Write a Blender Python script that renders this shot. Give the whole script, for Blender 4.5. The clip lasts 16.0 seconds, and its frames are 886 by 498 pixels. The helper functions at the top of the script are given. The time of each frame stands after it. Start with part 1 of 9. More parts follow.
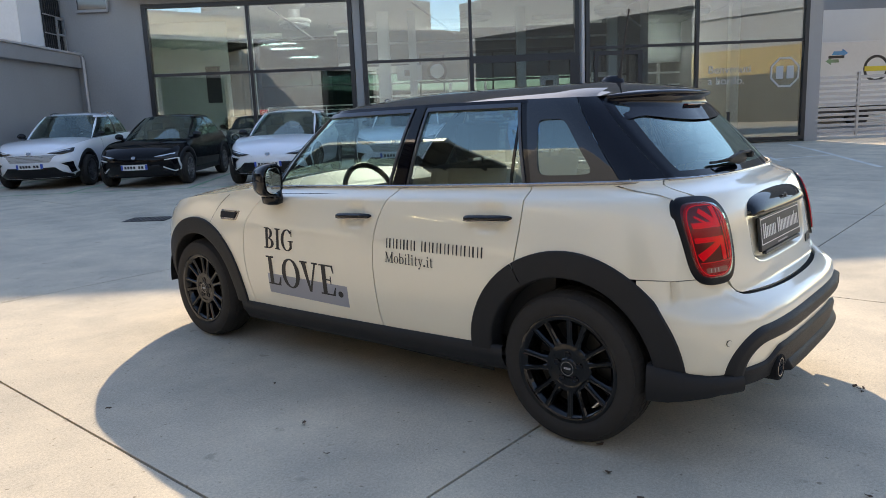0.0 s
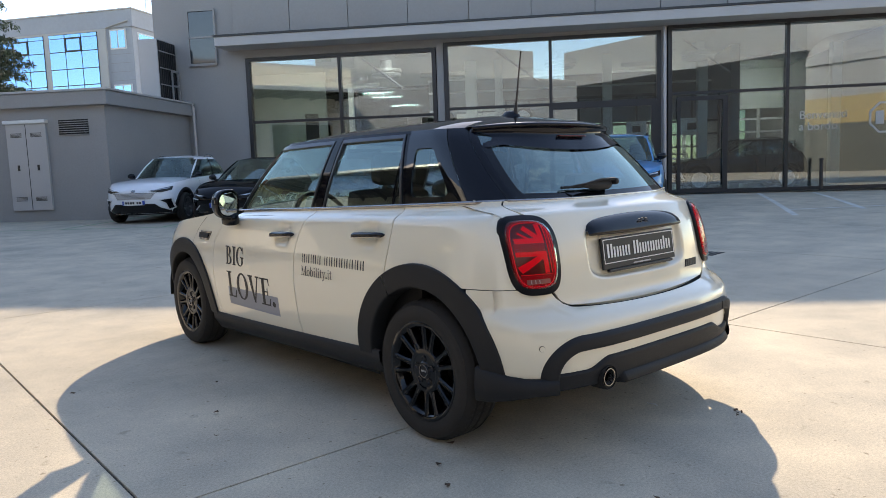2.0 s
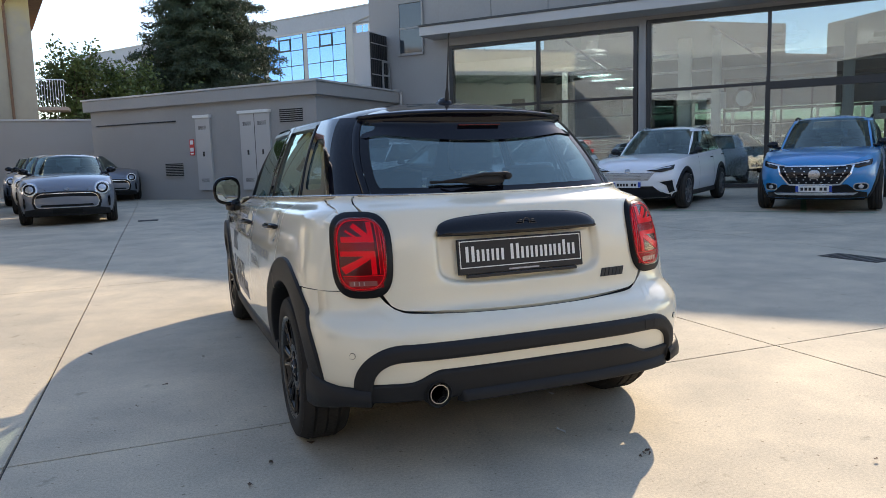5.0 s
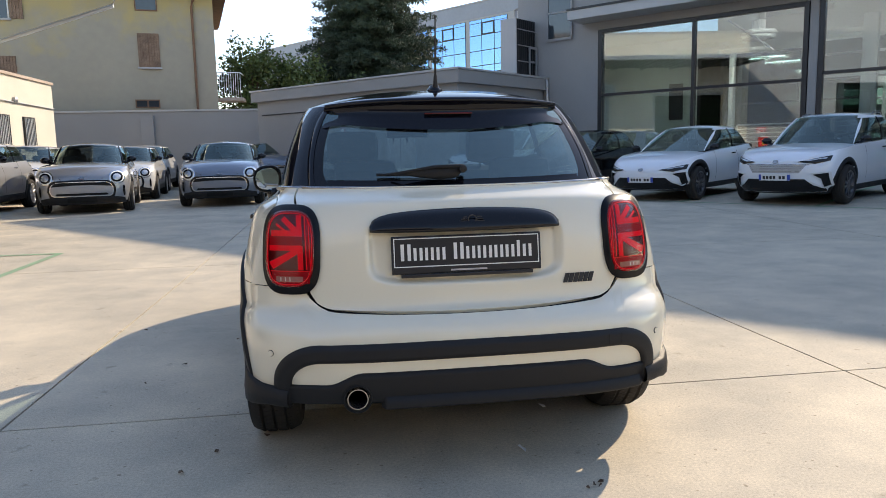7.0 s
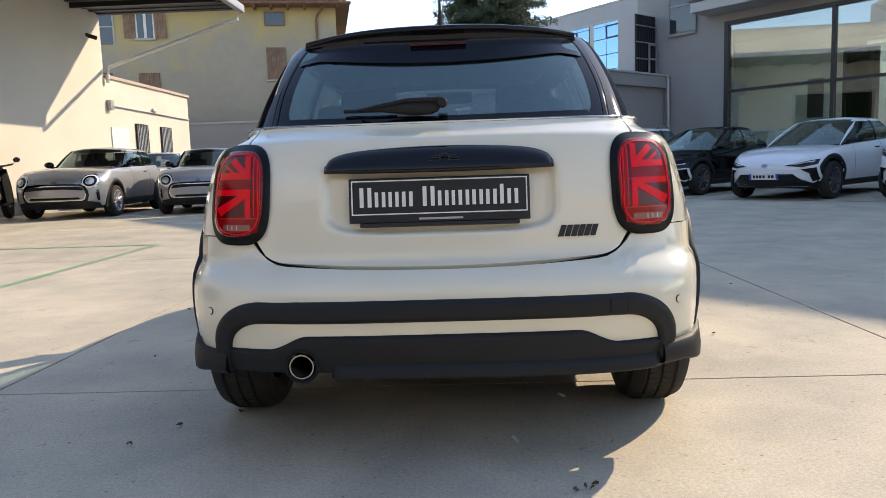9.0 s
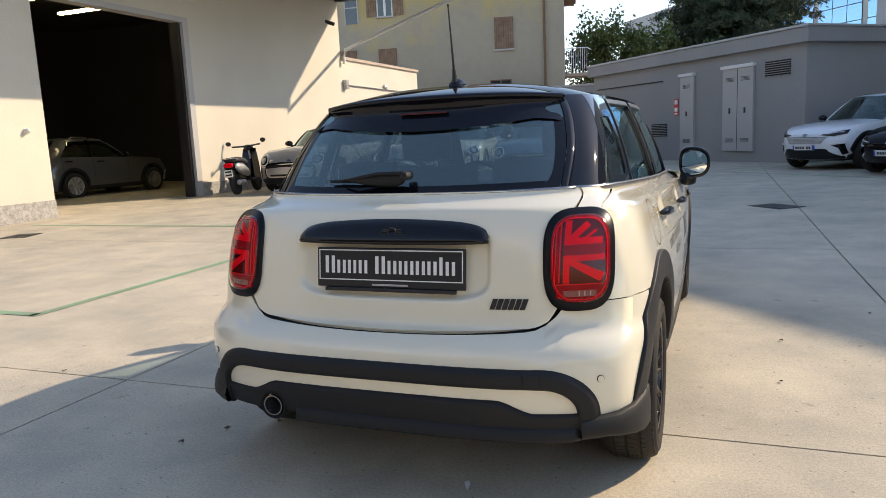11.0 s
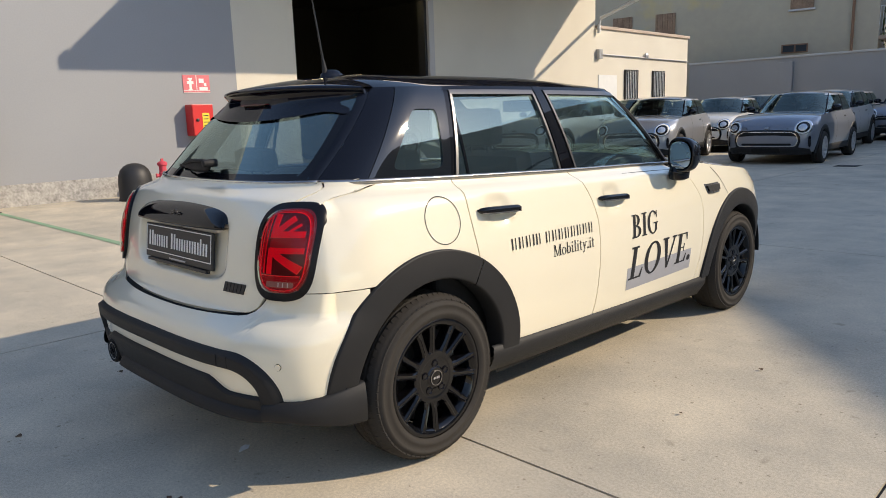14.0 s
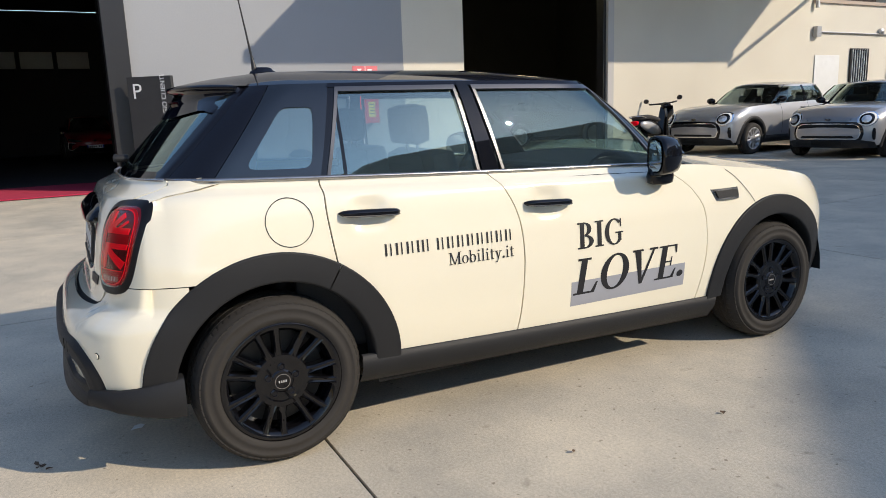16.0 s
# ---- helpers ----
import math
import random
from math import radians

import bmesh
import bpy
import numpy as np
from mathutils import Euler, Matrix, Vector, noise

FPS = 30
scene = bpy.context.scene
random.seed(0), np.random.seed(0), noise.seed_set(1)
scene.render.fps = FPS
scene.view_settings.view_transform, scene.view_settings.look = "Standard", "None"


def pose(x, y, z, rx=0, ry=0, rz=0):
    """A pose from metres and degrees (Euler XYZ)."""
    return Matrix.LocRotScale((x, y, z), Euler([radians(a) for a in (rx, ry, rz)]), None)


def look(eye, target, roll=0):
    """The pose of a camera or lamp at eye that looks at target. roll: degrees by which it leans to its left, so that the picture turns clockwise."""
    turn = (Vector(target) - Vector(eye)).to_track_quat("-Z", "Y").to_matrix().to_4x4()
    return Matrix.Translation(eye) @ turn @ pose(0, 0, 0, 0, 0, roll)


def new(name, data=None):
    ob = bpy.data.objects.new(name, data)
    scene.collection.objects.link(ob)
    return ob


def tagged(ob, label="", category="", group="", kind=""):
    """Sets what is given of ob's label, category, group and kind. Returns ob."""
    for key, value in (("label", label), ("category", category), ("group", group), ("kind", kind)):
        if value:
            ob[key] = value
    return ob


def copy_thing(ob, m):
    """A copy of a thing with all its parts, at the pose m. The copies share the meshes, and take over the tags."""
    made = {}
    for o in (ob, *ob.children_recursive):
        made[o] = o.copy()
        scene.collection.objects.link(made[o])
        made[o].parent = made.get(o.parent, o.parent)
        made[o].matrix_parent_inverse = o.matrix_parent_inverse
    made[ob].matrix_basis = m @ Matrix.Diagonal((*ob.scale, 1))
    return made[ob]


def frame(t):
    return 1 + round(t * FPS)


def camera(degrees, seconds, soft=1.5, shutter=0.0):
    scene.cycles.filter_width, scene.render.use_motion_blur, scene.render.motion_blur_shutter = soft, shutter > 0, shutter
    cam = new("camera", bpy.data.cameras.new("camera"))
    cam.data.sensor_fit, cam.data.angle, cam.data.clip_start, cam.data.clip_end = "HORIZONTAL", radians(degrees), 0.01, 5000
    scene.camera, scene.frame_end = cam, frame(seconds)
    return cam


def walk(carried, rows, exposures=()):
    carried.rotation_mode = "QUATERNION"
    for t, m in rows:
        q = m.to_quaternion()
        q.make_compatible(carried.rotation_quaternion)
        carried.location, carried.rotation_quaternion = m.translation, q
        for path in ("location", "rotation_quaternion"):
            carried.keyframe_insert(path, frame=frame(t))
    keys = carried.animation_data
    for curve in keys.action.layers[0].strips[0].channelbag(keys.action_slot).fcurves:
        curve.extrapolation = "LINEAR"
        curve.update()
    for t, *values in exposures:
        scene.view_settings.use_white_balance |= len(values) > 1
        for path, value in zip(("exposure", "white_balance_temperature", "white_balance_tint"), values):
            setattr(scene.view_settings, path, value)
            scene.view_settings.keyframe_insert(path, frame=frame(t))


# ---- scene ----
cam = camera(63.6, 16.0, soft=0.7)

PATH = [
    (0, (-3.107, -1.368, 1.282), (-1.616, -0.086, 0.918), -2.4),
    (0.5, (-3.133, -1.675, 1.26), (-1.651, -0.375, 0.92), -2.6),
    (1, (-3.023, -1.876, 1.209), (-1.577, -0.528, 0.904), -2.6),
    (1.5, (-2.853, -2.087, 1.188), (-1.472, -0.665, 0.924), -2.3),
    (2, (-2.67, -2.326, 1.162), (-1.376, -0.818, 0.937), -2.0),
    (2.5, (-2.457, -2.464, 1.125), (-1.259, -0.874, 0.928), -1.6),
    (3, (-2.219, -2.582, 1.134), (-1.116, -0.924, 0.949), -1.2),
    (5.3, (-1.145, -2.994, 1.152), (-0.477, -1.127, 0.895), -1.7),
    (5.5, (-1.06, -3.008, 1.161), (-0.431, -1.128, 0.898), -1.7),
    (6, (-0.867, -3.006, 1.144), (-0.345, -1.094, 0.876), -1.7),
    (6.5, (-0.639, -2.991, 1.15), (-0.236, -1.051, 0.88), -1.5),
    (7, (-0.44, -2.997, 1.14), (-0.158, -1.035, 0.871), -1.3),
    (7.5, (-0.228, -2.983, 1.043), (-0.052, -1.007, 0.788), -1.1),
    (8, (-0.077, -2.89, 0.917), (0.016, -0.907, 0.68), -1.3),
    (8.5, (0.002, -2.743, 0.853), (0.022, -0.756, 0.631), -1.5),
    (9, (0.078, -2.647, 0.879), (0.011, -0.661, 0.65), -1.9),
    (9.5, (0.265, -2.677, 1.01), (0.077, -0.702, 0.751), -2.2),
    (9.7, (0.342, -2.707, 1.06), (0.094, -0.742, 0.786), -2.3),
    (11.8, (1.443, -2.495, 1.228), (0.474, -0.774, 0.909), -2.2),
    (12, (1.545, -2.453, 1.233), (0.525, -0.763, 0.912), -2.0),
    (12.5, (1.848, -2.366, 1.233), (0.72, -0.749, 0.9), -1.8),
    (13, (2.084, -2.179, 1.213), (0.871, -0.627, 0.867), -1.7),
    (13.5, (2.304, -1.949, 1.21), (1.008, -0.469, 0.854), -1.7),
    (14, (2.553, -1.701, 1.222), (1.167, -0.306, 0.858), -1.9),
    (14.5, (2.687, -1.395, 1.204), (1.205, -0.105, 0.834), -2.1),
    (15, (2.813, -1.128, 1.213), (1.24, 0.049, 0.837), -2.1),
    (15.5, (3.041, -0.871, 1.231), (1.382, 0.179, 0.853), -2.2),
    (16, (3.201, -0.593, 1.223), (1.461, 0.317, 0.842), -2.1),
]
EXPOSURE = [(0, 0.74, 7250, 14), (3.0, 0.63, 7250, 14), (5.5, 0.56, 7150, 14), (8.5, 0.54, 7150, 14), (12.0, 0.35, 7400, 14), (14.0, 0.19, 7000, 13), (16.0, 0.14, 6550, 12)]
walk(cam, [(t, look(eye, target, roll)) for t, eye, target, roll in PATH], EXPOSURE)

# ---- world, sun, exposure ----
SHADE = (1.25, 1.06)          # metres a shadow runs to -x and -y for each metre of height
SUN_EL = math.atan(1 / math.hypot(*SHADE))
world = bpy.data.worlds.new("sky")
scene.world = world
world.use_nodes = True
wn = world.node_tree
sky = wn.nodes.new("ShaderNodeTexSky")
sky.sky_type = 'NISHITA'
sky.sun_disc = False
sky.sun_elevation = SUN_EL
sky.sun_rotation = math.atan2(SHADE[0], SHADE[1])
sky.dust_density = 0.25
sky.ozone_density = 1.6
wn.nodes["Background"].inputs[1].default_value = 0.225
wn.links.new(sky.outputs[0], wn.nodes["Background"].inputs[0])
sun = new("sun", bpy.data.lights.new("sun", 'SUN'))
sun.data.energy = 4.0
sun.data.angle = radians(0.55)
sun.data.color = (1.0, 0.88, 0.70)
sun.matrix_world = look((SHADE[0] * 20, SHADE[1] * 20, 20), (0, 0, 0))

# ---- materials ----
def mat(name, base, rough=0.5, metal=0.0, var=0.15, scale=6.0, fine=60.0, bump=0.0, coat=0.0, spec=0.5, stain=None, coord="Object", dirt=0.0):
    """Principled surface with variation at two scales."""
    m = bpy.data.materials.new(name)
    m.use_nodes = True
    t = m.node_tree
    b = t.nodes["Principled BSDF"]
    b.inputs["Roughness"].default_value = rough
    b.inputs["Metallic"].default_value = metal
    b.inputs["Coat Weight"].default_value = coat
    b.inputs["Coat Roughness"].default_value = 0.03
    b.inputs["Specular IOR Level"].default_value = spec
    tc = t.nodes.new("ShaderNodeTexCoord")
    src = t.nodes.new("ShaderNodeNewGeometry").outputs["Position"] if coord == "World" else tc.outputs[coord]
    n1 = t.nodes.new("ShaderNodeTexNoise")
    n1.inputs["Scale"].default_value = scale
    n1.inputs["Detail"].default_value = 6
    n2 = t.nodes.new("ShaderNodeTexNoise")
    n2.inputs["Scale"].default_value = fine
    n2.inputs["Detail"].default_value = 4
    for n in (n1, n2):
        t.links.new(src, n.inputs["Vector"])
    mix = t.nodes.new("ShaderNodeMath")
    mix.operation = 'MULTIPLY_ADD'
    mix.inputs[1].default_value = 0.45
    t.links.new(n2.outputs["Fac"], mix.inputs[0])
    sc = t.nodes.new("ShaderNodeMath")
    sc.operation = 'MULTIPLY'
    sc.inputs[1].default_value = 0.55
    t.links.new(n1.outputs["Fac"], sc.inputs[0])
    t.links.new(sc.outputs[0], mix.inputs[2])
    ramp = t.nodes.new("ShaderNodeValToRGB")
    lo, hi = ramp.color_ramp.elements
    lo.position, hi.position = 0.3, 0.7
    c2 = stain or base
    lo.color = (*[c * (1 - var) for c in c2], 1)
    hi.color = (*[min(1, c * (1 + var * 0.6)) for c in base], 1)
    t.links.new(mix.outputs[0], ramp.inputs[0])
    t.links.new(ramp.outputs[0], b.inputs["Base Color"])
    if dirt:
        mr = t.nodes.new("ShaderNodeMath")
        mr.operation = 'MULTIPLY_ADD'
        mr.inputs[1].default_value = dirt
        mr.inputs[2].default_value = rough - dirt * 0.5
        t.links.new(n1.outputs["Fac"], mr.inputs[0])
        t.links.new(mr.outputs[0], b.inputs["Roughness"])
    if bump:
        bp = t.nodes.new("ShaderNodeBump")
        bp.inputs["Strength"].default_value = min(1.0, bump)
        bp.inputs["Distance"].default_value = 0.004
        t.links.new(n2.outputs["Fac"], bp.inputs["Height"])
        t.links.new(bp.outputs[0], b.inputs["Normal"])
    return m


def glass(name, tint, keep, rough=0.0, ior=1.62, dust=0.0, shine=(0.80, 1.0, 0.94)):
    """Thin pane: a clear mirror over a tinted see-through sheet, with a film of dust."""
    m = bpy.data.materials.new(name)
    m.use_nodes = True
    t = m.node_tree
    t.nodes.remove(t.nodes["Principled BSDF"])
    tr = t.nodes.new("ShaderNodeBsdfTransparent")
    tr.inputs[0].default_value = (*[c * keep for c in tint], 1)
    gl = t.nodes.new("ShaderNodeBsdfGlossy")
    gl.inputs["Color"].default_value = (*shine, 1)
    gl.inputs["Roughness"].default_value = rough
    lw = t.nodes.new("ShaderNodeLayerWeight")
    lw.inputs[0].default_value = 0.5
    pw = t.nodes.new("ShaderNodeMath")
    pw.operation = 'POWER'
    pw.inputs[1].default_value = 4.5
    t.links.new(lw.outputs["Facing"], pw.inputs[0])
    r0 = ((ior - 1) / (ior + 1)) ** 2
    fr = t.nodes.new("ShaderNodeMath")
    fr.operation = 'MULTIPLY_ADD'
    fr.inputs[1].default_value, fr.inputs[2].default_value = 1 - r0, r0
    t.links.new(pw.outputs[0], fr.inputs[0])
    mx = t.nodes.new("ShaderNodeMixShader")
    t.links.new(fr.outputs[0], mx.inputs[0])
    under = tr
    if dust:
        df = t.nodes.new("ShaderNodeBsdfDiffuse")
        df.inputs[0].default_value = (0.62, 0.66, 0.68, 1)
        tl = t.nodes.new("ShaderNodeBsdfTranslucent")
        tl.inputs[0].default_value = (0.66, 0.74, 0.78, 1)
        film = t.nodes.new("ShaderNodeMixShader")
        film.inputs[0].default_value = 0.3
        t.links.new(df.outputs[0], film.inputs[1])
        t.links.new(tl.outputs[0], film.inputs[2])
        under = t.nodes.new("ShaderNodeMixShader")
        under.inputs[0].default_value = dust
        t.links.new(tr.outputs[0], under.inputs[1])
        t.links.new(film.outputs[0], under.inputs[2])
    t.links.new(under.outputs[0], mx.inputs[1])
    t.links.new(gl.outputs[0], mx.inputs[2])
    t.links.new(mx.outputs[0], t.nodes["Material Output"].inputs[0])
    return m


def glow(name, colour, strength):
    m = bpy.data.materials.new(name)
    m.use_nodes = True
    b = m.node_tree.nodes["Principled BSDF"]
    b.inputs["Base Color"].default_value = (*colour, 1)
    b.inputs["Emission Color"].default_value = (*colour, 1)
    b.inputs["Emission Strength"].default_value = strength
    return m


M = {}
def concrete(name):
    """Broom-finished slab: broad stains, cloudy patches, fine grain and scattered dark spots."""
    m = bpy.data.materials.new(name)
    m.use_nodes = True
    t = m.node_tree
    b = t.nodes["Principled BSDF"]
    pos = t.nodes.new("ShaderNodeNewGeometry").outputs["Position"]

    def noise(scale, detail, rough=0.55):
        n = t.nodes.new("ShaderNodeTexNoise")
        n.inputs["Scale"].default_value, n.inputs["Detail"].default_value, n.inputs["Roughness"].default_value = scale, detail, rough
        t.links.new(pos, n.inputs["Vector"])
        return n.outputs["Fac"]

    def ramp(src, p0, c0, p1, c1):
        r = t.nodes.new("ShaderNodeValToRGB")
        e = r.color_ramp.elements
        e[0].position, e[1].position = p0, p1
        e[0].color, e[1].color = (*c0, 1), (*c1, 1)
        t.links.new(src, r.inputs[0])
        return r.outputs[0]

    def times(a, c):
        x = t.nodes.new("ShaderNodeMix")
        x.data_type, x.blend_type = 'RGBA', 'MULTIPLY'
        x.inputs["Factor"].default_value = 1.0
        t.links.new(a, x.inputs["A"])
        t.links.new(c, x.inputs["B"])
        return x.outputs["Result"]

    broad = ramp(noise(0.22, 5), 0.32, (0.51, 0.463, 0.38), 0.66, (0.625, 0.56, 0.452))
    cloud = ramp(noise(1.7, 7, 0.62), 0.30, (0.78, 0.79, 0.80), 0.68, (1.11, 1.09, 1.05))
    grain = ramp(noise(85, 5, 0.8), 0.31, (0.74, 0.74, 0.74), 0.69, (1.19, 1.19, 1.18))
    specks = ramp(noise(38, 2, 0.4), 0.25, (0.56, 0.54, 0.51), 0.30, (1.0, 1.0, 1.0))
    sand = ramp(noise(330, 2, 0.7), 0.30, (0.80, 0.79, 0.78), 0.70, (1.15, 1.15, 1.14))
    wear = ramp(noise(0.75, 8, 0.7), 0.36, (0.86, 0.87, 0.88), 0.62, (1.05, 1.04, 1.03))
    spots = ramp(noise(9, 3, 0.5), 0.25, (0.72, 0.71, 0.70), 0.33, (1.0, 1.0, 1.0))
    col = times(times(times(times(times(times(broad, cloud), grain), spots), specks), sand), wear)
    t.links.new(col, b.inputs["Base Color"])
    b.inputs["Roughness"].default_value = 0.78
    b.inputs["Specular IOR Level"].default_value = 0.22
    bp = t.nodes.new("ShaderNodeBump")
    bp.inputs["Strength"].default_value, bp.inputs["Distance"].default_value = 0.25, 0.002
    t.links.new(noise(160, 3), bp.inputs["Height"])
    t.links.new(bp.outputs[0], b.inputs["Normal"])
    return m


M["concrete"] = concrete("pale concrete slab")
M["joint"] = mat("dark joint filler", (0.05, 0.047, 0.045), 0.9, coord="World")
M["green"] = mat("worn green road paint", (0.20, 0.38, 0.21), 0.8, var=0.35, scale=3, fine=40, coord="World", stain=(0.36, 0.40, 0.29))
M["white_paint"] = mat("worn white road paint", (0.62, 0.62, 0.58), 0.8, var=0.3, scale=3, fine=40, coord="World")
M["grey_wall"] = mat("taupe grey plaster", (0.32, 0.31, 0.30), 0.85, var=0.13, scale=0.5, fine=30, bump=0.12, coord="World")
M["grey_panel"] = mat("taupe cladding panel", (0.30, 0.29, 0.28), 0.6, var=0.08, scale=0.4, fine=12, coord="World")
# kept dark so the showroom glass reflects little of the south hall's foot
M["dark_wall"] = mat("dark olive render", (0.16, 0.155, 0.13), 0.85, var=0.25, scale=0.4, fine=9, coord="World")
M["fascia"] = mat("light grey metal fascia", (0.44, 0.43, 0.42), 0.45, var=0.08, scale=1, coord="World")
M["frame"] = mat("black aluminium frame", (0.018, 0.018, 0.02), 0.4, var=0.1)
M["cream"] = mat("cream painted plaster", (0.66, 0.62, 0.52), 0.85, var=0.07, scale=0.5, fine=40, bump=0.12, coord="World", stain=(0.60, 0.55, 0.46))
M["coolgrey"] = mat("cool grey painted plaster", (0.30, 0.31, 0.325), 0.85, var=0.06, scale=0.5, fine=40, bump=0.12, coord="World")
M["render"] = mat("rough stone skirting render", (0.40, 0.385, 0.36), 0.95, var=0.55, scale=9, fine=26, bump=1.0, coord="World")
def old_plaster(name):
    """Ochre limewash worn through to grey plaster in broad patches."""
    m = mat(name, (0.41, 0.365, 0.28), 0.9, var=0.06, scale=0.35, fine=3.0, bump=0.0, coord="World", stain=(0.38, 0.34, 0.27))
    t = m.node_tree
    b = t.nodes["Principled BSDF"]
    grey = b.inputs["Base Color"].links[0].from_socket
    pos = t.nodes.new("ShaderNodeNewGeometry").outputs["Position"]
    n = t.nodes.new("ShaderNodeTexNoise")
    n.inputs["Scale"].default_value, n.inputs["Detail"].default_value, n.inputs["Roughness"].default_value = 0.28, 7, 0.62
    t.links.new(pos, n.inputs["Vector"])
    sep = t.nodes.new("ShaderNodeSeparateXYZ")
    t.links.new(pos, sep.inputs[0])
    high = t.nodes.new("ShaderNodeMath")
    high.operation = 'MULTIPLY_ADD'
    high.inputs[1].default_value, high.inputs[2].default_value = 0.085, -0.53
    t.links.new(sep.outputs["Z"], high.inputs[0])
    add = t.nodes.new("ShaderNodeMath")
    t.links.new(n.outputs["Fac"], add.inputs[0])
    t.links.new(high.outputs[0], add.inputs[1])
    r = t.nodes.new("ShaderNodeValToRGB")
    r.color_ramp.elements[0].position, r.color_ramp.elements[1].position = 0.50, 0.66
    t.links.new(add.outputs[0], r.inputs[0])
    mix = t.nodes.new("ShaderNodeMix")
    mix.data_type = 'RGBA'
    t.links.new(r.outputs[0], mix.inputs["Factor"])
    t.links.new(grey, mix.inputs["A"])
    mix.inputs["B"].default_value = (0.50, 0.40, 0.19, 1)
    t.links.new(mix.outputs["Result"], b.inputs["Base Color"])
    return m


M["ochre"] = old_plaster("weathered ochre plaster")
M["wood"] = mat("weathered brown shutter wood", (0.22, 0.12, 0.07), 0.8, var=0.35, scale=5, fine=40, bump=0.3)
M["shutter"] = mat("sun-bleached shutter planks", (0.30, 0.20, 0.135), 0.85, var=0.4, scale=3, fine=24, bump=0.3, stain=(0.22, 0.13, 0.085))
M["coping"] = mat("pinkish stone coping", (0.46, 0.37, 0.30), 0.85, var=0.15, scale=2, fine=20, coord="World")
M["tile"] = mat("old red roof tile", (0.24, 0.09, 0.06), 0.85, var=0.3, scale=3, fine=20)
M["metal"] = mat("zinc grey metal", (0.42, 0.42, 0.43), 0.4, metal=0.6, var=0.1)
M["whitemetal"] = mat("white painted metal", (0.72, 0.72, 0.70), 0.45, var=0.06)
# near black: the shade inside the gateways is put into this paint
M["shop_dark"] = mat("near-black shade paint", (0.035, 0.035, 0.037), 0.8, var=0.2, scale=1, coord="World")
M["dark"] = mat("dark interior", (0.02, 0.02, 0.02), 0.8)
M["bluegrey"] = mat("pale blue grey cladding", (0.36, 0.38, 0.42), 0.7, var=0.08, scale=0.5, fine=5, coord="World")
M["inner_white"] = mat("showroom white paint", (0.70, 0.70, 0.66), 0.7, var=0.05, scale=1, coord="World")
M["inner_grey"] = mat("showroom grey paint", (0.20, 0.205, 0.205), 0.7, var=0.06, scale=1, coord="World")
M["inner_green"] = mat("showroom sage wall", (0.60, 0.66, 0.58), 0.7, var=0.05, scale=1, coord="World")
M["inner_floor"] = mat("showroom stone floor", (0.40, 0.40, 0.39), 0.25, var=0.08, scale=1, coord="World")
M["win"] = glass("showroom double glazing", (0.86, 0.96, 0.99), 0.86, ior=2.6, shine=(0.93, 0.98, 1.0))
M["rear_win"] = glass("tinted rear glazing", (0.72, 0.90, 0.88), 0.40, ior=1.5)
M["house_glass"] = mat("dim window glass", (0.03, 0.04, 0.05), 0.05, spec=0.9)
# the sky's reflected blue is put into the mirror colour
M["sky_glass"] = mat("sky-tinted mirror glazing", (0.25, 0.45, 0.75), 0.04, metal=0.9, var=0.05)
M["faded_red"] = mat("sun-faded red print", (0.66, 0.17, 0.19), 0.5, var=0.12)
M["red"] = mat("signal red paint", (0.62, 0.03, 0.03), 0.4, var=0.08)
M["pinkred"] = mat("sun-faded hydrant red", (0.62, 0.07, 0.10), 0.5, var=0.12)
M["yellow"] = mat("yellow label", (0.75, 0.6, 0.05), 0.5, var=0.05)
M["sign_white"] = mat("sign white", (0.8, 0.8, 0.78), 0.5, var=0.03)
M["film"] = mat("frosted window film", (0.38, 0.40, 0.40), 0.6, var=0.05)
M["black_rubber"] = mat("black rubber", (0.02, 0.02, 0.021), 0.55, var=0.2, scale=8, dirt=0.2)
M["band"] = mat("ochre yellow wall paint", (0.50, 0.38, 0.19), 0.85, var=0.12, scale=0.5, coord="World")
M["soffit"] = mat("charcoal soffit sheet", (0.045, 0.047, 0.05), 0.6, var=0.15, coord="World")
M["charcoal"] = mat("charcoal sign panel", (0.03, 0.03, 0.032), 0.5)
M["carpet"] = mat("red carpet", (0.42, 0.02, 0.06), 0.95, var=0.15, scale=4)
M["leaf_dark"] = mat("dark spruce needles", (0.05, 0.075, 0.038), 0.7, var=0.6, scale=0.8, fine=9, coord="World")
M["leaf_light"] = mat("broad green leaves", (0.10, 0.14, 0.035), 0.6, var=0.5, scale=0.9, fine=9, coord="World")
M["bark"] = mat("grey brown bark", (0.10, 0.075, 0.05), 0.9, var=0.3, bump=0.5)
M["lamp_tube"] = glow("lit workshop tube", (1.0, 0.86, 0.45), 9.0)
# far stronger than the faint strips, to fill the hall with light
M["ceiling_lamp"] = glow("showroom fill lamp", (0.95, 1.0, 0.99), 38.0)


# ---- building blocks ----
def mesh_ob(name, bm, material, parent=None, label="", smooth=False):
    me = bpy.data.meshes.new(name)
    bmesh.ops.recalc_face_normals(bm, faces=bm.faces)
    bm.to_mesh(me)
    bm.free()
    if smooth:
        me.polygons.foreach_set("use_smooth", [True] * len(me.polygons))
    if material is not None:
        for m in (material if isinstance(material, (list, tuple)) else [material]):
            me.materials.append(m)
    ob = new(name, me)
    if parent is not None:
        ob.parent = parent
    if label:
        ob["label"] = label
    return ob


def part(name, bm, material, parent, label="", smooth=False):
    return mesh_ob(name, bm, material, parent, label, smooth)


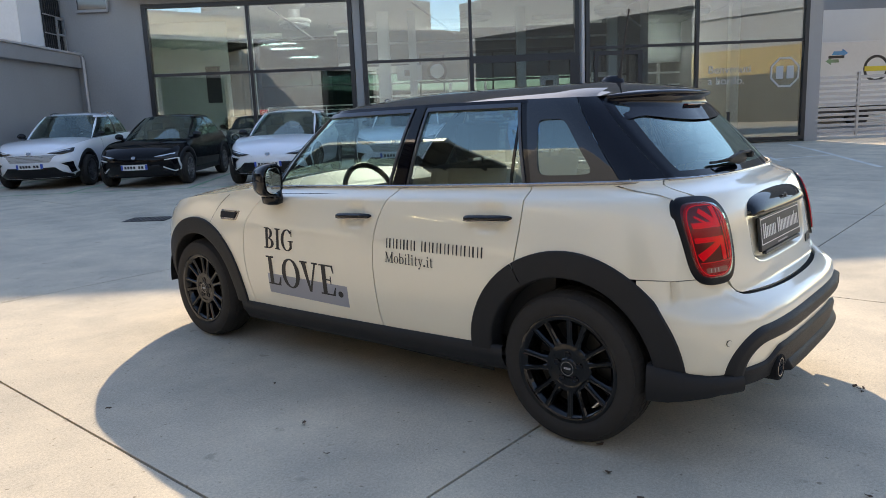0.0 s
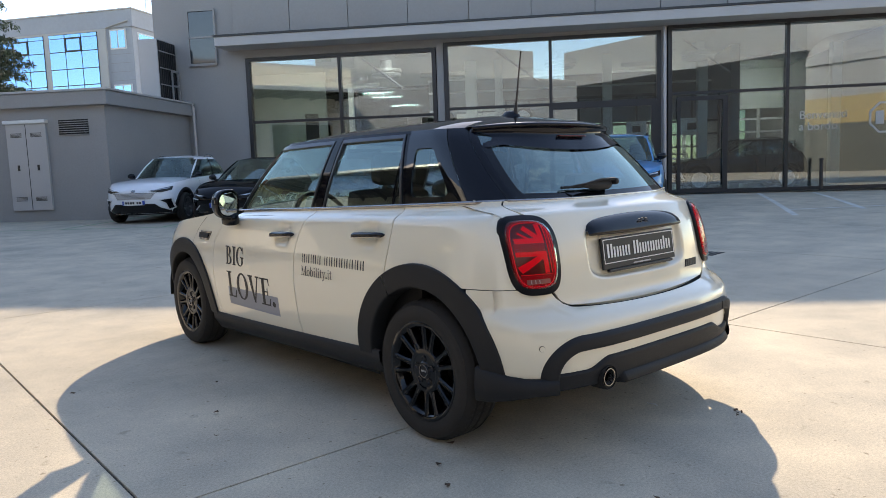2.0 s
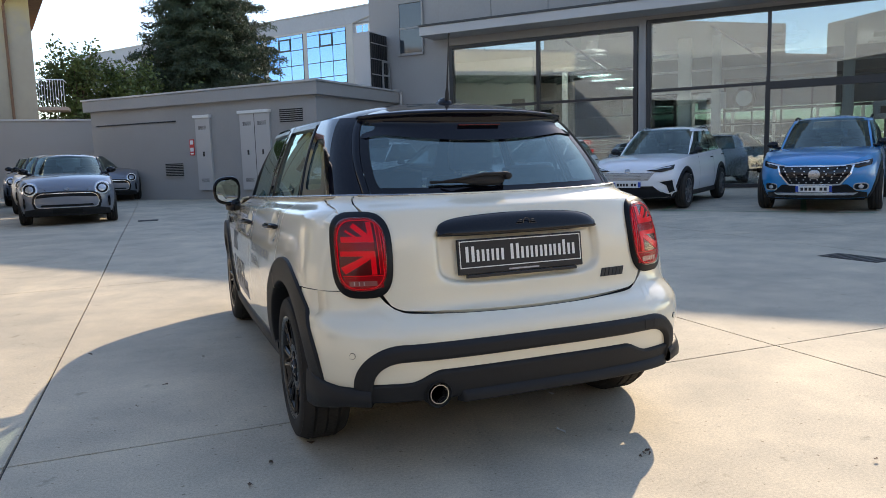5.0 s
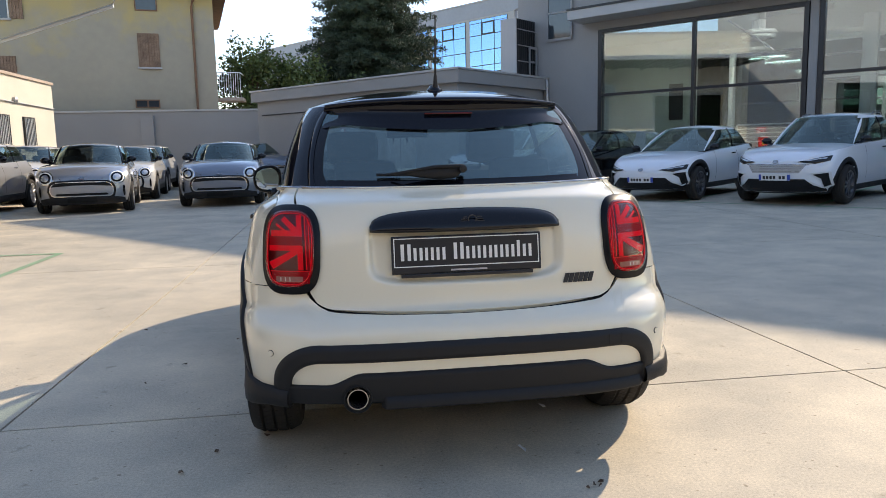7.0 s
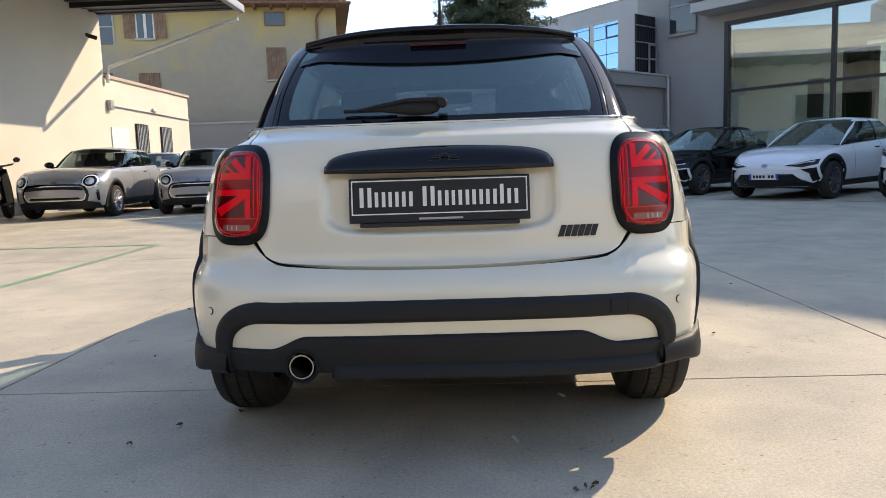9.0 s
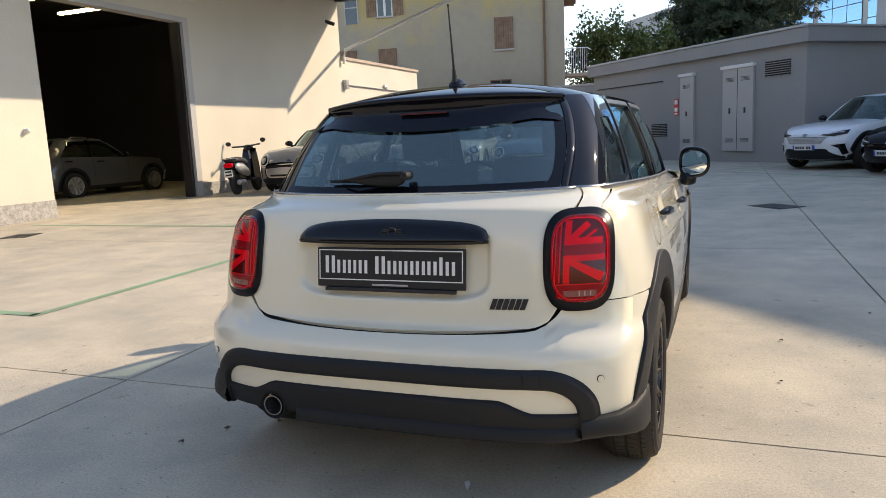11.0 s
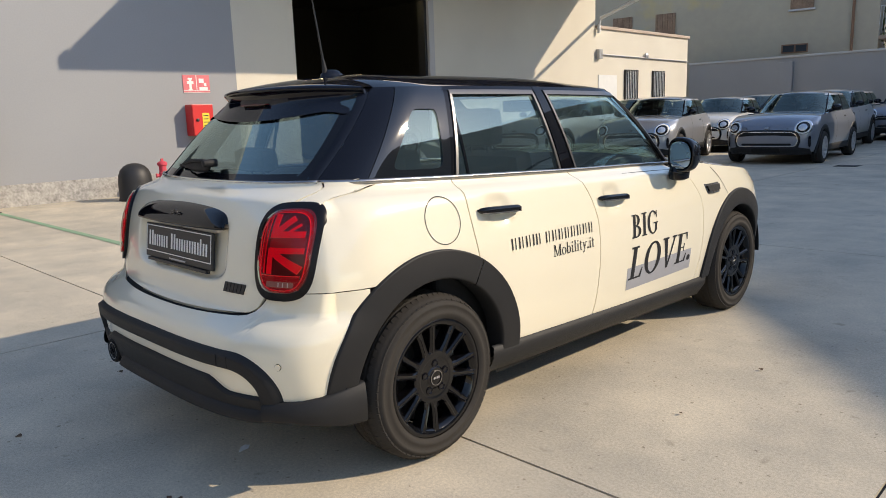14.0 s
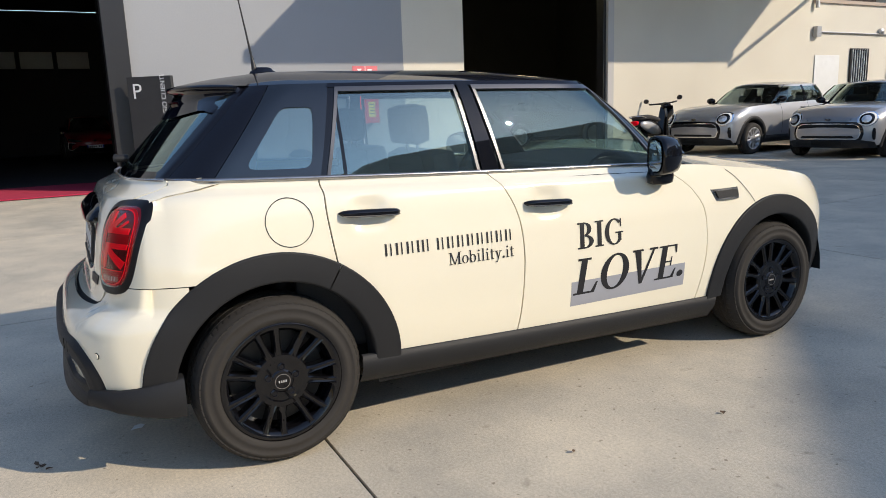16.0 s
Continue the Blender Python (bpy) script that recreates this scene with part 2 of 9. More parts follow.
def thing(name, label, category, m=None, group="", kind=""):
    ob = new(name)
    if m is not None:
        ob.matrix_world = m
    return tagged(ob, label, category, group, kind)


def box(bm, x0, y0, z0, x1, y1, z1, bevel=0.0):
    """A box with chamfered edges, added to bm."""
    vs = [bm.verts.new((x, y, z)) for x in (x0, x1) for y in (y0, y1) for z in (z0, z1)]
    fs = [bm.faces.new([vs[i] for i in q]) for q in ((0, 1, 3, 2), (4, 6, 7, 5), (0, 4, 5, 1), (2, 3, 7, 6), (0, 2, 6, 4), (1, 5, 7, 3))]
    if bevel:
        es = list({e for f in fs for e in f.edges})
        bmesh.ops.bevel(bm, geom=es, offset=bevel, segments=2, affect='EDGES', profile=0.6)
    return bm


def split(name, rows, material, parent, label="", bevel=0.0):
    """Each box as a part of its own."""
    for r in rows:
        part(name, box(bmesh.new(), *r, bevel=bevel), material, parent, label)


def boxes(*rows, bevel=0.0):
    bm = bmesh.new()
    for r in rows:
        box(bm, *r, bevel=bevel)
    return bm


def tube(bm, pts, r, n=8, close=True):
    """A round tube along points; r a number or one for each point."""
    pts = [Vector(p) for p in pts]
    rings = []
    up = Vector((0, 0, 1))
    for i, p in enumerate(pts):
        d = (pts[min(i + 1, len(pts) - 1)] - pts[max(i - 1, 0)]).normalized()
        a = d.cross(up if abs(d.z) < 0.95 else Vector((1, 0, 0))).normalized()
        b = d.cross(a)
        rr = r[i] if isinstance(r, (list, tuple)) else r
        rings.append([bm.verts.new(p + (a * math.cos(k * math.tau / n) + b * math.sin(k * math.tau / n)) * rr) for k in range(n)])
    for A, B in zip(rings, rings[1:]):
        for k in range(n):
            bm.faces.new((A[k], A[(k + 1) % n], B[(k + 1) % n], B[k]))
    if close:
        bm.faces.new(rings[0])
        bm.faces.new(list(reversed(rings[-1])))
    return bm


def lathe(bm, prof, n=32, axis="z", m=None, caps=True):
    """Turns (radius, height) pairs about an axis."""
    rings = []
    for r, h in prof:
        ring = []
        for k in range(n):
            a = math.tau * k / n
            c, s = r * math.cos(a), r * math.sin(a)
            v = Vector((c, s, h)) if axis == "z" else Vector((h, c, s)) if axis == "x" else Vector((c, h, s))
            ring.append(bm.verts.new(m @ v if m else v))
        rings.append(ring)
    for A, B in zip(rings, rings[1:]):
        for k in range(n):
            bm.faces.new((A[k], A[(k + 1) % n], B[(k + 1) % n], B[k]))
    if caps:
        bm.faces.new(rings[0])
        bm.faces.new(rings[-1])
    return bm


def letters(name, body, size, m, material, parent):
    """Lettering as a mesh, lying in the plane of m (x along the line, y up)."""
    cu = bpy.data.curves.new(name, 'FONT')
    cu.body, cu.size, cu.extrude = body, size, 0.001
    tmp = bpy.data.objects.new(name, cu)
    scene.collection.objects.link(tmp)
    me = bpy.data.meshes.new_from_object(tmp.evaluated_get(bpy.context.evaluated_depsgraph_get()))
    bpy.data.objects.remove(tmp)
    bpy.data.curves.remove(cu)
    me.transform(m)
    me.materials.clear()
    me.materials.append(material)
    ob = new(name, me)
    if parent is not None:
        ob.parent = parent
    return ob

# ---- ground ----
GX0, GDX, GY0, GDY = -1.917, 3.967, 0.17, 4.58
bm = bmesh.new()
box(bm, -220, -220, -0.6, 220, 220, -0.012)
ground = tagged(mesh_ob("ground", bm, M["joint"]), "pale concrete yard laid in large slabs", "ground", kind="structure")

FN, FU = Vector((0.7445, 0.6676, 0)), Vector((0.6676, -0.7445, 0))
FACADE = pose(0, 0, 0, 0, 0, -48.12)      # the showroom's frame: x along the front, y away from the yard


def rise(x, y):
    """The yard climbs a little towards the showroom."""
    def sm(k):
        k = min(1.0, max(0.0, k))
        return k * k * (3 - 2 * k)
    return 0.05 * sm((y - 3) / 8) + 0.08 * sm((0.7445 * x + 0.6676 * y - 8) / 8)


for i in range(-5, 9):
    for j in range(-5, 9):
        x0, y0 = GX0 + i * GDX, GY0 + j * GDY
        bm = bmesh.new()
        g = 0.006
        n = 4
        rows = [[bm.verts.new((x0 + g + (GDX - 2 * g) * a / n, y0 + g + (GDY - 2 * g) * b / n, rise(x0 + GDX * a / n, y0 + GDY * b / n))) for a in range(n + 1)] for b in range(n + 1)]
        for b in range(n):
            for a in range(n):
                bm.faces.new((rows[b][a], rows[b][a + 1], rows[b + 1][a + 1], rows[b + 1][a]))
        edge = [e for e in bm.edges if e.is_boundary]
        ret = bmesh.ops.extrude_edge_only(bm, edges=edge)
        for v in ret["geom"]:
            if isinstance(v, bmesh.types.BMVert):
                v.co.z -= 0.02
        part("slab", bm, M["concrete"], ground)
bm = bmesh.new()
for x0, y0, x1, y1 in ((-210, -210, 210, -22.8), (-210, 41.3, 210, 210), (-210, -22.8, -21.8, 41.3), (33.7, -22.8, 210, 41.3)):
    box(bm, x0, y0, -0.02, x1, y1, 0.17 if y0 > 40 or x0 > 30 else 0.0)
part("far_paving", bm, M["concrete"], ground)

# painted bay lines, two millimetres above the slabs
def stripe(name, pts, width, material, label):
    bm = bmesh.new()
    for (ax, ay), (bx, by) in zip(pts, pts[1:]):
        d = Vector((bx - ax, by - ay))
        L = d.length
        n = max(1, int(L / 1.0))
        s = Vector((-d.y, d.x)).normalized() * width / 2
        prev = None
        for k in range(n + 1):
            c = Vector((ax, ay)) + d * k / n
            cur = [bm.verts.new((c.x + q * s.x, c.y + q * s.y, rise(c.x, c.y) + 0.004)) for q in (-1, 1)]
            if prev:
                bm.faces.new((prev[0], prev[1], cur[1], cur[0]))
            prev = cur
    return tagged(mesh_ob(name, bm, material), label, "road marking", kind="structure")


stripe("bay_line", [(-9.9, 1.22), (-3.83, 1.22)], 0.09, M["green"], "worn green painted bay line on concrete")
stripe("bay_line", [(-3.83, 1.17), (-3.83, 6.2)], 0.09, M["green"], "worn green painted bay line on concrete")
stripe("bay_line", [(-9.9, 6.2), (-3.79, 6.2)], 0.09, M["green"], "worn green painted bay line on concrete")


def fpt(u, n):
    v = FU * u + FN * n
    return (v.x, v.y)


stripe("bay_line", [fpt(-13.0, 11.25), fpt(2.5, 11.25)], 0.10, M["green"], "worn green painted bay line before the showroom")
for u in (-10.64, -8.23, -5.82, -3.41, -1.0, 1.41):
    stripe("bay_line", [fpt(u, 11.30), fpt(u, 16.6)], 0.10, M["green"], "worn green painted bay line before the showroom")

for a, b in (((6.4, 18.3), (4.9, 10.9)), ((7.9, 18.3), (6.6, 12.0)), ((9.5, 17.4), (7.5, 10.0)), ((5.2, 12.2), (8.2, 12.9))):
    stripe("bay_line", [fpt(*a), fpt(*b)], 0.12, M["white_paint"], "worn white painted bay line before the entrance")

# ---- showroom ----
show = thing("showroom_building", "taupe grey car showroom with tall black-framed glazing", "building", FACADE, kind="structure")
WIN = ((-9.0, -3.08, 4.72), (-2.66, 3.62, 4.86), (3.98, 10.55, 4.98))
n0, n1 = 18.7, 19.0
split("wall", [(-12.1, n0, 0, -9.1, n1, 9.9), (-2.98, n0, 0, -2.76, n1, 5.1), (3.72, n0, 0, 3.88, n1, 5.1), (10.65, n0, 0, 11.05, n1, 5.1),
           (-9.1, n0, 4.84, -2.98, n1, 5.1), (-2.76, n0, 4.96, 3.72, n1, 5.1), (3.88, n0, 5.06, 10.65, n1, 5.1), (-9.1, n0, 5.1, 26, n1, 9.9)], M["grey_wall"], show)
split("side_wall", [(-12.1, n1, 0, -11.8, 36, 9.9), (25.7, n1, 5.1, 26, 36, 9.9), (-12.1, 35.7, 0, 26, 36, 0.5), (-12.1, 35.7, 3.6, 26, 36, 9.9), (-12.1, 35.7, 0.5, -8.0, 36, 3.6), (12.0, 35.7, 0.5, 26, 36, 3.6)], M["grey_wall"], show)
part("roof", boxes((-12.0, n0 + 0.02, 9.88, 11.0, 36, 10.0)), M["fascia"], show)
part("roof", boxes((11.0, n0 + 0.02, 9.88, 25.9, 20.5, 10.0)), M["fascia"], show)
part("side_wall", boxes((10.8, n1, 0.16, 11.0, 35.7, 9.87)), M["grey_wall"], show)
part("canopy", boxes((-9.66, 17.75, 5.08, 26, 18.69, 5.36), bevel=0.015), M["fascia"], show, "light grey projecting canopy")
part("canopy_edge", boxes((-9.68, 17.72, 5.36, 26, 18.69, 5.42)), M["frame"], show, "black capping strip")
for k in range(19):
    u = -9.4 + k * 1.87
    part("cladding_panel", boxes((u, 18.62, 5.44, u + 1.85, 18.69, 9.86), bevel=0.008), M["grey_panel"], show)
for a, b, top in WIN:
    w = part("window", boxes((a - 0.08, 18.66, 0.16, a + 0.04, 18.9, top + 0.1), (b - 0.04, 18.66, 0.16, b + 0.08, 18.9, top + 0.1), (a + 0.04, 18.66, top, b - 0.04, 18.9, top + 0.1),
                             (a + 0.04, 18.66, 0.16, b - 0.04, 18.9, 0.26)), M["frame"], show, "tall black aluminium window frame")
    mid = (a + b) / 2
    tr = 2.82 + 0.022 * (mid + 6)
    part("transom", boxes((a + 0.04, 18.68, tr - 0.04, b - 0.04, 18.82, tr + 0.04)), M["frame"], w)
    part("mullion", boxes((mid - 0.045, 18.66, 0.26, mid + 0.045, 18.84, top)), M["frame"], w)
    for lo, hi in ((a + 0.04, mid - 0.045), (mid + 0.045, b - 0.04)):
        for z0, z1 in ((0.26, tr - 0.04), (tr + 0.04, top)):
            p = part("pane", boxes((lo, 18.74, z0, hi, 18.752, z1)), M["win"], w)
            p.visible_shadow = False
p = part("rear_pane", boxes((-8.0, 35.62, 0.5, 12.0, 35.64, 3.6)), M["rear_win"], show, "tinted rear glazing")
p.visible_shadow = False
# entrance door leaf frames in the third bay and a transom door in the second
part("door_frame", boxes((4.16, 18.63, 0.16, 4.26, 18.7, 3.0), (5.46, 18.63, 0.16, 5.6, 18.7, 3.0), (4.26, 18.63, 2.88, 5.46, 18.7, 3.0), (4.26, 18.63, 0.16, 5.46, 18.7, 0.3)), M["frame"], show, "black framed glazed entrance door")
part("door_frame", boxes((0.42, 18.63, 0.16, 0.54, 18.7, 2.94), (3.42, 18.63, 0.16, 3.58, 18.7, 2.94), (0.54, 18.63, 2.80, 3.42, 18.7, 2.94)), M["frame"], show, "black framed sliding glass door")
bm = tube(bmesh.new(), [(3.80, 18.6, 0.16), (3.80, 18.6, 5.06)], 0.055, 10)
part("downpipe", bm, M["metal"], show, "grey round downpipe")
bm = boxes((-10.9, 18.66, 4.72, -10.02, 18.69, 6.4), bevel=0.005)
w = part("window", bm, M["frame"], show, "small dark two-light window")
part("window_frame", boxes((-10.92, 18.6, 4.66, -10.0, 18.655, 4.74), (-10.92, 18.62, 5.52, -10.0, 18.655, 5.58), (-10.92, 18.62, 6.36, -10.0, 18.655, 6.42), (-10.94, 18.62, 4.74, -10.88, 18.655, 6.36), (-10.04, 18.62, 4.74, -9.98, 18.655, 6.36)), M["grey_panel"], w)
part("pane", boxes((-10.88, 18.645, 4.76, -10.04, 18.656, 6.34)), M["house_glass"], w)
# inside of the showroom
part("showroom_floor", boxes((-11.8, n1, 0.02, 25.7, 35.7, 0.16)), M["inner_floor"], show)
split("inner_wall", [(-3.6, 30.0, 0.16, 25.7, 30.2, 0.6), (-3.6, 30.0, 3.3, 25.7, 30.2, 5.3), (-11.8, 30.0, 0.16, -10.12, 30.2, 5.3), (11.5, 30.0, 0.6, 25.7, 30.2, 3.3)], M["inner_white"], show)
for k in range(10):
    u = -2.9 + k * 1.59
    part("back_post", boxes((u - 0.06, 30.02, 0.6, u + 0.06, 30.16, 3.3)), M["inner_white"], show)
for z in (1.15, 1.7, 2.25, 2.8):
    part("back_rail", boxes((-3.6, 30.05, z, 11.5, 30.12, z + 0.09)), M["whitemetal"], show)
part("inner_wall", boxes((-11.8, 19.0, 0.16, -11.6, 30, 5.3)), M["inner_green"], show)
# glazed screen that closes the back of the hall
sc = part("back_screen", boxes((-10.12, 30.0, 0.16, -9.98, 30.14, 5.02), (-8.36, 30.0, 0.16, -8.20, 30.14, 5.02), (-3.72, 30.0, 0.16, -3.6, 30.14, 5.02), (-9.98, 30.0, 4.92, -8.36, 30.14, 5.02), (-8.20, 30.0, 4.92, -3.72, 30.14, 5.02)), M["frame"], show, "black framed back screen")
split("screen_bar", [(-9.12, 30.02, 0.16, -9.0, 30.12, 4.92), (-9.98, 30.02, 3.72, -9.12, 30.12, 3.94), (-9.0, 30.02, 3.72, -8.36, 30.12, 3.80), (-8.20, 30.02, 3.62, -3.72, 30.12, 3.72), (-8.20, 30.02, 2.86, -3.72, 30.12, 2.94), (-6.0, 30.02, 2.94, -5.92, 30.12, 3.62)], M["frame"], sc)
part("screen_pane", boxes((-9.98, 30.06, 0.2, -8.36, 30.075, 4.9)), M["rear_win"], sc)
part("screen_pane", boxes((-8.20, 30.06, 0.2, -3.72, 30.075, 4.9)), M["rear_win"], sc)
part("column", boxes((-8.62, 29.6, 0.16, -8.40, 29.82, 5.3)), M["inner_white"], show)
part("inner_ceiling", boxes((-11.8, n1, 5.02, 10.8, 30.2, 5.17)), M["inner_white"], show)
part("partition", boxes((-11.6, 24.0, 0.16, -8.08, 24.15, 4.64)), M["inner_green"], show, "sage green partition wall")
part("partition", boxes((-11.6, 23.98, 4.642, -8.06, 24.17, 5.3)), M["inner_white"], show, "white beam over the sage wall")
part("partition", boxes((6.7, 22.6, 0.16, 7.0, 28, 5.3)), M["inner_grey"], show, "grey partition wall")
part("partition", boxes((-4.2, 25.4, 3.3, 6.7, 25.6, 4.6)), M["inner_grey"], show, "grey bulkhead over the hall")
part("light_rail", boxes((-4.2, 25.34, 4.10, 6.7, 25.39, 4.18)), M["whitemetal"], show, "pale rail along the bulkhead")
part("light_rail", boxes((-4.2, 25.34, 3.36, 6.7, 25.39, 3.46)), M["whitemetal"], show, "pale rail along the bulkhead")
part("partition", boxes((10.6, 19.0, 0.16, 10.75, 24.0, 5.3)), M["inner_grey"], show, "grey end wall")
for u, w in ((-2.32, 0.21), (-1.30, 0.14), (2.6, 0.16), (5.9, 0.16), (10.35, 0.16)):
    part("column", boxes((u - w, 23.15, 0.16, u + w, 23.45, 5.3)), M["inner_white"], show)
for u, n in ((-5.2, 21.9), (0.9, 21.9), (5.4, 21.6), (8.6, 22.6)):
    bm = lathe(bmesh.new(), [(0.2, 5.01), (0.2, 4.72), (0.5, 4.70), (0.56, 4.62), (0.56, 4.58), (0.50, 4.55), (0.52, 4.50), (0.50, 4.44), (0.42, 4.42), (0.40, 4.47), (0.25, 4.47), (0.22, 4.42), (0.02, 4.42)], 24, m=Matrix.Translation((u, n, 0)))
    part("ceiling_diffuser", bm, M["whitemetal"], show, "round white ceiling air diffuser")
# strip lights multiplied to brighten the hall, with boards added to hide them
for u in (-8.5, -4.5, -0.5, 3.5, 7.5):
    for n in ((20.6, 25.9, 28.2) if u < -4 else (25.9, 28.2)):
        part("ceiling_light", boxes((u, n, 4.95, u + 1.6, n + 0.07, 5.0), bevel=0.01), M["ceiling_lamp"], show, "strip light brightened to fill the hall")
        part("lamp_hiding_board", boxes((u - 0.1, n - 0.07, 4.86, u + 1.7, n - 0.04, 5.018)), M["inner_white"], show, "white board added to hide the strip light")
# glazed inner screen, rails, posters and slanted rods in the hall
for u0, u1 in ((-1.1, 2.5), (2.7, 6.6)):
    sc = part("inner_screen", boxes((u0, 23.6, 3.5, u1, 23.7, 3.6), (u0, 23.6, 2.5, u1, 23.7, 2.58), (u0, 23.6, 2.05, u1, 23.7, 2.1), (u0, 23.6, 0.16, u0 + 0.08, 23.7, 3.5), (u1 - 0.08, 23.6, 0.16, u1, 23.7, 3.5)), M["frame"], show, "black framed glass screen")
    for k in (1, 2, 3):
        u = u0 + (u1 - u0) * k / 4
        part("screen_post", boxes((u - 0.03, 23.61, 0.16, u + 0.03, 23.69, 3.5)), M["frame"], sc)
    part("bulkhead", boxes((u0, 23.72, 2.62, u1, 23.9, 3.6)), M["inner_grey"], show, "grey bulkhead over the screen")
for u0, u1, n, top in ((-7.4, -2.6, 27.0, 1.92), (-0.6, 6.2, 27.2, 1.4)):
    rl = part("hand_rail", tube(bmesh.new(), [(u0, n, top), (u1, n, top)], 0.03, 8), M["whitemetal"], show, "white interior railing")
    for k in range(3):
        u = u0 + (u1 - u0) * k / 2
        part("rail_post", tube(bmesh.new(), [(u, n + 0.04, 0.16), (u, n + 0.04, top)], 0.025, 8), M["whitemetal"], rl)
    for z in [top - 0.16 * k for k in (1, 2, 3, 4)]:
        part("rail_bar", tube(bmesh.new(), [(u0, n, z), (u1, n, z)], 0.018, 6), M["whitemetal"], rl)
for u, n, w, h, z in ((-1.9, 23.5, 0.9, 0.55, 2.62), (5.2, 23.5, 0.8, 0.6, 2.05), (3.3, 23.5, 0.7, 0.55, 2.05)):
    ps = part("wall_poster", boxes((u, n, z, u + w, n + 0.04, z + h)), M["sign_white"], show, "white brand panel with a plain mark")
    part("panel_mark", boxes((u + w * 0.3, n - 0.006, z + h * 0.3, u + w * 0.7, n - 0.001, z + h * 0.7)), M["frame"], ps)
sgn = part("round_sign", lathe(bmesh.new(), [(0.36, 23.52), (0.36, 23.48), (0.26, 23.47), (0.26, 23.475)], 32, axis="y", m=Matrix.Translation((-0.44, 0, 2.92)), caps=False), M["frame"], show, "round dark-rimmed emblem panel")
part("sign_face", lathe(bmesh.new(), [(0.26, 23.476), (0.005, 23.474)], 32, axis="y", m=Matrix.Translation((-0.44, 0, 2.92))), M["sign_white"], sgn)
# rods added in place of slanted lines reflected in the glass
for u in (-5.9, -1.25, 4.9):
    part("slanted_rod", tube(bmesh.new(), [(u, 21.2, 5.01), (u + 1.4, 21.2, 3.95)], 0.035, 8), M["metal"], show, "slanted grey rod for a line reflected in the glass")
part("wall_poster", boxes((-8.92, 23.955, 2.13, -8.40, 23.995, 3.44), bevel=0.006), M["charcoal"], show, "dark poster on the sage wall")
letters("lettering", "Benvenuti\na bordo.", 0.33, Matrix.Translation((7.62, 18.73, 2.22)) @ pose(0, 0, 0, 90), M["film"], show)
# an octagonal badge with plain bars
bm = bmesh.new()
pts = [(9.98 + 0.48 * math.cos(math.tau * (k + 0.5) / 8), 2.18 + 0.48 * math.sin(math.tau * (k + 0.5) / 8)) for k in range(8)]
inn = [(9.98 + 0.42 * math.cos(math.tau * (k + 0.5) / 8), 2.18 + 0.42 * math.sin(math.tau * (k + 0.5) / 8)) for k in range(8)]
A = [bm.verts.new((x, 18.73, z)) for x, z in pts]
B = [bm.verts.new((x, 18.73, z)) for x, z in inn]
for k in range(8):
    bm.faces.new((A[k], A[(k + 1) % 8], B[(k + 1) % 8], B[k]))
for x0, z0, x1, z1 in ((-0.27, -0.19, -0.05, 0.19), (0.05, -0.19, 0.27, 0.19)):
    bm.faces.new([bm.verts.new((9.98 + x, 18.73, 2.18 + z)) for x, z in ((x0, z0), (x1, z0), (x1, z1), (x0, z1))])
part("badge", bm, M["film"], show, "pale octagonal emblem on the glass")

# ---- service annex ----
annex = thing("service_annex", "low taupe grey annex with flat roof", "building", FACADE, kind="structure")
A0, A1, AN = -20.6, -11.1, 14.05
split("wall", [(A0, AN, 0, A1, AN + 0.3, 3.1), (A1 - 0.3, AN + 0.3, 0, A1, 18.69, 3.1), (A0, AN + 0.3, 0, A0 + 0.3, 22, 3.1)], M["grey_wall"], annex)
part("roof", boxes((A0 - 0.15, AN - 0.18, 3.1, A1 + 0.18, 22, 3.46), bevel=0.02), M["grey_wall"], annex, "flat roof with deep grey fascia")
part("roof_edge", boxes((A0 - 0.19, AN - 0.22, 3.462, A1 + 0.22, 18.68, 3.52), bevel=0.01), M["fascia"], annex)
def cabinet_door(u0, u1, z0, z1, vents):
    d = part("door", boxes((u0, AN - 0.08, z0, u1, AN - 0.002, z1), bevel=0.008), M["fascia"], annex, "pale grey meter cabinet door")
    part("door_hood", boxes((u0 - 0.04, AN - 0.14, z1, u1 + 0.04, AN - 0.002, z1 + 0.09), bevel=0.01), M["whitemetal"], d)
    mid = (u0 + u1) / 2
    if vents > 1:
        part("door_split", boxes((mid - 0.008, AN - 0.084, z0 + 0.02, mid + 0.008, AN - 0.0795, z1 - 0.02)), M["frame"], d)
    for k in range(vents):
        c = u0 + (u1 - u0) * (k + 0.5) / vents
        for zz in (z1 - 0.35, z0 + 0.25):
            part("vent_slots", boxes(*[(c - 0.16, AN - 0.086, zz + q * 0.03, c + 0.16, AN - 0.0795, zz + q * 0.03 + 0.014) for q in range(4)]), M["frame"], d)
        part("latch", boxes((c - 0.03, AN - 0.095, z0 + 1.05, c + 0.03, AN - 0.0795, z0 + 1.2), bevel=0.004), M["frame"], d)
cabinet_door(-15.72, -15.12, 0.42, 2.66, 1)
cabinet_door(-13.9, -12.76, 0.42, 2.70, 2)
def louvre(u0, u1, z0, z1):
    v = part("vent", boxes((u0, AN - 0.012, z0, u1, AN - 0.002, z1)), M["dark"], annex, "dark louvred wall vent")
    n = int((z1 - z0) / 0.05)
    for k in range(n):
        z = z0 + (z1 - z0) * k / n
        part("slat", boxes((u0, AN - 0.04, z, u1, AN - 0.012, z + 0.018)), M["grey_panel"], v)
louvre(-12.42, -11.58, 2.36, 2.76)
louvre(-17.2, -16.42, 0.86, 1.28)
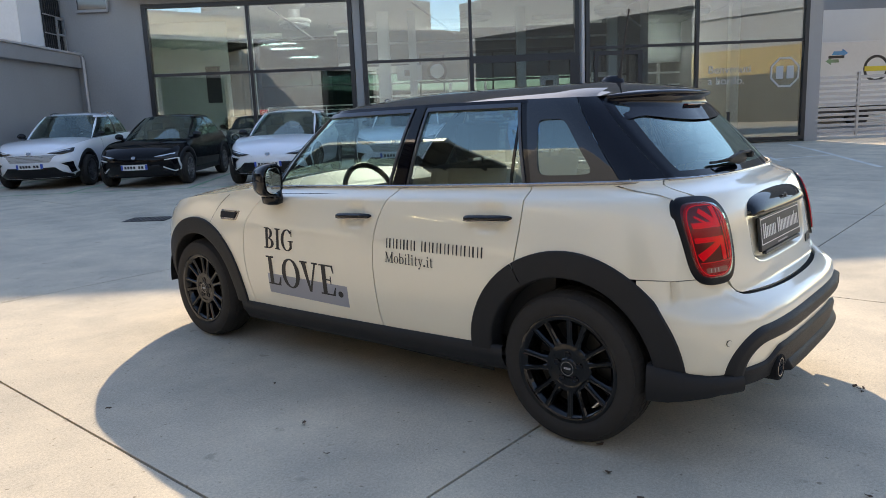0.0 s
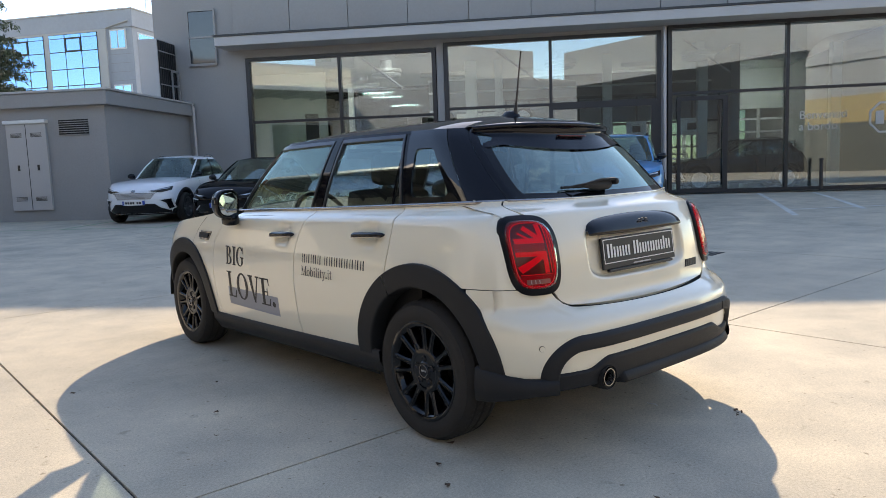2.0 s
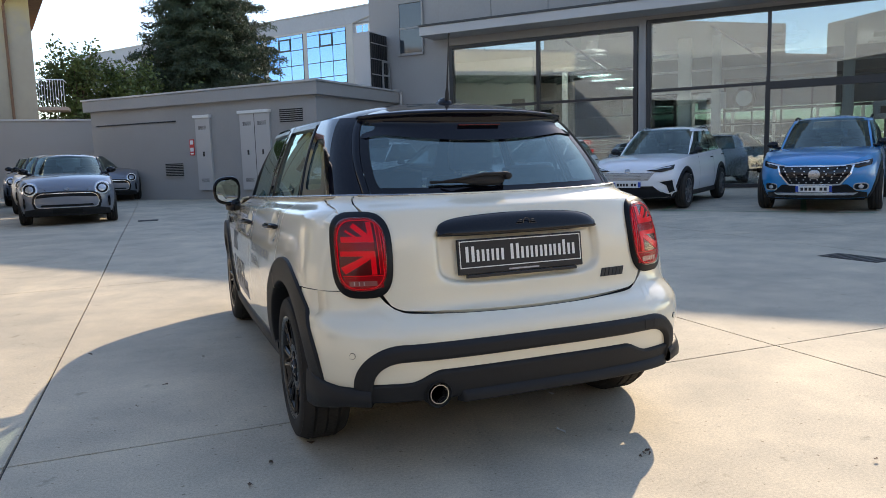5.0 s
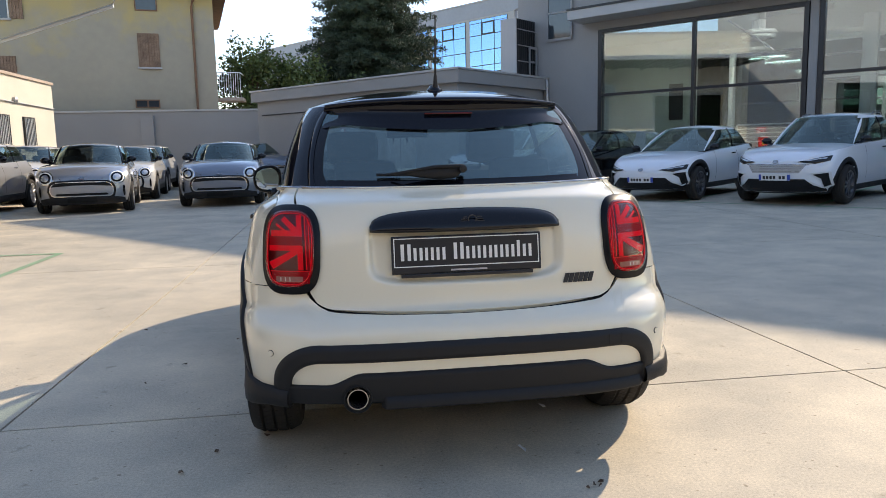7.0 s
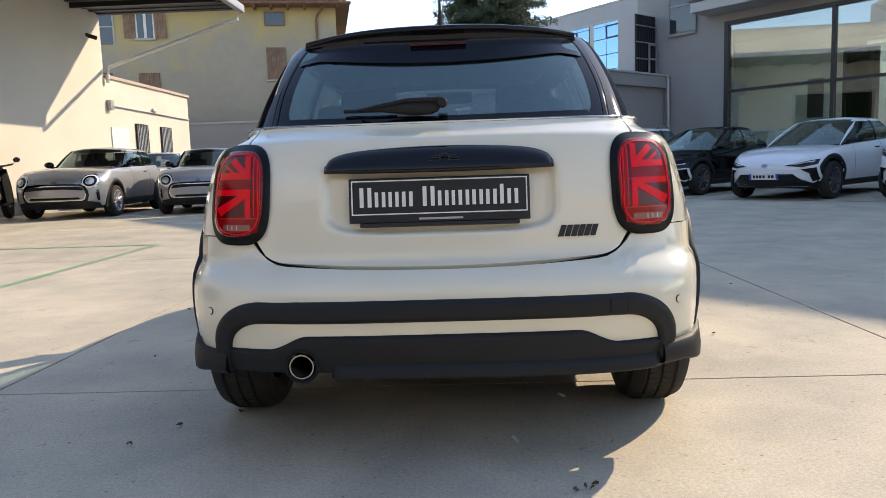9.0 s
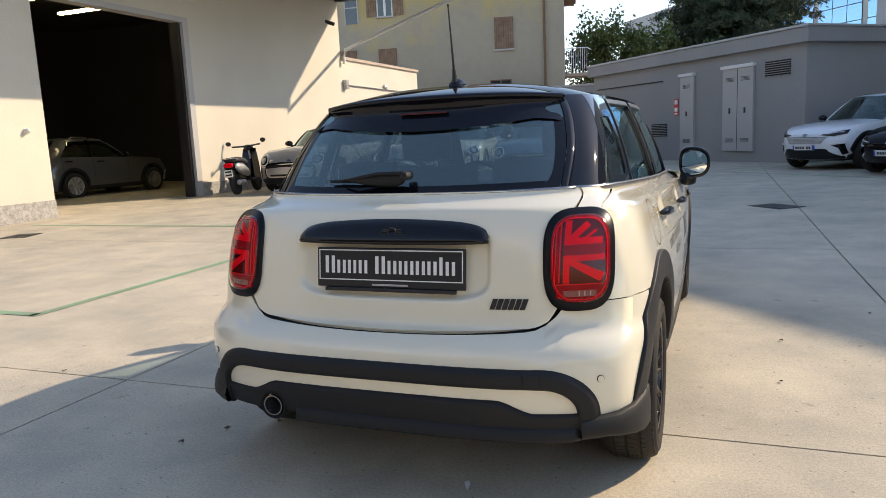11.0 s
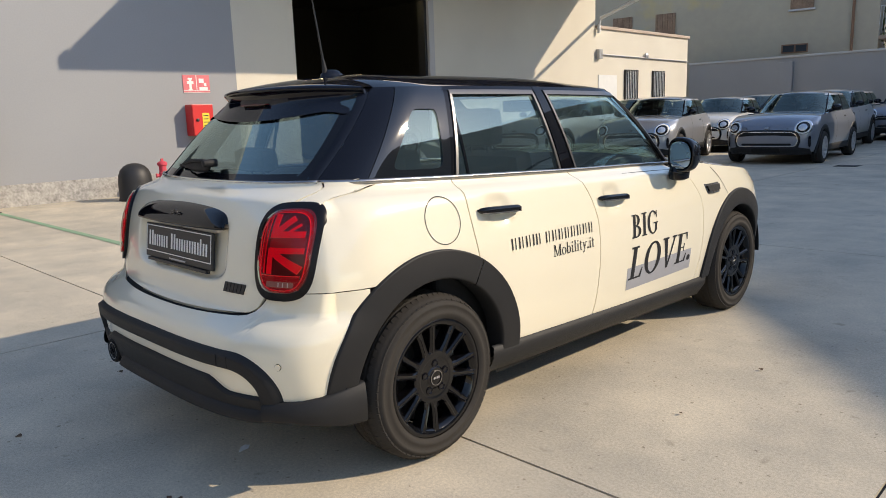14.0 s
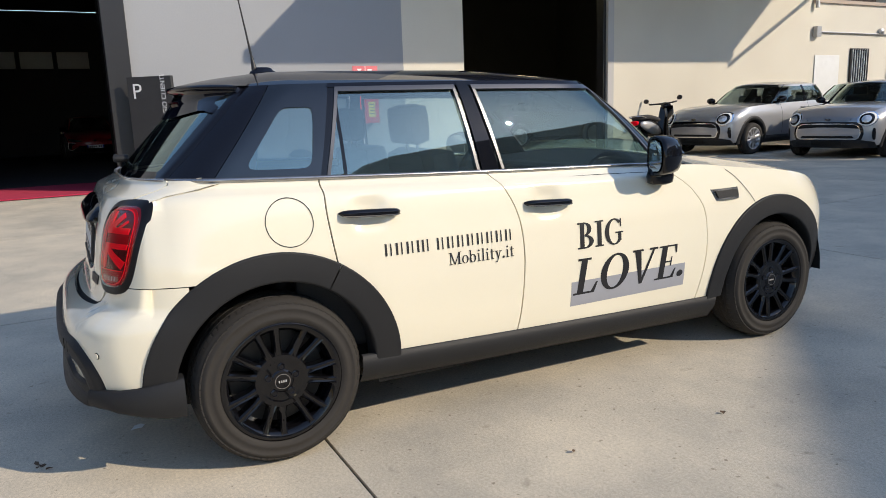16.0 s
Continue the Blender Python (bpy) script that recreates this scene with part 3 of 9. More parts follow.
tagged(mesh_ob("fire_sign", boxes((-16.07, AN - 0.02, 1.52, -15.88, AN - 0.003, 2.02)), M["red"], None), "small red fire safety sign on grey wall", "sign").matrix_world = FACADE
for z0, z1 in ((1.55, 1.60), (1.64, 1.76), (1.86, 1.99)):
    part("pictogram", boxes((-16.045, AN - 0.023, z0, -15.905, AN - 0.0205, z1)), M["sign_white"], bpy.data.objects["fire_sign"])
bm = tube(bmesh.new(), [(-11.0, 18.3, 3.52), (-10.92, 18.5, 3.50), (-10.88, 18.56, 3.35), (-10.88, 18.58, 0.2)], 0.05, 10)
part("downpipe", bm, M["metal"], annex, "grey round downpipe")
part("conduit", tube(bmesh.new(), [(-20.3, AN - 0.03, 2.62), (-16.6, AN - 0.03, 2.62)], 0.02, 6), M["frame"], annex)
# rooftop cooling unit
unit = thing("cooling_unit", "grey rooftop cooling unit with dark louvred side", "cooling unit", FACADE)
part("casing", boxes((-12.0, 17.5, 3.52, -11.38, 18.6, 5.38), bevel=0.015), M["fascia"], unit)
part("grille", boxes((-11.377, 17.53, 3.62, -11.36, 18.57, 5.34)), M["dark"], unit)
for k in range(9):
    part("slat", boxes((-11.358, 17.55 + k * 0.115, 3.62, -11.335, 17.60 + k * 0.115, 5.34), bevel=0.004), M["frame"], unit)
for z in (4.0, 4.5, 5.0):
    part("rail", boxes((-11.333, 17.5, z, -11.31, 18.6, z + 0.03)), M["metal"], unit)
part("rack", boxes((-11.30, 18.1, 3.52, -11.26, 18.16, 4.5), (-11.30, 18.5, 3.52, -11.26, 18.56, 4.5), (-11.30, 18.16, 4.44, -11.26, 18.5, 4.5), (-11.30, 18.16, 4.0, -11.26, 18.5, 4.05)), M["metal"], unit)
unit.location.z = 0

# ---- boundary wall at the back ----
back = tagged(mesh_ob("wall_back", boxes((-12.6, 29.6, 0, -3.6, 29.9, 3.12)), M["grey_wall"]), "taupe grey boundary wall with flat coping", "wall", kind="structure")
part("coping", boxes((-12.6, 29.54, 3.12, -3.6, 29.96, 3.2), bevel=0.01), M["fascia"], back)
part("pier", boxes((-8.68, 29.42, 0, -8.15, 29.6, 2.95), bevel=0.01), M["grey_wall"], back)
tagged(mesh_ob("wall_behind_annex", boxes((-3.6, 29.6, 0, 40, 29.9, 3.0)), M["grey_wall"]), "plain grey boundary wall", "wall", kind="structure")

# ---- workshop with its gates ----
WX = -10.6
shop = thing("workshop_building", "cream and grey workshop with tall dark gateways", "building", kind="structure")
part("wall", boxes((WX - 0.35, 0.64, 0.0, WX, 5.86, 7.5)), M["coolgrey"], shop, "cool grey painted wall bay")
split("wall", [(WX - 0.35, 5.86, 0.0, WX, 7.30, 7.5), (WX - 0.35, 11.46, 0.0, WX, 18.8, 7.5), (WX - 0.35, 7.30, 4.2, WX, 11.46, 7.5), (-22, 18.45, 0, WX - 0.35, 18.8, 7.5)], M["cream"], shop, "cream painted wall")
split("wall", [(WX - 0.35, -3.9, 4.6, WX, 0.64, 7.5), (WX - 0.35, -14, 0, WX, -3.9, 7.5)], M["coolgrey"], shop)
split("skirting", [(WX, 0.64, 0, WX + 0.025, 7.30, 0.36), (WX, 11.46, 0, WX + 0.025, 18.8, 0.36)], M["render"], shop, "rough stone render skirting")
part("gate_frame", boxes((WX - 0.25, 11.28, 0, WX + 0.02, 11.46, 4.2), (WX - 0.25, 7.30, 4.08, WX + 0.02, 11.28, 4.2)), M["fascia"], shop)
part("gate_track", boxes((WX - 0.3, 11.20, 0, WX - 0.06, 11.278, 4.07)), M["frame"], shop, "dark gate track")
part("gate_frame", boxes((WX - 0.3, 0.26, 0, WX + 0.12, 0.64, 4.6), bevel=0.01), M["frame"], shop, "black steel gate post")
# walls, ceiling and floor inside take the near-black colour for their shade
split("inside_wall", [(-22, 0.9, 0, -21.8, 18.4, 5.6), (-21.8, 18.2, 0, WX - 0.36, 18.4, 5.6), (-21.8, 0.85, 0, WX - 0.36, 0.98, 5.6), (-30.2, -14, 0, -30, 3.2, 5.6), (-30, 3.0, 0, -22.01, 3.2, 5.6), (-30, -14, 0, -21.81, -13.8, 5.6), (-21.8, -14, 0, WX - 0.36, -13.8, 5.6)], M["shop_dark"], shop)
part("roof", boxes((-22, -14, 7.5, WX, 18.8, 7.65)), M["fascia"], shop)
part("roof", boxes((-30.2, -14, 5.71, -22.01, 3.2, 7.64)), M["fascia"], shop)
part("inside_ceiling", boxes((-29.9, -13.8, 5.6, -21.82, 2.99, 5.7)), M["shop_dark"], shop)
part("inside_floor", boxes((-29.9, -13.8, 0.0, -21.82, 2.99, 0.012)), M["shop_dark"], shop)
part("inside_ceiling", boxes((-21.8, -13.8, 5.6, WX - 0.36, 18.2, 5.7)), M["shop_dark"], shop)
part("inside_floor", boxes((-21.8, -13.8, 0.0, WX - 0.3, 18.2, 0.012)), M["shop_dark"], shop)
for y in (8.4, 10.6, 12.4):
    part("ceiling_tube", boxes((-15.6, y, 4.9, -13.2, y + 0.14, 4.97), bevel=0.01), M["lamp_tube"], shop, "lit fluorescent tube")
part("canopy", boxes((WX, 6.3, 5.76, WX + 4.1, 19.0, 5.86), bevel=0.01), M["fascia"], shop, "metal canopy over the gate")
part("soffit", boxes((WX + 0.003, 6.32, 5.68, WX + 4.09, 18.98, 5.757)), M["soffit"], shop, "dark corrugated canopy soffit")
split("soffit_rib", [(WX + 0.01, 6.45 + k * 0.42, 5.645, WX + 4.06, 6.60 + k * 0.42, 5.679) for k in range(30)], M["soffit"], shop)
part("gutter", boxes((WX + 4.1, 6.2, 5.61, WX + 4.28, 19.1, 5.83), bevel=0.03), M["metal"], shop)
split("soffit_beam", [(WX + 0.01, 7 + k * 1.7, 5.53, WX + 4.05, 7.1 + k * 1.7, 5.66) for k in range(7)], M["frame"], shop)
bm = tube(bmesh.new(), [(WX + 4.15, 18.95, 5.62), (WX + 4.1, 18.95, 5.42), (WX + 0.15, 18.88, 4.15), (WX + 0.1, 18.86, 3.9), (WX + 0.1, 18.86, 3.7)], 0.055, 10)
part("downpipe", bm, M["whitemetal"], shop, "pale grey sloping downpipe")
# lower wing
low = thing("low_wing", "low cream wing with barred windows", "building", kind="structure")
split("wall", [(WX - 0.3, 18.8, 0, WX, 25.25, 3.85), (-22, 24.95, 0, WX - 0.3, 25.25, 3.85)], M["cream"], low)
part("coping", boxes((WX - 0.36, 18.8, 3.85, WX + 0.06, 25.31, 3.95), bevel=0.01), M["coping"], low)
part("roof", boxes((-22, 18.8, 3.8, WX - 0.36, 24.95, 3.84)), M["fascia"], low)
part("pipe", tube(bmesh.new(), [(WX + 0.04, 18.9, 3.05), (WX + 0.04, 25.2, 3.0)], 0.025, 6), M["metal"], low)
part("junction_box", boxes((WX, 18.85, 2.9, WX + 0.14, 19.05, 3.2), bevel=0.01), M["metal"], low)
part("door", boxes((WX, 18.98, 0, WX + 0.03, 20.1, 2.4), bevel=0.006), M["whitemetal"], low, "white flush service door")
part("floodlight", lathe(bmesh.new(), [(0.02, 0.0), (0.1, 0.02), (0.1, 0.1), (0.03, 0.14)], 12, axis="x", m=Matrix.Translation((WX, 22.0, 3.1))), M["metal"], low)
for y0, y1 in ((20.66, 21.42), (22.58, 23.35)):
    w = part("window", boxes((WX, y0, 1.55, WX + 0.015, y1, 2.55)), M["house_glass"], low, "small dark barred window")
    for k in range(7):
        y = y0 + 0.04 + (y1 - y0 - 0.08) * k / 6
        part("bar", tube(bmesh.new(), [(WX + 0.05, y, 1.52), (WX + 0.05, y, 2.58)], 0.012, 6), M["whitemetal"], w)
    part("window_frame", boxes((WX, y0 - 0.05, 1.5, WX + 0.06, y0, 2.6), (WX, y1, 1.5, WX + 0.06, y1 + 0.05, 2.6), (WX, y0, 2.55, WX + 0.06, y1, 2.6), (WX, y0, 1.5, WX + 0.06, y1, 1.55)), M["frame"], w)

# ---- ochre house behind the wall ----
# its front corner stands at the origin of its own frame; x runs along the front, y back from the yard
HOUSE = Matrix.Translation((-5.80, 32.0, 0)) @ Matrix.Rotation(radians(11), 4, 'Z')
house = thing("ochre_house", "old ochre plastered house with brown shutters", "house", HOUSE, kind="structure")
part("wall", boxes((-18, 0, 0, 0, 9, 8.72)), M["ochre"], house)
bm = bmesh.new()
rv = [bm.verts.new(p) for p in ((-18.8, -0.75, 8.62), (0.68, -0.75, 8.62), (0.68, 9.7, 8.62), (-18.8, 9.7, 8.62), (-14.5, 4.5, 10.6), (-4.2, 4.5, 10.6))]
for q in ((0, 1, 5, 4), (1, 2, 5), (2, 3, 4, 5), (3, 0, 4), (3, 2, 1, 0)):
    bm.faces.new([rv[k] for k in q])
roof = part("roof", bm, M["tile"], house, "weathered red tiled roof")
# rounded cover tiles along the front slope
for k in range(62):
    x = -18.5 + k * 0.31
    t = min(1.0, max(0.05, (x + 18.8) / 4.3), max(0.05, (0.68 - x) / 4.88))
    p0, p1 = Vector((x, -0.80, 8.645)), Vector((x, -0.80 + 5.3 * t, 8.645 + 1.98 * t))
    part("roof_tile", tube(bmesh.new(), [p0, p1], 0.075, 6), M["tile"], roof)
part("eave", boxes((-18.6, -0.66, 8.5, 0.6, 0, 8.6), (0, 0, 8.5, 0.6, 9.6, 8.6)), M["wood"], house)
for k in range(25):
    part("rafter", boxes((-18.2 + k * 0.76, -0.70, 8.38, -18.10 + k * 0.76, 0, 8.5)), M["wood"], house)


def shutter_window(x0, x1, z0, z1, shut):
    w = part("window", boxes((x0, -0.03, z0, x1, -0.002, z1)), M["house_glass"] if not shut else M["wood"], house)
    part("sill", boxes((x0 - 0.06, -0.12, z0 - 0.08, x1 + 0.06, -0.002, z0), bevel=0.01), M["fascia"], w)
    mid = (x0 + x1) / 2
    leaves = ((x0, mid - 0.005), (mid + 0.005, x1)) if shut else ((x0 - 0.53, x0 - 0.02), (x1 + 0.02, x1 + 0.53))
    for a, b in leaves:
        n = 4
        for k in range(n):
            xa, xb = a + (b - a) * k / n + 0.006, a + (b - a) * (k + 1) / n - 0.006
            part("shutter", boxes((xa, -0.072, z0, xb, -0.034, z1 - 0.01 * (k % 2)), bevel=0.005), M["shutter"], w)
        for zz in (z0 + 0.2, z1 - 0.3):
            part("shutter_rail", boxes((a + 0.02, -0.084, zz, b - 0.02, -0.0725, zz + 0.05)), M["shutter"], w)
    if not shut:
        part("window_frame", boxes((mid - 0.06, -0.05, z0, mid + 0.06, -0.031, z1), (x0, -0.05, z0, x0 + 0.06, -0.031, z1), (x1 - 0.06, -0.05, z0, x1, -0.031, z1), (x0 + 0.06, -0.05, z1 - 0.06, x1 - 0.06, -0.031, z1)), M["whitemetal"], w)


shutter_window(-3.29, -2.39, 5.20, 6.68, True)
shutter_window(-9.03, -8.12, 4.45, 5.58, True)
shutter_window(-11.1, -10.15, 4.85, 5.60, True)
shutter_window(-9.0, -8.2, 7.12, 8.30, False)
w = part("window", boxes((-10.6, -0.03, 6.86, -10.0, -0.002, 8.30)), M["house_glass"], house)
part("window_frame", boxes((-10.66, -0.05, 6.8, -10.6, -0.004, 8.36), (-10.0, -0.05, 6.8, -9.94, -0.004, 8.36), (-10.6, -0.05, 7.6, -10.0, -0.031, 7.65)), M["fascia"], w)
for x0, x1, z0, z1, nm in ((-3.25, -2.42, 7.70, 8.25, "attic_window"), (-3.51, -3.07, 3.46, 3.73, "vent_window"), (-3.0, -2.58, 3.46, 3.73, "vent_window")):
    w = part(nm, boxes((x0, -0.03, z0, x1, -0.002, z1)), M["house_glass"], house)
    part("window_frame", boxes((x0 - 0.05, -0.05, z0 - 0.05, x0, -0.002, z1 + 0.05), (x1, -0.05, z0 - 0.05, x1 + 0.05, -0.002, z1 + 0.05), (x0, -0.05, z1, x1, -0.002, z1 + 0.05), (x0, -0.05, z0 - 0.05, x1, -0.002, z0)), M["wood"], w)
part("downpipe", tube(bmesh.new(), [(-0.55, -0.62, 8.5), (-0.88, -0.12, 8.1), (-0.92, -0.08, 7.9), (-0.92, -0.08, 0)], 0.055, 8), M["wood"], house)
part("gutter", tube(bmesh.new(), [(-18.7, -0.80, 8.55), (0.70, -0.80, 8.55)], 0.06, 8), M["wood"], house)

# balcony rail on the house's side
rail = thing("balcony_rail", "white bowed iron balcony railing on the house", "railing")
part("slab", boxes((-5.9, 32.3, 3.75, -4.7, 33.6, 3.9), bevel=0.01), M["coping"], rail)
part("top_rail", tube(bmesh.new(), [(-5.9, 32.35, 5.05), (-4.8, 32.35, 5.05), (-4.8, 33.5, 5.05)], 0.025, 6), M["whitemetal"], rail)
for k in range(11):
    x = -5.85 + k * 0.105
    part("bar", tube(bmesh.new(), [(x, 32.35, 3.9), (x, 32.22, 4.15), (x, 32.28, 4.5), (x, 32.35, 5.05)], 0.012, 5), M["whitemetal"], rail)

# ---- far pale building with mirrored windows ----
# its own frame: x along the front from the near corner to the left, y towards the yard
OC, OL = Vector((14.52, 49.81, 0)), Vector((7.92, 59.0, 0))
ox = (OL - OC).normalized()
oy = Vector((ox.y, -ox.x, 0))
oy = oy if oy.y < 0 else -oy
OFFICE = Matrix(((ox.x, oy.x, 0, OC.x), (ox.y, oy.y, 0, OC.y), (0, 0, 1, 0), (0, 0, 0, 1)))
far = thing("office_block", "pale grey office block with mirrored windows", "building", OFFICE, kind="structure")
part("wall", boxes((0, -14, 0, 40, 0, 11.6)), M["bluegrey"], far)
part("parapet", boxes((-0.12, -14, 11.6, 40, 0.12, 12.77), bevel=0.03), M["bluegrey"], far, "pale rendered parapet")
part("coping", boxes((-0.18, -14, 12.772, 40, 0.18, 12.85)), M["fascia"], far)
part("window_band", boxes((2.15, 0.002, 7.2, 24.2, 0.10, 11.9), bevel=0.02), M["fascia"], far, "light frame round the glazing")
for a, b in ((2.75, 6.75), (7.2, 11.2), (11.65, 15.65), (16.1, 20.1)):
    w = part("window", boxes((a, 0.102, 7.3, b, 0.13, 11.45)), M["frame"], far, "tall mirrored office window")
    for i in range(3):
        for z0, z1 in ((7.35, 7.85), (7.91, 9.0), (9.06, 10.2), (10.26, 11.15), (11.19, 11.42)):
            x0, x1 = a + (b - a) * i / 3 + 0.03, a + (b - a) * (i + 1) / 3 - 0.03
            part("pane", boxes((x0, 0.132, z0, x1, 0.15, z1)), M["sky_glass"], w)
    mid = (a + b) / 2
    part("casement", boxes((mid - 0.68, 0.152, 10.22, mid - 0.58, 0.20, 11.2), (mid + 0.58, 0.152, 10.22, mid + 0.68, 0.20, 11.2), (mid - 0.58, 0.152, 10.22, mid + 0.58, 0.20, 10.32), (mid - 0.58, 0.152, 11.1, mid + 0.58, 0.20, 11.2)), M["frame"], w)
for x0, x1, z0, z1 in ((0.5, 1.8, 10.15, 11.5), (0.3, 1.75, 6.4, 7.75)):
    w = part("window", boxes((x0, 0.002, z0, x1, 0.06, z1)), M["whitemetal"], far, "small white-framed window")
    for k in (0, 1):
        xa = x0 + 0.1 + k * (x1 - x0 - 0.1) / 2
        part("pane", boxes((xa, 0.062, z0 + 0.1, xa + (x1 - x0) / 2 - 0.15, 0.075, z1 - 0.1)), M["sky_glass"], w)
w = part("window", boxes((-0.05, -3.0, 10.4, -0.002, -0.5, 11.3)), M["whitemetal"], far)
part("pane", boxes((-0.07, -2.9, 10.5, -0.052, -0.6, 11.2)), M["sky_glass"], w)
part("downpipe", tube(bmesh.new(), [(0.17, 0.2, 12.0), (2.02, 0.2, 11.6), (2.02, 0.2, 3)], 0.06, 8), M["fascia"], far)
for z in (8.0, 8.6, 9.2, 9.8):
    part("cladding_joint", boxes((0.05, 0.002, z, 1.9, 0.006, z + 0.025)), M["grey_panel"], far)
mast = part("aerial", tube(bmesh.new(), [(-0.5, -1.0, 12.85), (-0.5, -1.0, 14.1)], 0.025, 6), M["metal"], far)
for z in (13.5, 13.75, 14.0):
    part("aerial_bar", tube(bmesh.new(), [(-0.85, -1.0, z), (-0.15, -1.0, z)], 0.015, 5), M["metal"], mast)

# ---- plain buildings behind the camera that close the yard and shape the glass reflections ----
south = thing("south_hall", "olive rendered hall with a curved metal roof", "building", kind="structure")
part("wall", boxes((2.5, -40, 0, 46, -23.6, 3.3)), M["dark_wall"], south)
part("wall", boxes((2.5, -40, 3.302, 46, -23.62, 5.1)), M["band"], south, "ochre painted wall band")
part("wall", boxes((2.5, -40, 5.102, 46, -23.64, 7.4)), M["fascia"], south, "pale upper wall")
bm = bmesh.new()
rows = [[bm.verts.new((x, -31.8 + 8.3 * math.cos(math.pi * k / 20), 7.402 + 3.0 * math.sin(math.pi * k / 20))) for x in (2.5, 46)] for k in range(21)]
for A, B in zip(rows, rows[1:]):
    bm.faces.new((A[0], A[1], B[1], B[0]))
part("roof", bm, M["fascia"], south, "pale curved metal roof")
# unseen hall added for reflections: near-black front keeps the showroom glass dark
closing = thing("wall_hall", "unseen tall hall, dark below and pale above for reflections", "building", kind="structure")
part("wall", boxes((-21.9, -40, 0, 2.48, -23.7, 8.6)), M["shop_dark"], closing)
part("wall", boxes((-21.9, -40, 8.602, 2.48, -23.72, 12.0)), M["fascia"], closing, "pale upper wall")
# unseen block that carries the roofline reflected in the showroom glass
part("upper_hall", boxes((-21.9, -13.9, 7.652, -15.5, 3.0, 10.6)), M["fascia"], shop, "pale set-back upper hall")

# ---- cars ----
def car_paint(name, colour, flake=0.0, rough=0.32, coat=1.0, spec=0.5):
    m = mat(name, colour, rough, metal=flake, var=0.03, scale=2, fine=300, coat=coat, spec=spec)
    return m


M["cream_paint"] = car_paint("pepper cream car paint", (0.81, 0.753, 0.597), rough=0.18, spec=0.5)
M["black_paint"] = car_paint("gloss black car paint", (0.006, 0.007, 0.012), rough=0.35, coat=0.65, spec=0.0)
M["gloss_black"] = mat("gloss black trim", (0.005, 0.005, 0.007), 0.3, var=0.1, coat=0.8, spec=0.0)
M["cladding"] = mat("grained dark grey plastic", (0.0185, 0.019, 0.0205), 0.55, var=0.14, scale=3, fine=500, bump=0.14, dirt=0.15, spec=0.25)
M["black_glass"] = mat("black-backed glass", (0.005, 0.006, 0.008), 0.06, var=0.05, coat=0.85, spec=0.45)
M["cavity"] = mat("black cavity", (0.006, 0.006, 0.006), 0.9)
M["tyre"] = mat("dusty tyre rubber", (0.031, 0.029, 0.027), 0.75, var=0.3, scale=7, fine=60, bump=0.2, stain=(0.046, 0.041, 0.036), spec=0.2)
M["rim"] = mat("gloss black alloy", (0.004, 0.004, 0.005), 0.3, metal=0.0, var=0.15, coat=0.85, spec=0.0)
M["disc"] = mat("dull steel disc", (0.05, 0.048, 0.046), 0.45, metal=0.6, var=0.25)
M["rim_silver"] = mat("silver alloy", (0.55, 0.55, 0.56), 0.3, metal=0.8, var=0.08)
M["chrome"] = mat("bright chrome", (0.75, 0.75, 0.77), 0.12, metal=1.0, var=0.04)
M["satin"] = mat("satin anodised trim", (0.36, 0.35, 0.345), 0.26, metal=0.9, var=0.05)
M["frame_trim"] = mat("dark anodised window trim", (0.105, 0.107, 0.115), 0.3, metal=0.85, var=0.05)
M["car_glass"] = glass("clear green car glass", (0.78, 0.93, 0.94), 0.86, ior=2.2, dust=0.008)
M["dark_glass"] = glass("dark privacy car glass", (0.78, 0.92, 0.95), 0.58, ior=2.9, dust=0.008)
M["rear_glass"] = glass("dusty tinted rear glass", (0.74, 0.90, 0.96), 0.48, ior=2.55, dust=0.03)
M["lens_cover"] = glass("clear red lamp cover", (1.0, 0.80, 0.80), 1.0, ior=1.33)
M["bezel"] = mat("satin black lamp bezel", (0.006, 0.006, 0.008), 0.3, var=0.1, spec=0.2)
M["mirror"] = mat("mirror glass", (0.8, 0.82, 0.82), 0.02, metal=1.0, var=0.02)
M["seat"] = mat("dark grey seat cloth", (0.035, 0.035, 0.038), 0.85, var=0.2, scale=10, fine=150, bump=0.4)
M["lens_red"] = mat("red lamp lens", (0.30, 0.002, 0.008), 0.25, var=0.1, coat=0.12, spec=0.12)
M["lens_bright"] = mat("bright red lamp bar", (0.95, 0.003, 0.018), 0.35, var=0.08, scale=40, coat=0.05, spec=0.08)
M["lens_dark"] = mat("deep red lamp recess", (0.085, 0.001, 0.003), 0.2, var=0.1, coat=0.4, spec=0.3)
M["lens_clear"] = mat("smoked clear lamp strip", (0.28, 0.12, 0.11), 0.15, coat=1.0)
M["plate_black"] = mat("charcoal plate", (0.012, 0.013, 0.016), 0.4, var=0.05)
M["decal_black"] = mat("matt black vinyl", (0.012, 0.012, 0.014), 0.5, var=0.03)
M["decal_grey"] = mat("grey vinyl", (0.30, 0.31, 0.34), 0.5, var=0.03)


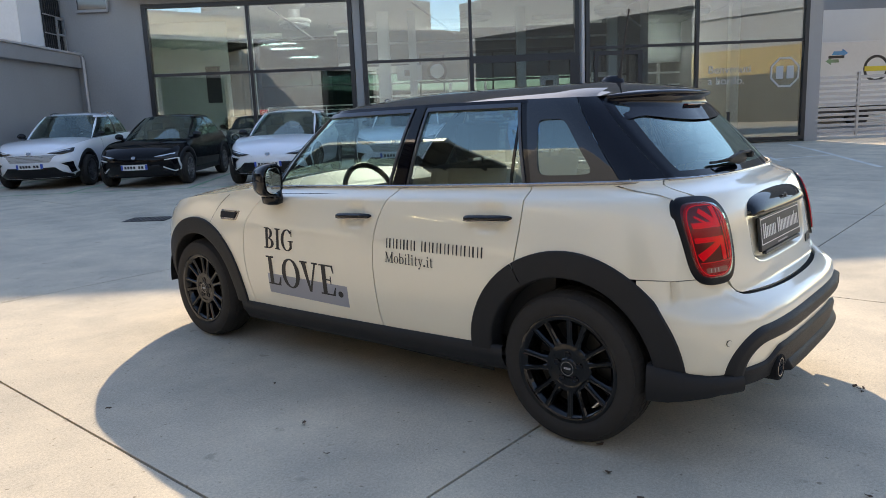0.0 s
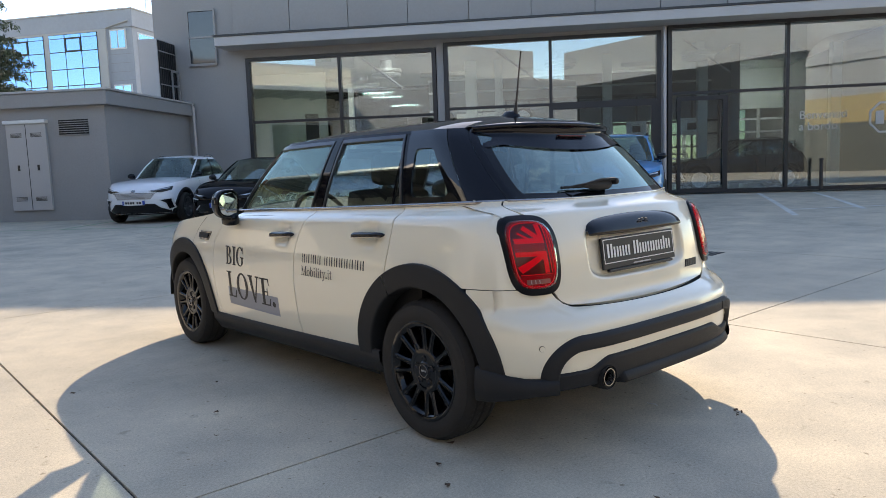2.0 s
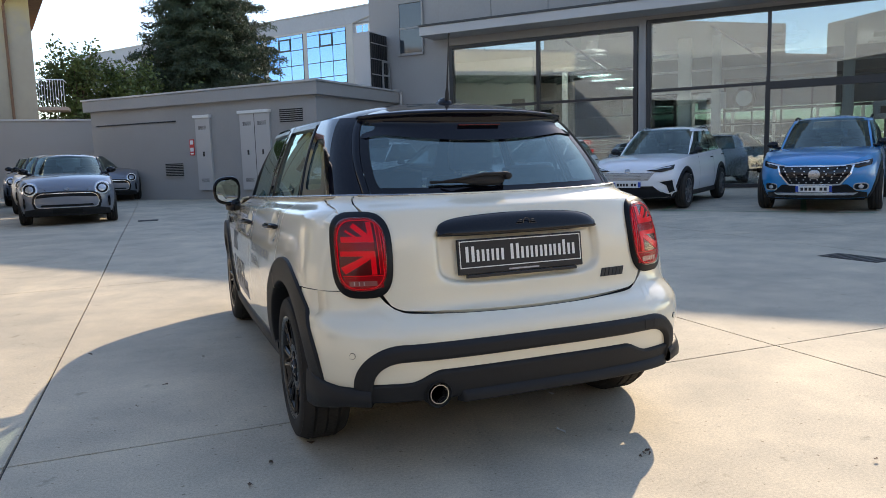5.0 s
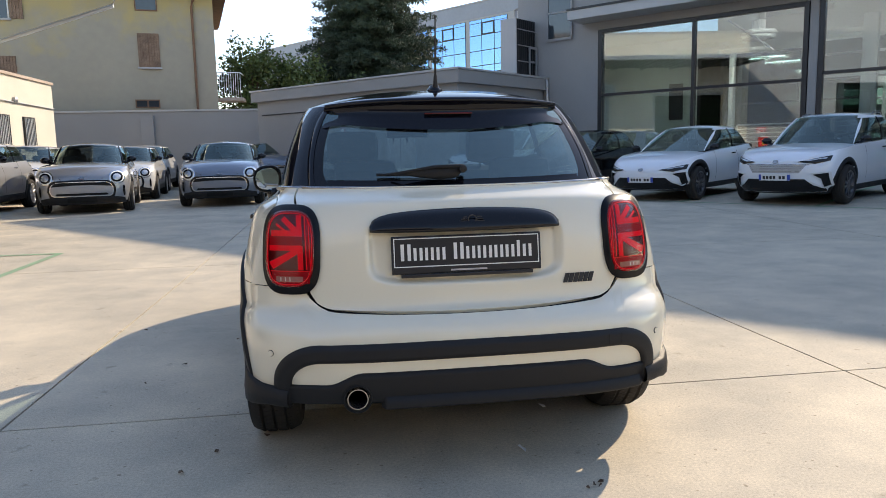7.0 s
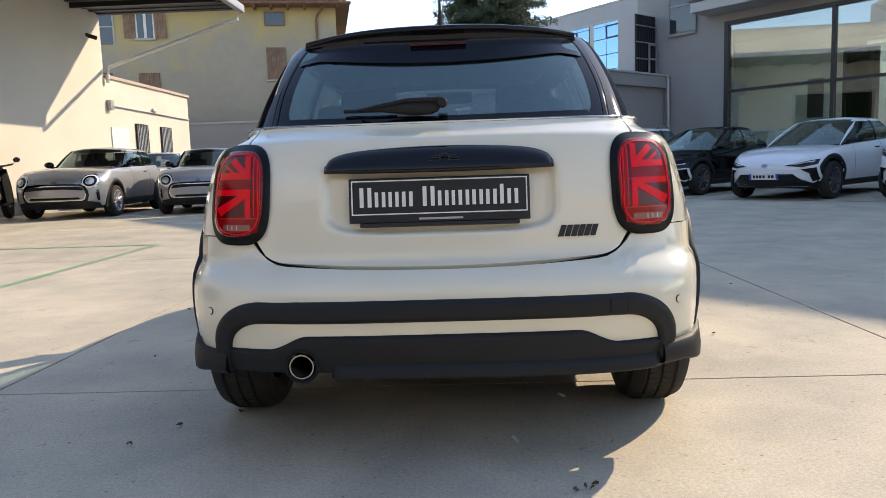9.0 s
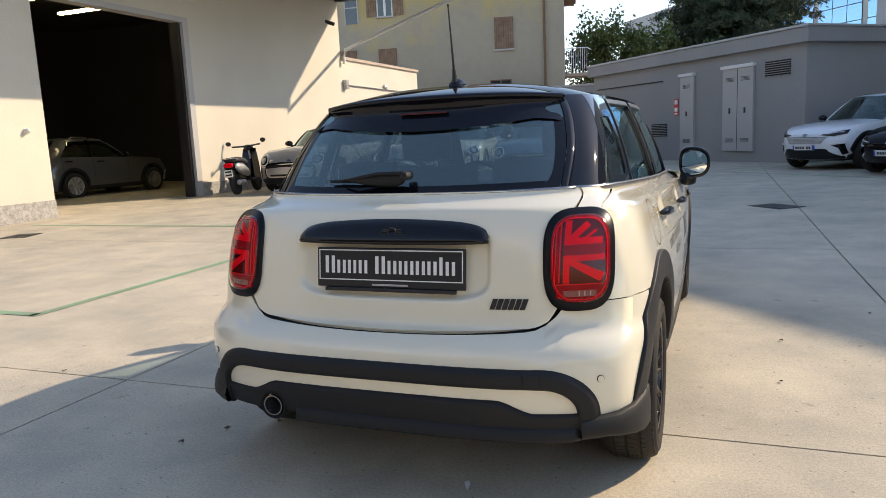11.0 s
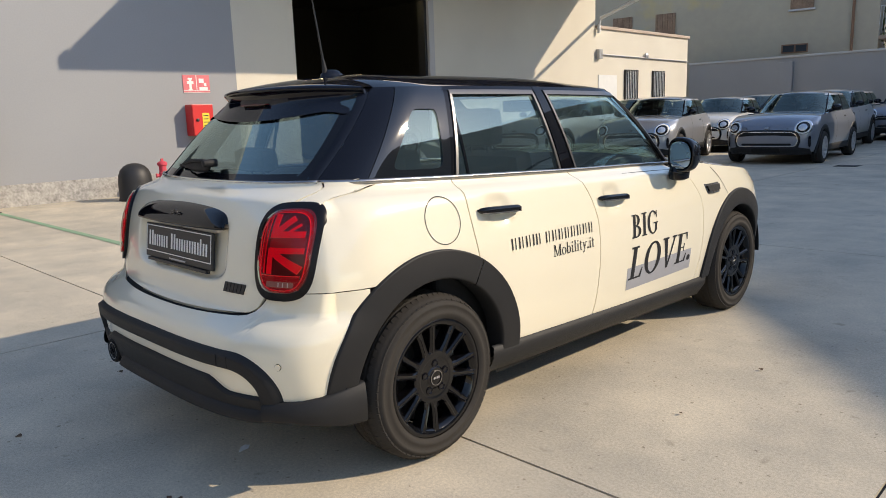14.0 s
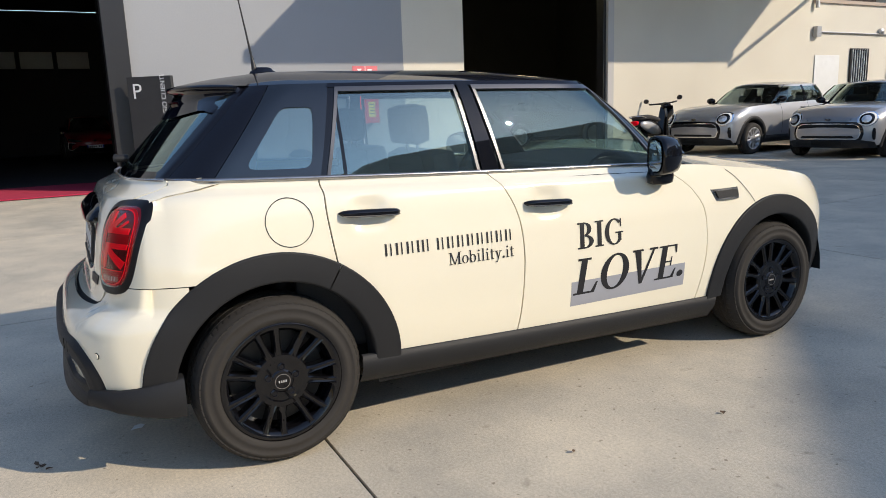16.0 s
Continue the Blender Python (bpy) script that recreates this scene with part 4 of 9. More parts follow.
def lerp_table(table):
    xs, ys = [a for a, b in table], [b for a, b in table]
    # smooth (monotone cubic) look-up
    n = len(xs)
    d = [(ys[i + 1] - ys[i]) / (xs[i + 1] - xs[i]) for i in range(n - 1)]
    mm = [d[0]] + [0 if d[i - 1] * d[i] <= 0 else 2 * d[i - 1] * d[i] / (d[i - 1] + d[i]) for i in range(1, n - 1)] + [d[-1]]

    def f(x):
        if x <= xs[0]:
            return ys[0]
        if x >= xs[-1]:
            return ys[-1]
        i = 0
        while x > xs[i + 1]:
            i += 1
        h = xs[i + 1] - xs[i]
        t = (x - xs[i]) / h
        return (2 * t ** 3 - 3 * t * t + 1) * ys[i] + (t ** 3 - 2 * t * t + t) * h * mm[i] + (-2 * t ** 3 + 3 * t * t) * ys[i + 1] + (t ** 3 - t * t) * h * mm[i + 1]
    return f


class Shape:
    """A car body as stacked plan outlines. y runs forward from the rear axle."""

    def __init__(self, W, yr, yf, belt, Lr=0.46, pr=3.0, Lf=0.8, pf=2.5, barrel=(1.0, 0.03)):
        self.W, self.yr, self.yf, self.belt = lerp_table(W), lerp_table(yr), lerp_table(yf), lerp_table(belt)
        self.Lr, self.pr, self.Lf, self.pf, self.barrel = Lr, pr, Lf, pf, barrel

    def half(self, y, z):
        return self.W(z) * (1 - self.barrel[1] * ((y - self.barrel[0]) / 2.2) ** 2)

    def X(self, y, z):
        """Half width at y and height z."""
        w = self.half(y, z)
        a, b = self.yr(z), self.yf(z)
        if y < a + self.Lr:
            k = min(1.0, (a + self.Lr - y) / self.Lr)
            return w * max(0.0, 1 - k ** self.pr) ** (1 / self.pr)
        if y > b - self.Lf:
            k = min(1.0, (y - b + self.Lf) / self.Lf)
            return w * max(0.0, 1 - k ** self.pf) ** (1 / self.pf)
        return w

    def Y(self, x, z, front=False):
        """Where the rear (or front) face stands at a distance x from the middle."""
        a, b = self.yr(z), self.yf(z)
        w = self.half(b - self.Lf if front else a + self.Lr, z)
        k = min(1.0, abs(x) / w)
        if front:
            return b - self.Lf + self.Lf * (1 - k ** self.pf) ** (1 / self.pf)
        return a + self.Lr - self.Lr * (1 - k ** self.pr) ** (1 / self.pr)


def grid_faces(bm, P, keep=None):
    V = [[bm.verts.new(p) for p in row] for row in P]
    for r in range(len(P) - 1):
        for c in range(len(P[0]) - 1):
            q = (V[r][c], V[r][c + 1], V[r + 1][c + 1], V[r + 1][c])
            if keep and not keep(sum((v.co for v in q), Vector()) / 4):
                continue
            try:
                bm.faces.new(q)
            except ValueError:
                pass
    return V


def skin(name, P, material, parent, label="", keep=None, lip=0.012, offset=0.0):
    """A panel from a grid of points, with its edges turned inwards."""
    bm = bmesh.new()
    grid_faces(bm, P, keep)
    bmesh.ops.remove_doubles(bm, verts=bm.verts, dist=0.0004)
    loose = [v for v in bm.verts if not v.link_faces]
    bmesh.ops.delete(bm, geom=loose, context='VERTS')
    bm.normal_update()
    c = Vector((0, 1.2, 0.7))
    # all panels look away from the car's middle
    s = sum(1 if f.normal.dot(f.calc_center_median() - c) > 0 else -1 for f in bm.faces)
    if s < 0:
        bmesh.ops.reverse_faces(bm, faces=bm.faces)
        bm.normal_update()
    nrm = {v: v.normal.copy() for v in bm.verts}
    if offset:
        for v in bm.verts:
            v.co += nrm[v] * offset
    if lip:
        edge = [e for e in bm.edges if e.is_boundary]
        base = {}
        for e in edge:
            for v in e.verts:
                if v not in base:
                    base[v] = bm.verts.new(v.co - nrm[v] * lip)
        for e in edge:
            a, b = e.verts
            f = e.link_faces[0]
            # keep the winding of the neighbour
            for l in f.loops:
                if l.edge == e:
                    a, b = l.vert, l.link_loop_next.vert
            nf = bm.faces.new((b, a, base[a], base[b]))
            nf.smooth = False
            for l in nf.loops:
                pass
            e.smooth = False
    me = bpy.data.meshes.new(name)
    for f in bm.faces:
        f.smooth = True
    bm.to_mesh(me)
    bm.free()
    me.materials.append(material)
    ob = new(name, me)
    ob.parent = parent
    if label:
        ob["label"] = label
    return ob


def steps(a, b, n):
    return [a + (b - a) * k / n for k in range(n + 1)]


def wheel(parent, x, y, r, rim_r, width, material, spokes, side, tyre_m, res=48, cap=True):
    """A wheel whose outer face looks to side (+1 or -1)."""
    w = new("wheel")
    w.parent = parent
    w.location = (x, y, r)
    h = width / 2
    s = side
    bm = bmesh.new()
    lathe(bm, [(rim_r - 0.012, -h * 0.8), (rim_r + 0.012, -h), (r - 0.03, -h), (r - 0.012, -h * 0.86), (r - 0.003, -h * 0.6), (r, -h * 0.52), (r - 0.008, -h * 0.50), (r - 0.008, -h * 0.42), (r, -h * 0.40), (r, -h * 0.06), (r - 0.008, -h * 0.04), (r - 0.008, h * 0.04), (r, h * 0.06), (r, h * 0.40), (r - 0.008, h * 0.42), (r - 0.008, h * 0.50), (r, h * 0.52), (r - 0.003, h * 0.6), (r - 0.012, h * 0.86), (r - 0.03, h), (r - 0.034, h * 1.035), (r - 0.040, h * 1.035), (r - 0.043, h * 1.01), (rim_r + 0.034, h * 1.03), (rim_r + 0.030, h * 1.055), (rim_r + 0.022, h * 1.055), (rim_r + 0.012, h), (rim_r - 0.012, h * 0.8)], res, axis="x", caps=False)
    ty = part("tyre", bm, tyre_m, w, smooth=True)
    # tread blocks
    if res > 40:
        bm = bmesh.new()
        for k in range(72):
            m = Matrix.Rotation(math.tau * k / 72, 4, 'X')
            for a, b, sk in ((-h * 0.95, -h * 0.55, 0.006), (-h * 0.40, -h * 0.06, 0.004), (h * 0.06, h * 0.40, -0.004), (h * 0.55, h * 0.95, -0.006)):
                q = [m @ Vector(p) for p in ((a, -0.0098 - sk, r - 0.004), (b, -0.0098 + sk, r - 0.004), (b, 0.0098 + sk, r - 0.004), (a, 0.0098 - sk, r - 0.004))]
                drop = 0.019 if abs(a) > h * 0.5 and abs(b) > h * 0.5 else 0.0
                t = [p + (m @ Vector((0, 0, 0.0050))) for p in q]
                if drop:
                    o = 0 if abs(a) > abs(b) else 1
                    for i in ((0, 3) if o == 0 else (1, 2)):
                        t[i] -= m @ Vector((0, 0, drop))
                        q[i] -= m @ Vector((0, 0, drop))
                A = [bm.verts.new(p) for p in q]
                B = [bm.verts.new(p) for p in t]
                bm.faces.new(B)
                for i in range(4):
                    bm.faces.new((A[i], A[(i + 1) % 4], B[(i + 1) % 4], B[i]))
        part("tread", bm, tyre_m, ty)
    # rim barrel and lip
    bm = bmesh.new()
    o = s * h
    lathe(bm, [(rim_r - 0.02, -o * 0.8), (rim_r - 0.03, o * 0.2), (rim_r - 0.022, o * 0.85), (rim_r - 0.008, o * 0.92), (rim_r + 0.006, o * 0.98), (rim_r + 0.006, o * 0.9), (rim_r - 0.001, o * 0.7), (rim_r - 0.001, -o * 0.8)], res, axis="x", caps=False)
    rim = part("rim", bm, material, w, smooth=True)
    bm = bmesh.new()
    lathe(bm, [(0.01, o * 0.1), (rim_r - 0.04, o * 0.1), (rim_r - 0.04, -o * 0.1), (0.01, -o * 0.1)], 32, axis="x")
    part("brake_disc", bm, M["disc"] if material is M["rim"] else M["metal"], w)
    # spokes, broad at their foot where they run into the web
    for k in range(spokes):
        a1 = math.tau * (k + 0.5) / spokes + (0.05 if k % 2 else -0.05) * (1 if cap else 0)
        many = spokes > 10
        r0, r1 = (0.084, rim_r - 0.006) if many else (0.055, rim_r - 0.012)
        bm = bmesh.new()
        rows = []
        for q, hw in ((0, 0.0215), (0.14, 0.0160), (0.3, 0.0124), (0.65, 0.0122), (0.9, 0.014), (1.0, 0.021)) if many else ((0, 0.022), (0.3, 0.024), (0.6, 0.027), (1.0, 0.03)):
            rad = r0 + (r1 - r0) * q
            top = o * (0.80 + 0.13 * q) if many else o * (0.80 + 0.12 * q)
            c = Vector((0, rad * math.cos(a1), rad * math.sin(a1)))
            tan = Vector((0, -math.sin(a1), math.cos(a1)))
            rows.append([bm.verts.new(c + tan * hw * e + Vector((top - s * d, 0, 0))) for e, d in ((-1, 0.05), (-1, 0.008), (-0.55, 0.001), (-0.2, 0.003), (0.2, 0.003), (0.55, 0.001), (1, 0.008), (1, 0.05))])
        for A, B in zip(rows, rows[1:]):
            for i in range(7):
                bm.faces.new((A[i], A[i + 1], B[i + 1], B[i]))
        bm.faces.new(rows[0])
        bm.faces.new(rows[-1])
        part("spoke", bm, material, rim)
    bm = bmesh.new()
    if spokes > 10:
        lathe(bm, [(0.098, o * 0.3), (0.099, o * 0.74), (0.095, o * 0.79), (0.078, o * 0.800), (0.072, o * 0.785), (0.042, o * 0.785), (0.036, o * 0.83), (0.005, o * 0.85)], 48, axis="x")
    else:
        lathe(bm, [(0.070, o * 0.3), (0.073, o * 0.74), (0.068, o * 0.82), (0.040, o * 0.83), (0.034, o * 0.85), (0.005, o * 0.86)], 32, axis="x")
    part("hub", bm, material, rim, smooth=False)
    if cap:
        bm = bmesh.new()
        lathe(bm, [(0.028, o * 0.83), (0.028, o * 0.872), (0.0255, o * 0.872), (0.0255, o * 0.86)], 32, axis="x", caps=False)
        part("cap_ring", bm, M["satin"], rim)
        bm = bmesh.new()
        for d in (-0.012, -0.004, 0.004, 0.012):
            box(bm, o * 0.85, d - 0.002, -0.004, o * 0.868, d + 0.002, 0.004)
        part("cap_mark", bm, M["fascia"], rim)
        for k in range(5):
            a = math.tau * k / 5 + 0.3
            bm = bmesh.new()
            lathe(bm, [(0.0145, o * 0.7), (0.0145, o * 0.815), (0.011, o * 0.83), (0.0085, o * 0.80)], 12, axis="x", m=Matrix.Translation((0, 0.052 * math.cos(a), 0.052 * math.sin(a))))
            part("wheel_bolt", bm, M["gloss_black"], rim)
    return w


def arch_ring(S, cy, cz, r0, r1, a0, a1, n=36, proud=0.012):
    """Points of a wheel-arch cladding that hugs the body side (for +x)."""
    P = []
    for i in range(n + 1):
        a = a0 + (a1 - a0) * i / n
        row = []
        for k, (f, d) in enumerate(((1.0, -0.002), (0.995, proud * 0.8), (0.975, proud), (0.94, proud), (0.5, proud), (0.10, proud), (0.04, proud - 0.001), (0.01, proud - 0.006), (0.0, -0.004), (0.0, -0.02), (0.0, -0.07))):
            r = r0 + (r1 - r0) * f
            y, z = cy + r * math.cos(a), cz + r * math.sin(a)
            zz = max(z, 0.2)
            row.append((S.X(y, zz) + d, y, z))
        P.append(row)
    return P


def mirror_x(P):
    return [[(-x, y, z) for x, y, z in row] for row in P]


def both(name, P, material, parent, label="", **kw):
    a = skin(name, P, material, parent, label, **kw)
    b = skin(name, mirror_x(P), material, parent, label, **kw)
    return a, b


# ---- the cream hatchback ----
H = Shape(
    W=[(0.15, 0.76), (0.22, 0.80), (0.33, 0.828), (0.45, 0.845), (0.60, 0.852), (0.72, 0.847), (0.82, 0.828), (0.88, 0.813), (0.93, 0.796), (0.955, 0.777), (0.98, 0.738), (1.0, 0.705), (1.04, 0.650)],
    yr=[(0.18, -0.585), (0.26, -0.635), (0.36, -0.66), (0.48, -0.668), (0.545, -0.655), (0.585, -0.61), (0.61, -0.565), (0.70, -0.548), (0.80, -0.533), (0.88, -0.515), (0.95, -0.486), (1.0, -0.452), (1.04, -0.415)],
    yf=[(0.18, 3.18), (0.30, 3.27), (0.45, 3.30), (0.60, 3.295), (0.75, 3.24), (0.85, 3.14), (0.95, 3.0), (1.04, 2.9)],
    belt=[(-0.70, 1.025), (-0.30, 1.018), (0.20, 1.0), (0.97, 0.972), (1.67, 0.950), (2.05, 0.930), (2.3, 0.900), (2.6, 0.868), (2.85, 0.825), (3.05, 0.755), (3.18, 0.67), (3.30, 0.52)], Lr=0.43, pr=3.4, Lf=0.62, pf=2.6, barrel=(1.4, 0.075))
RA, FA, RAD = 0.0, 2.567, 0.312
hero = thing("hatchback_car", "cream five-door hatchback with black roof and dark arches", "car")

# greenhouse: width by height, rear and front ends
GW = lerp_table([(0, 0.730), (0.35, 0.695), (0.7, 0.648), (0.92, 0.611), (1, 0.592)])
GR = lerp_table([(0, -0.395), (0.5, -0.25), (0.9, -0.115), (1, -0.07)])
GF = lerp_table([(0, 2.10), (0.5, 1.895), (0.9, 1.70), (1, 1.645)])
GLr, GPr, GLf, GPf = 0.30, 2.6, 0.32, 3.0


def gz(y, h):
    """Height of the greenhouse wall: from the belt line to the roof edge."""
    b = H.belt(max(-0.45, min(2.0, y)))
    t = 1.330 + 0.012 * (1 - ((y - 0.6) / 1.0) ** 2) * 0.8
    return b + (t - b) * h


def taper(y):
    return 1 - (0.096 if y < 1.1 else 0.04) * ((y - 1.1) / 1.2) ** 2


def GX(y, h):
    w = GW(h) * taper(y)
    a, b = GR(h), GF(h)
    if y < a + GLr:
        k = min(1.0, (a + GLr - y) / GLr)
        return w * max(0, 1 - k ** GPr) ** (1 / GPr)
    if y > b - GLf:
        k = min(1.0, (y - b + GLf) / GLf)
        return w * max(0, 1 - k ** GPf) ** (1 / GPf)
    return w


def GYr(x, h):
    w = GW(h) * taper(GR(h) + GLr)
    k = min(1.0, abs(x) / w)
    return GR(h) + GLr - GLr * (1 - k ** GPr) ** (1 / GPr)


def GYf(x, h):
    w = GW(h) * taper(GF(h) - GLf)
    k = min(1.0, abs(x) / w)
    return GF(h) - GLf + GLf * (1 - k ** GPf) ** (1 / GPf)


def blend(z, top):
    k = min(1.0, max(0.0, (z - top + 0.055) / 0.055))
    return k * k * (3 - 2 * k)


def BX(y, z):
    """Body side that rolls in to the belt-line strip."""
    k = blend(z, H.belt(y)) if y < 2.0 else 0.0
    return H.X(y, z) * (1 - k) + (GX(y, 0) + 0.012) * k


def BY(x, z):
    k = blend(z, 1.019)
    return H.Y(x, z) * (1 - k) + (GYr(abs(x), 0) - 0.012) * k


gapR = lerp_table([(0.30, 0.30), (0.50, 0.262), (0.63, 0.238), (0.78, 0.216), (0.90, 0.208), (1.01, 0.219)])
gapB = lerp_table([(0.28, 0.975), (0.40, 0.995), (0.64, 1.009), (0.78, 1.000), (0.85, 0.985), (0.93, 0.950), (1.01, 0.895)])
gapF = lerp_table([(0.28, 2.005), (0.38, 2.025), (0.56, 2.048), (0.70, 2.042), (0.78, 2.025), (0.88, 1.96), (0.94, 1.88), (1.01, 1.76)])


def side_grid(S, y0, y1, z0, z1, rows=22, cols=18, gap=0.003):
    """Body side between two seams, from z0 up to the belt line."""
    P = []
    for zn in steps(z0, z1, rows):
        a, b = y0(zn) + gap, y1(zn) - gap
        row = []
        for y in steps(a, b, cols):
            k = (zn - z0) / (z1 - z0)
            top = S.belt(y) if z1 > 0.99 else z1
            z = z0 + (top - z0) * k
            dish = sum(0.016 * math.exp(-(((y - hy) / 0.058) ** 4 + ((z - hz + 0.002) / 0.052) ** 4)) for hy, hz in ((0.367, 0.870), (1.143, 0.838)))
            row.append((BX(y, z) - dish, y, z))
        P.append(row)
    return P


def clear_of_pipe(c):
    """Keeps the opening of the exhaust free at the tail."""
    return c.y > -0.3 or math.hypot(c.x + 0.405, c.z - 0.322) > 0.043


def clear_of_arch(c):
    return (math.hypot(c.y - RA, c.z - RAD) > 0.405 and math.hypot(c.y - FA + 0.03, c.z - RAD) > 0.405)


door_f = both("front_door", side_grid(H, gapB, gapF, 0.285, 1.0, 64, 72), M["cream_paint"], hero, "cream front door", keep=clear_of_arch)
door_r = both("rear_door", side_grid(H, gapR, gapB, 0.285, 1.0, 64, 56), M["cream_paint"], hero, "cream rear door", keep=clear_of_arch)


def fender_grid():
    P = []
    for k in steps(0, 1, 24):
        row = []
        for u in steps(0, 1, 40):
            zn = 0.285 + (1.0 - 0.285) * k
            ya = gapF(zn) + 0.0022
            y = ya + (3.292 - ya) * (1 - (1 - u) ** 1.6)
            z = 0.2 + (H.belt(y) - 0.2) * k if y > 2.3 else 0.285 + (H.belt(y) - 0.285) * k
            row.append((H.X(y, z), y, z))
        P.append(row)
    return P


both("front_wing", fender_grid(), M["cream_paint"], hero, "cream front wing", keep=clear_of_arch)
# bonnet
P = []
for u in steps(0, 1, 30):
    y = 2.02 + (3.288 - 2.02) * (1 - (1 - u) ** 1.5)
    zb = H.belt(y)
    xe = H.X(y, zb) - 0.004
    P.append([(xe * q, y, zb + 0.055 * (1 - abs(q) ** 2.4) * min(1, (3.30 - y) / 0.3)) for q in steps(-1, 1, 24)])
skin("bonnet", P, M["cream_paint"], hero, "cream bonnet")
# cowl between bonnet and windscreen
skin("cowl", [[(x, 2.03, 0.935 + 0.05 * (1 - (x / 0.72) ** 2)) for x in steps(-0.72, 0.72, 12)], [(x, 1.75, 0.93) for x in steps(-0.72, 0.72, 12)]], M["cladding"], hero)

# rear quarter: from the rear door round the corner to the tailgate seam
xt = lerp_table([(0.55, 0.50), (0.60, 0.56), (0.66, 0.575), (0.80, 0.575), (0.90, 0.58), (0.97, 0.600), (1.02, 0.581), (1.04, 0.575)])
SEAM = 0.688


def wrap_row(z, y0, ysplit, x1, n1=12, n2=14):
    """Along the side from y0 back to ysplit, then across the rear face to x1."""
    r = [(H.X(y, z), y, z) for y in steps(y0, ysplit, n1)]
    xs = H.X(ysplit, z)
    return r + [(x, H.Y(x, z), z) for x in steps(xs, x1, n2)][1:]


P = []
for k in steps(0, 1, 22):
    zn = SEAM + 0.003 + (1.0 - SEAM - 0.003) * k
    row = wrap_row(zn, gapR(zn) - 0.0025, -0.36 + 0.13 * blend(zn, 1.0), xt(zn) + 0.003)
    out = []
    for x, y, z in row:
        zt = SEAM + (H.belt(y) - SEAM) * k
        out.append((x, y, zt))
    # follow the body at the true height
    out = [(BX(y, z), y, z) if i <= 12 else (x, BY(x, z), z) for i, (x, y, z) in enumerate(out)]
    P.append(out)
both("rear_quarter", P, M["cream_paint"], hero, "cream rear quarter panel", keep=clear_of_arch)


def gate_low(x):
    """Lower edge of the tailgate."""
    return 0.590 + 0.020 * (abs(x) / 0.57) ** 2 + 0.060 * max(0, (abs(x) - 0.47) / 0.105) ** 2


P = []
for k in steps(0, 1, 72):
    row = []
    for q in steps(-1, 1, 140):
        zn = 0.60 + 0.405 * k
        x = q * (xt(zn) - 0.003) * (1 - 0.05 * max(0, (0.12 - k) / 0.12) ** 2)
        top = 1.020
        z0 = gate_low(x) + 0.004
        z = z0 + (top - z0) * k
        y = BY(x, z)
        # recess round the number plate
        f = ((abs(x) / 0.340) ** 5 + (abs(z - 0.800) / 0.112) ** 5) ** 0.2
        y += 0.024 / (1 + math.exp(min(60, (f - 1) / 0.013)))
        row.append((x, y, z))
    P.append(row)
gate = skin("tailgate", P, M["cream_paint"], hero, "cream tailgate with plate recess")

# rear bumper, one piece from arch to arch
P = []
for k in steps(0, 1, 20):
    half_row = []
    for i, (x, y, _) in enumerate(wrap_row(0.5, -0.28, -0.40, 0.0, 8, 26)):
        zt = SEAM - 0.003 if y > -0.5 and abs(x) > 0.585 else min(SEAM - 0.003, gate_low(x) - 0.004 + max(0.0, (abs(x) - 0.55) / 0.035) * 0.05)
        z = 0.30 + (zt - 0.30) * k
        if i <= 8:
            half_row.append((H.X(y, z), y, z))
        else:
            half_row.append((x, H.Y(x, z), z))
    P.append([(-x, y, z) for x, y, z in half_row] + [p for p in reversed(half_row)][1:])
bumper = skin("rear_bumper", P, M["cream_paint"], hero, "cream rear bumper", keep=lambda c: clear_of_arch(c) and clear_of_pipe(c))

# inner shell that backs the seams and the wheel wells
def core_grid(inset):
    P = []
    for z in (0.20, 0.3, 0.42, 0.55, 0.58, 0.68, 0.8, 0.9, 0.93):
        row = []
        for y in steps(-0.2, 2.85, 26):
            row.append((max(0.0, H.X(y, z) - inset), y, min(z, H.belt(y) - 0.03)))
        P.append(row)
    return P
both("inner_shell", core_grid(0.02), M["cavity"], hero, keep=clear_of_arch, lip=0)
P = [[(x, H.Y(x, z) + 0.03, z) for x in steps(-0.62, 0.62, 20)] for z in (0.295, 0.35, 0.4, 0.5, 0.58, 0.62, 0.7, 0.8, 0.9, 0.94)]
skin("rear_shell", P, M["cavity"], hero, lip=0, keep=clear_of_pipe)
part("underbody", boxes((-0.60, -0.32, 0.205, 0.60, 2.29, 0.26), bevel=0.02), M["cavity"], hero)
part("rear_axle", boxes((-0.62, -0.06, 0.19, 0.62, 0.07, 0.30), bevel=0.03), M["cavity"], hero)
part("undertray", boxes((-0.60, 2.30, 0.142, 0.60, 3.04, 0.20), bevel=0.015), M["cavity"], hero)
part("floor_pan", boxes((-0.62, 0.42, 0.158, 0.62, 2.08, 0.20), bevel=0.02), M["cavity"], hero)
part("silencer", boxes((-0.30, -0.56, 0.275, 0.45, -0.33, 0.36), bevel=0.03), M["cavity"], hero)
for cy in (RA, FA):
    for s in (1, -1):
        bm = bmesh.new()
        P = [[(s * x, cy + 0.40 * math.cos(a), RAD + 0.40 * math.sin(a)) for x in (0.80, 0.60, 0.50)] for a in steps(-0.02, math.pi + (0.13 if cy == RA else 0.02), 26)]
        grid_faces(bm, P)
        bmesh.ops.contextual_create(bm, geom=[v for v in bm.verts if abs(abs(v.co.x) - 0.5) < 1e-4])
        part("wheel_liner", bm, M["cavity"], hero)

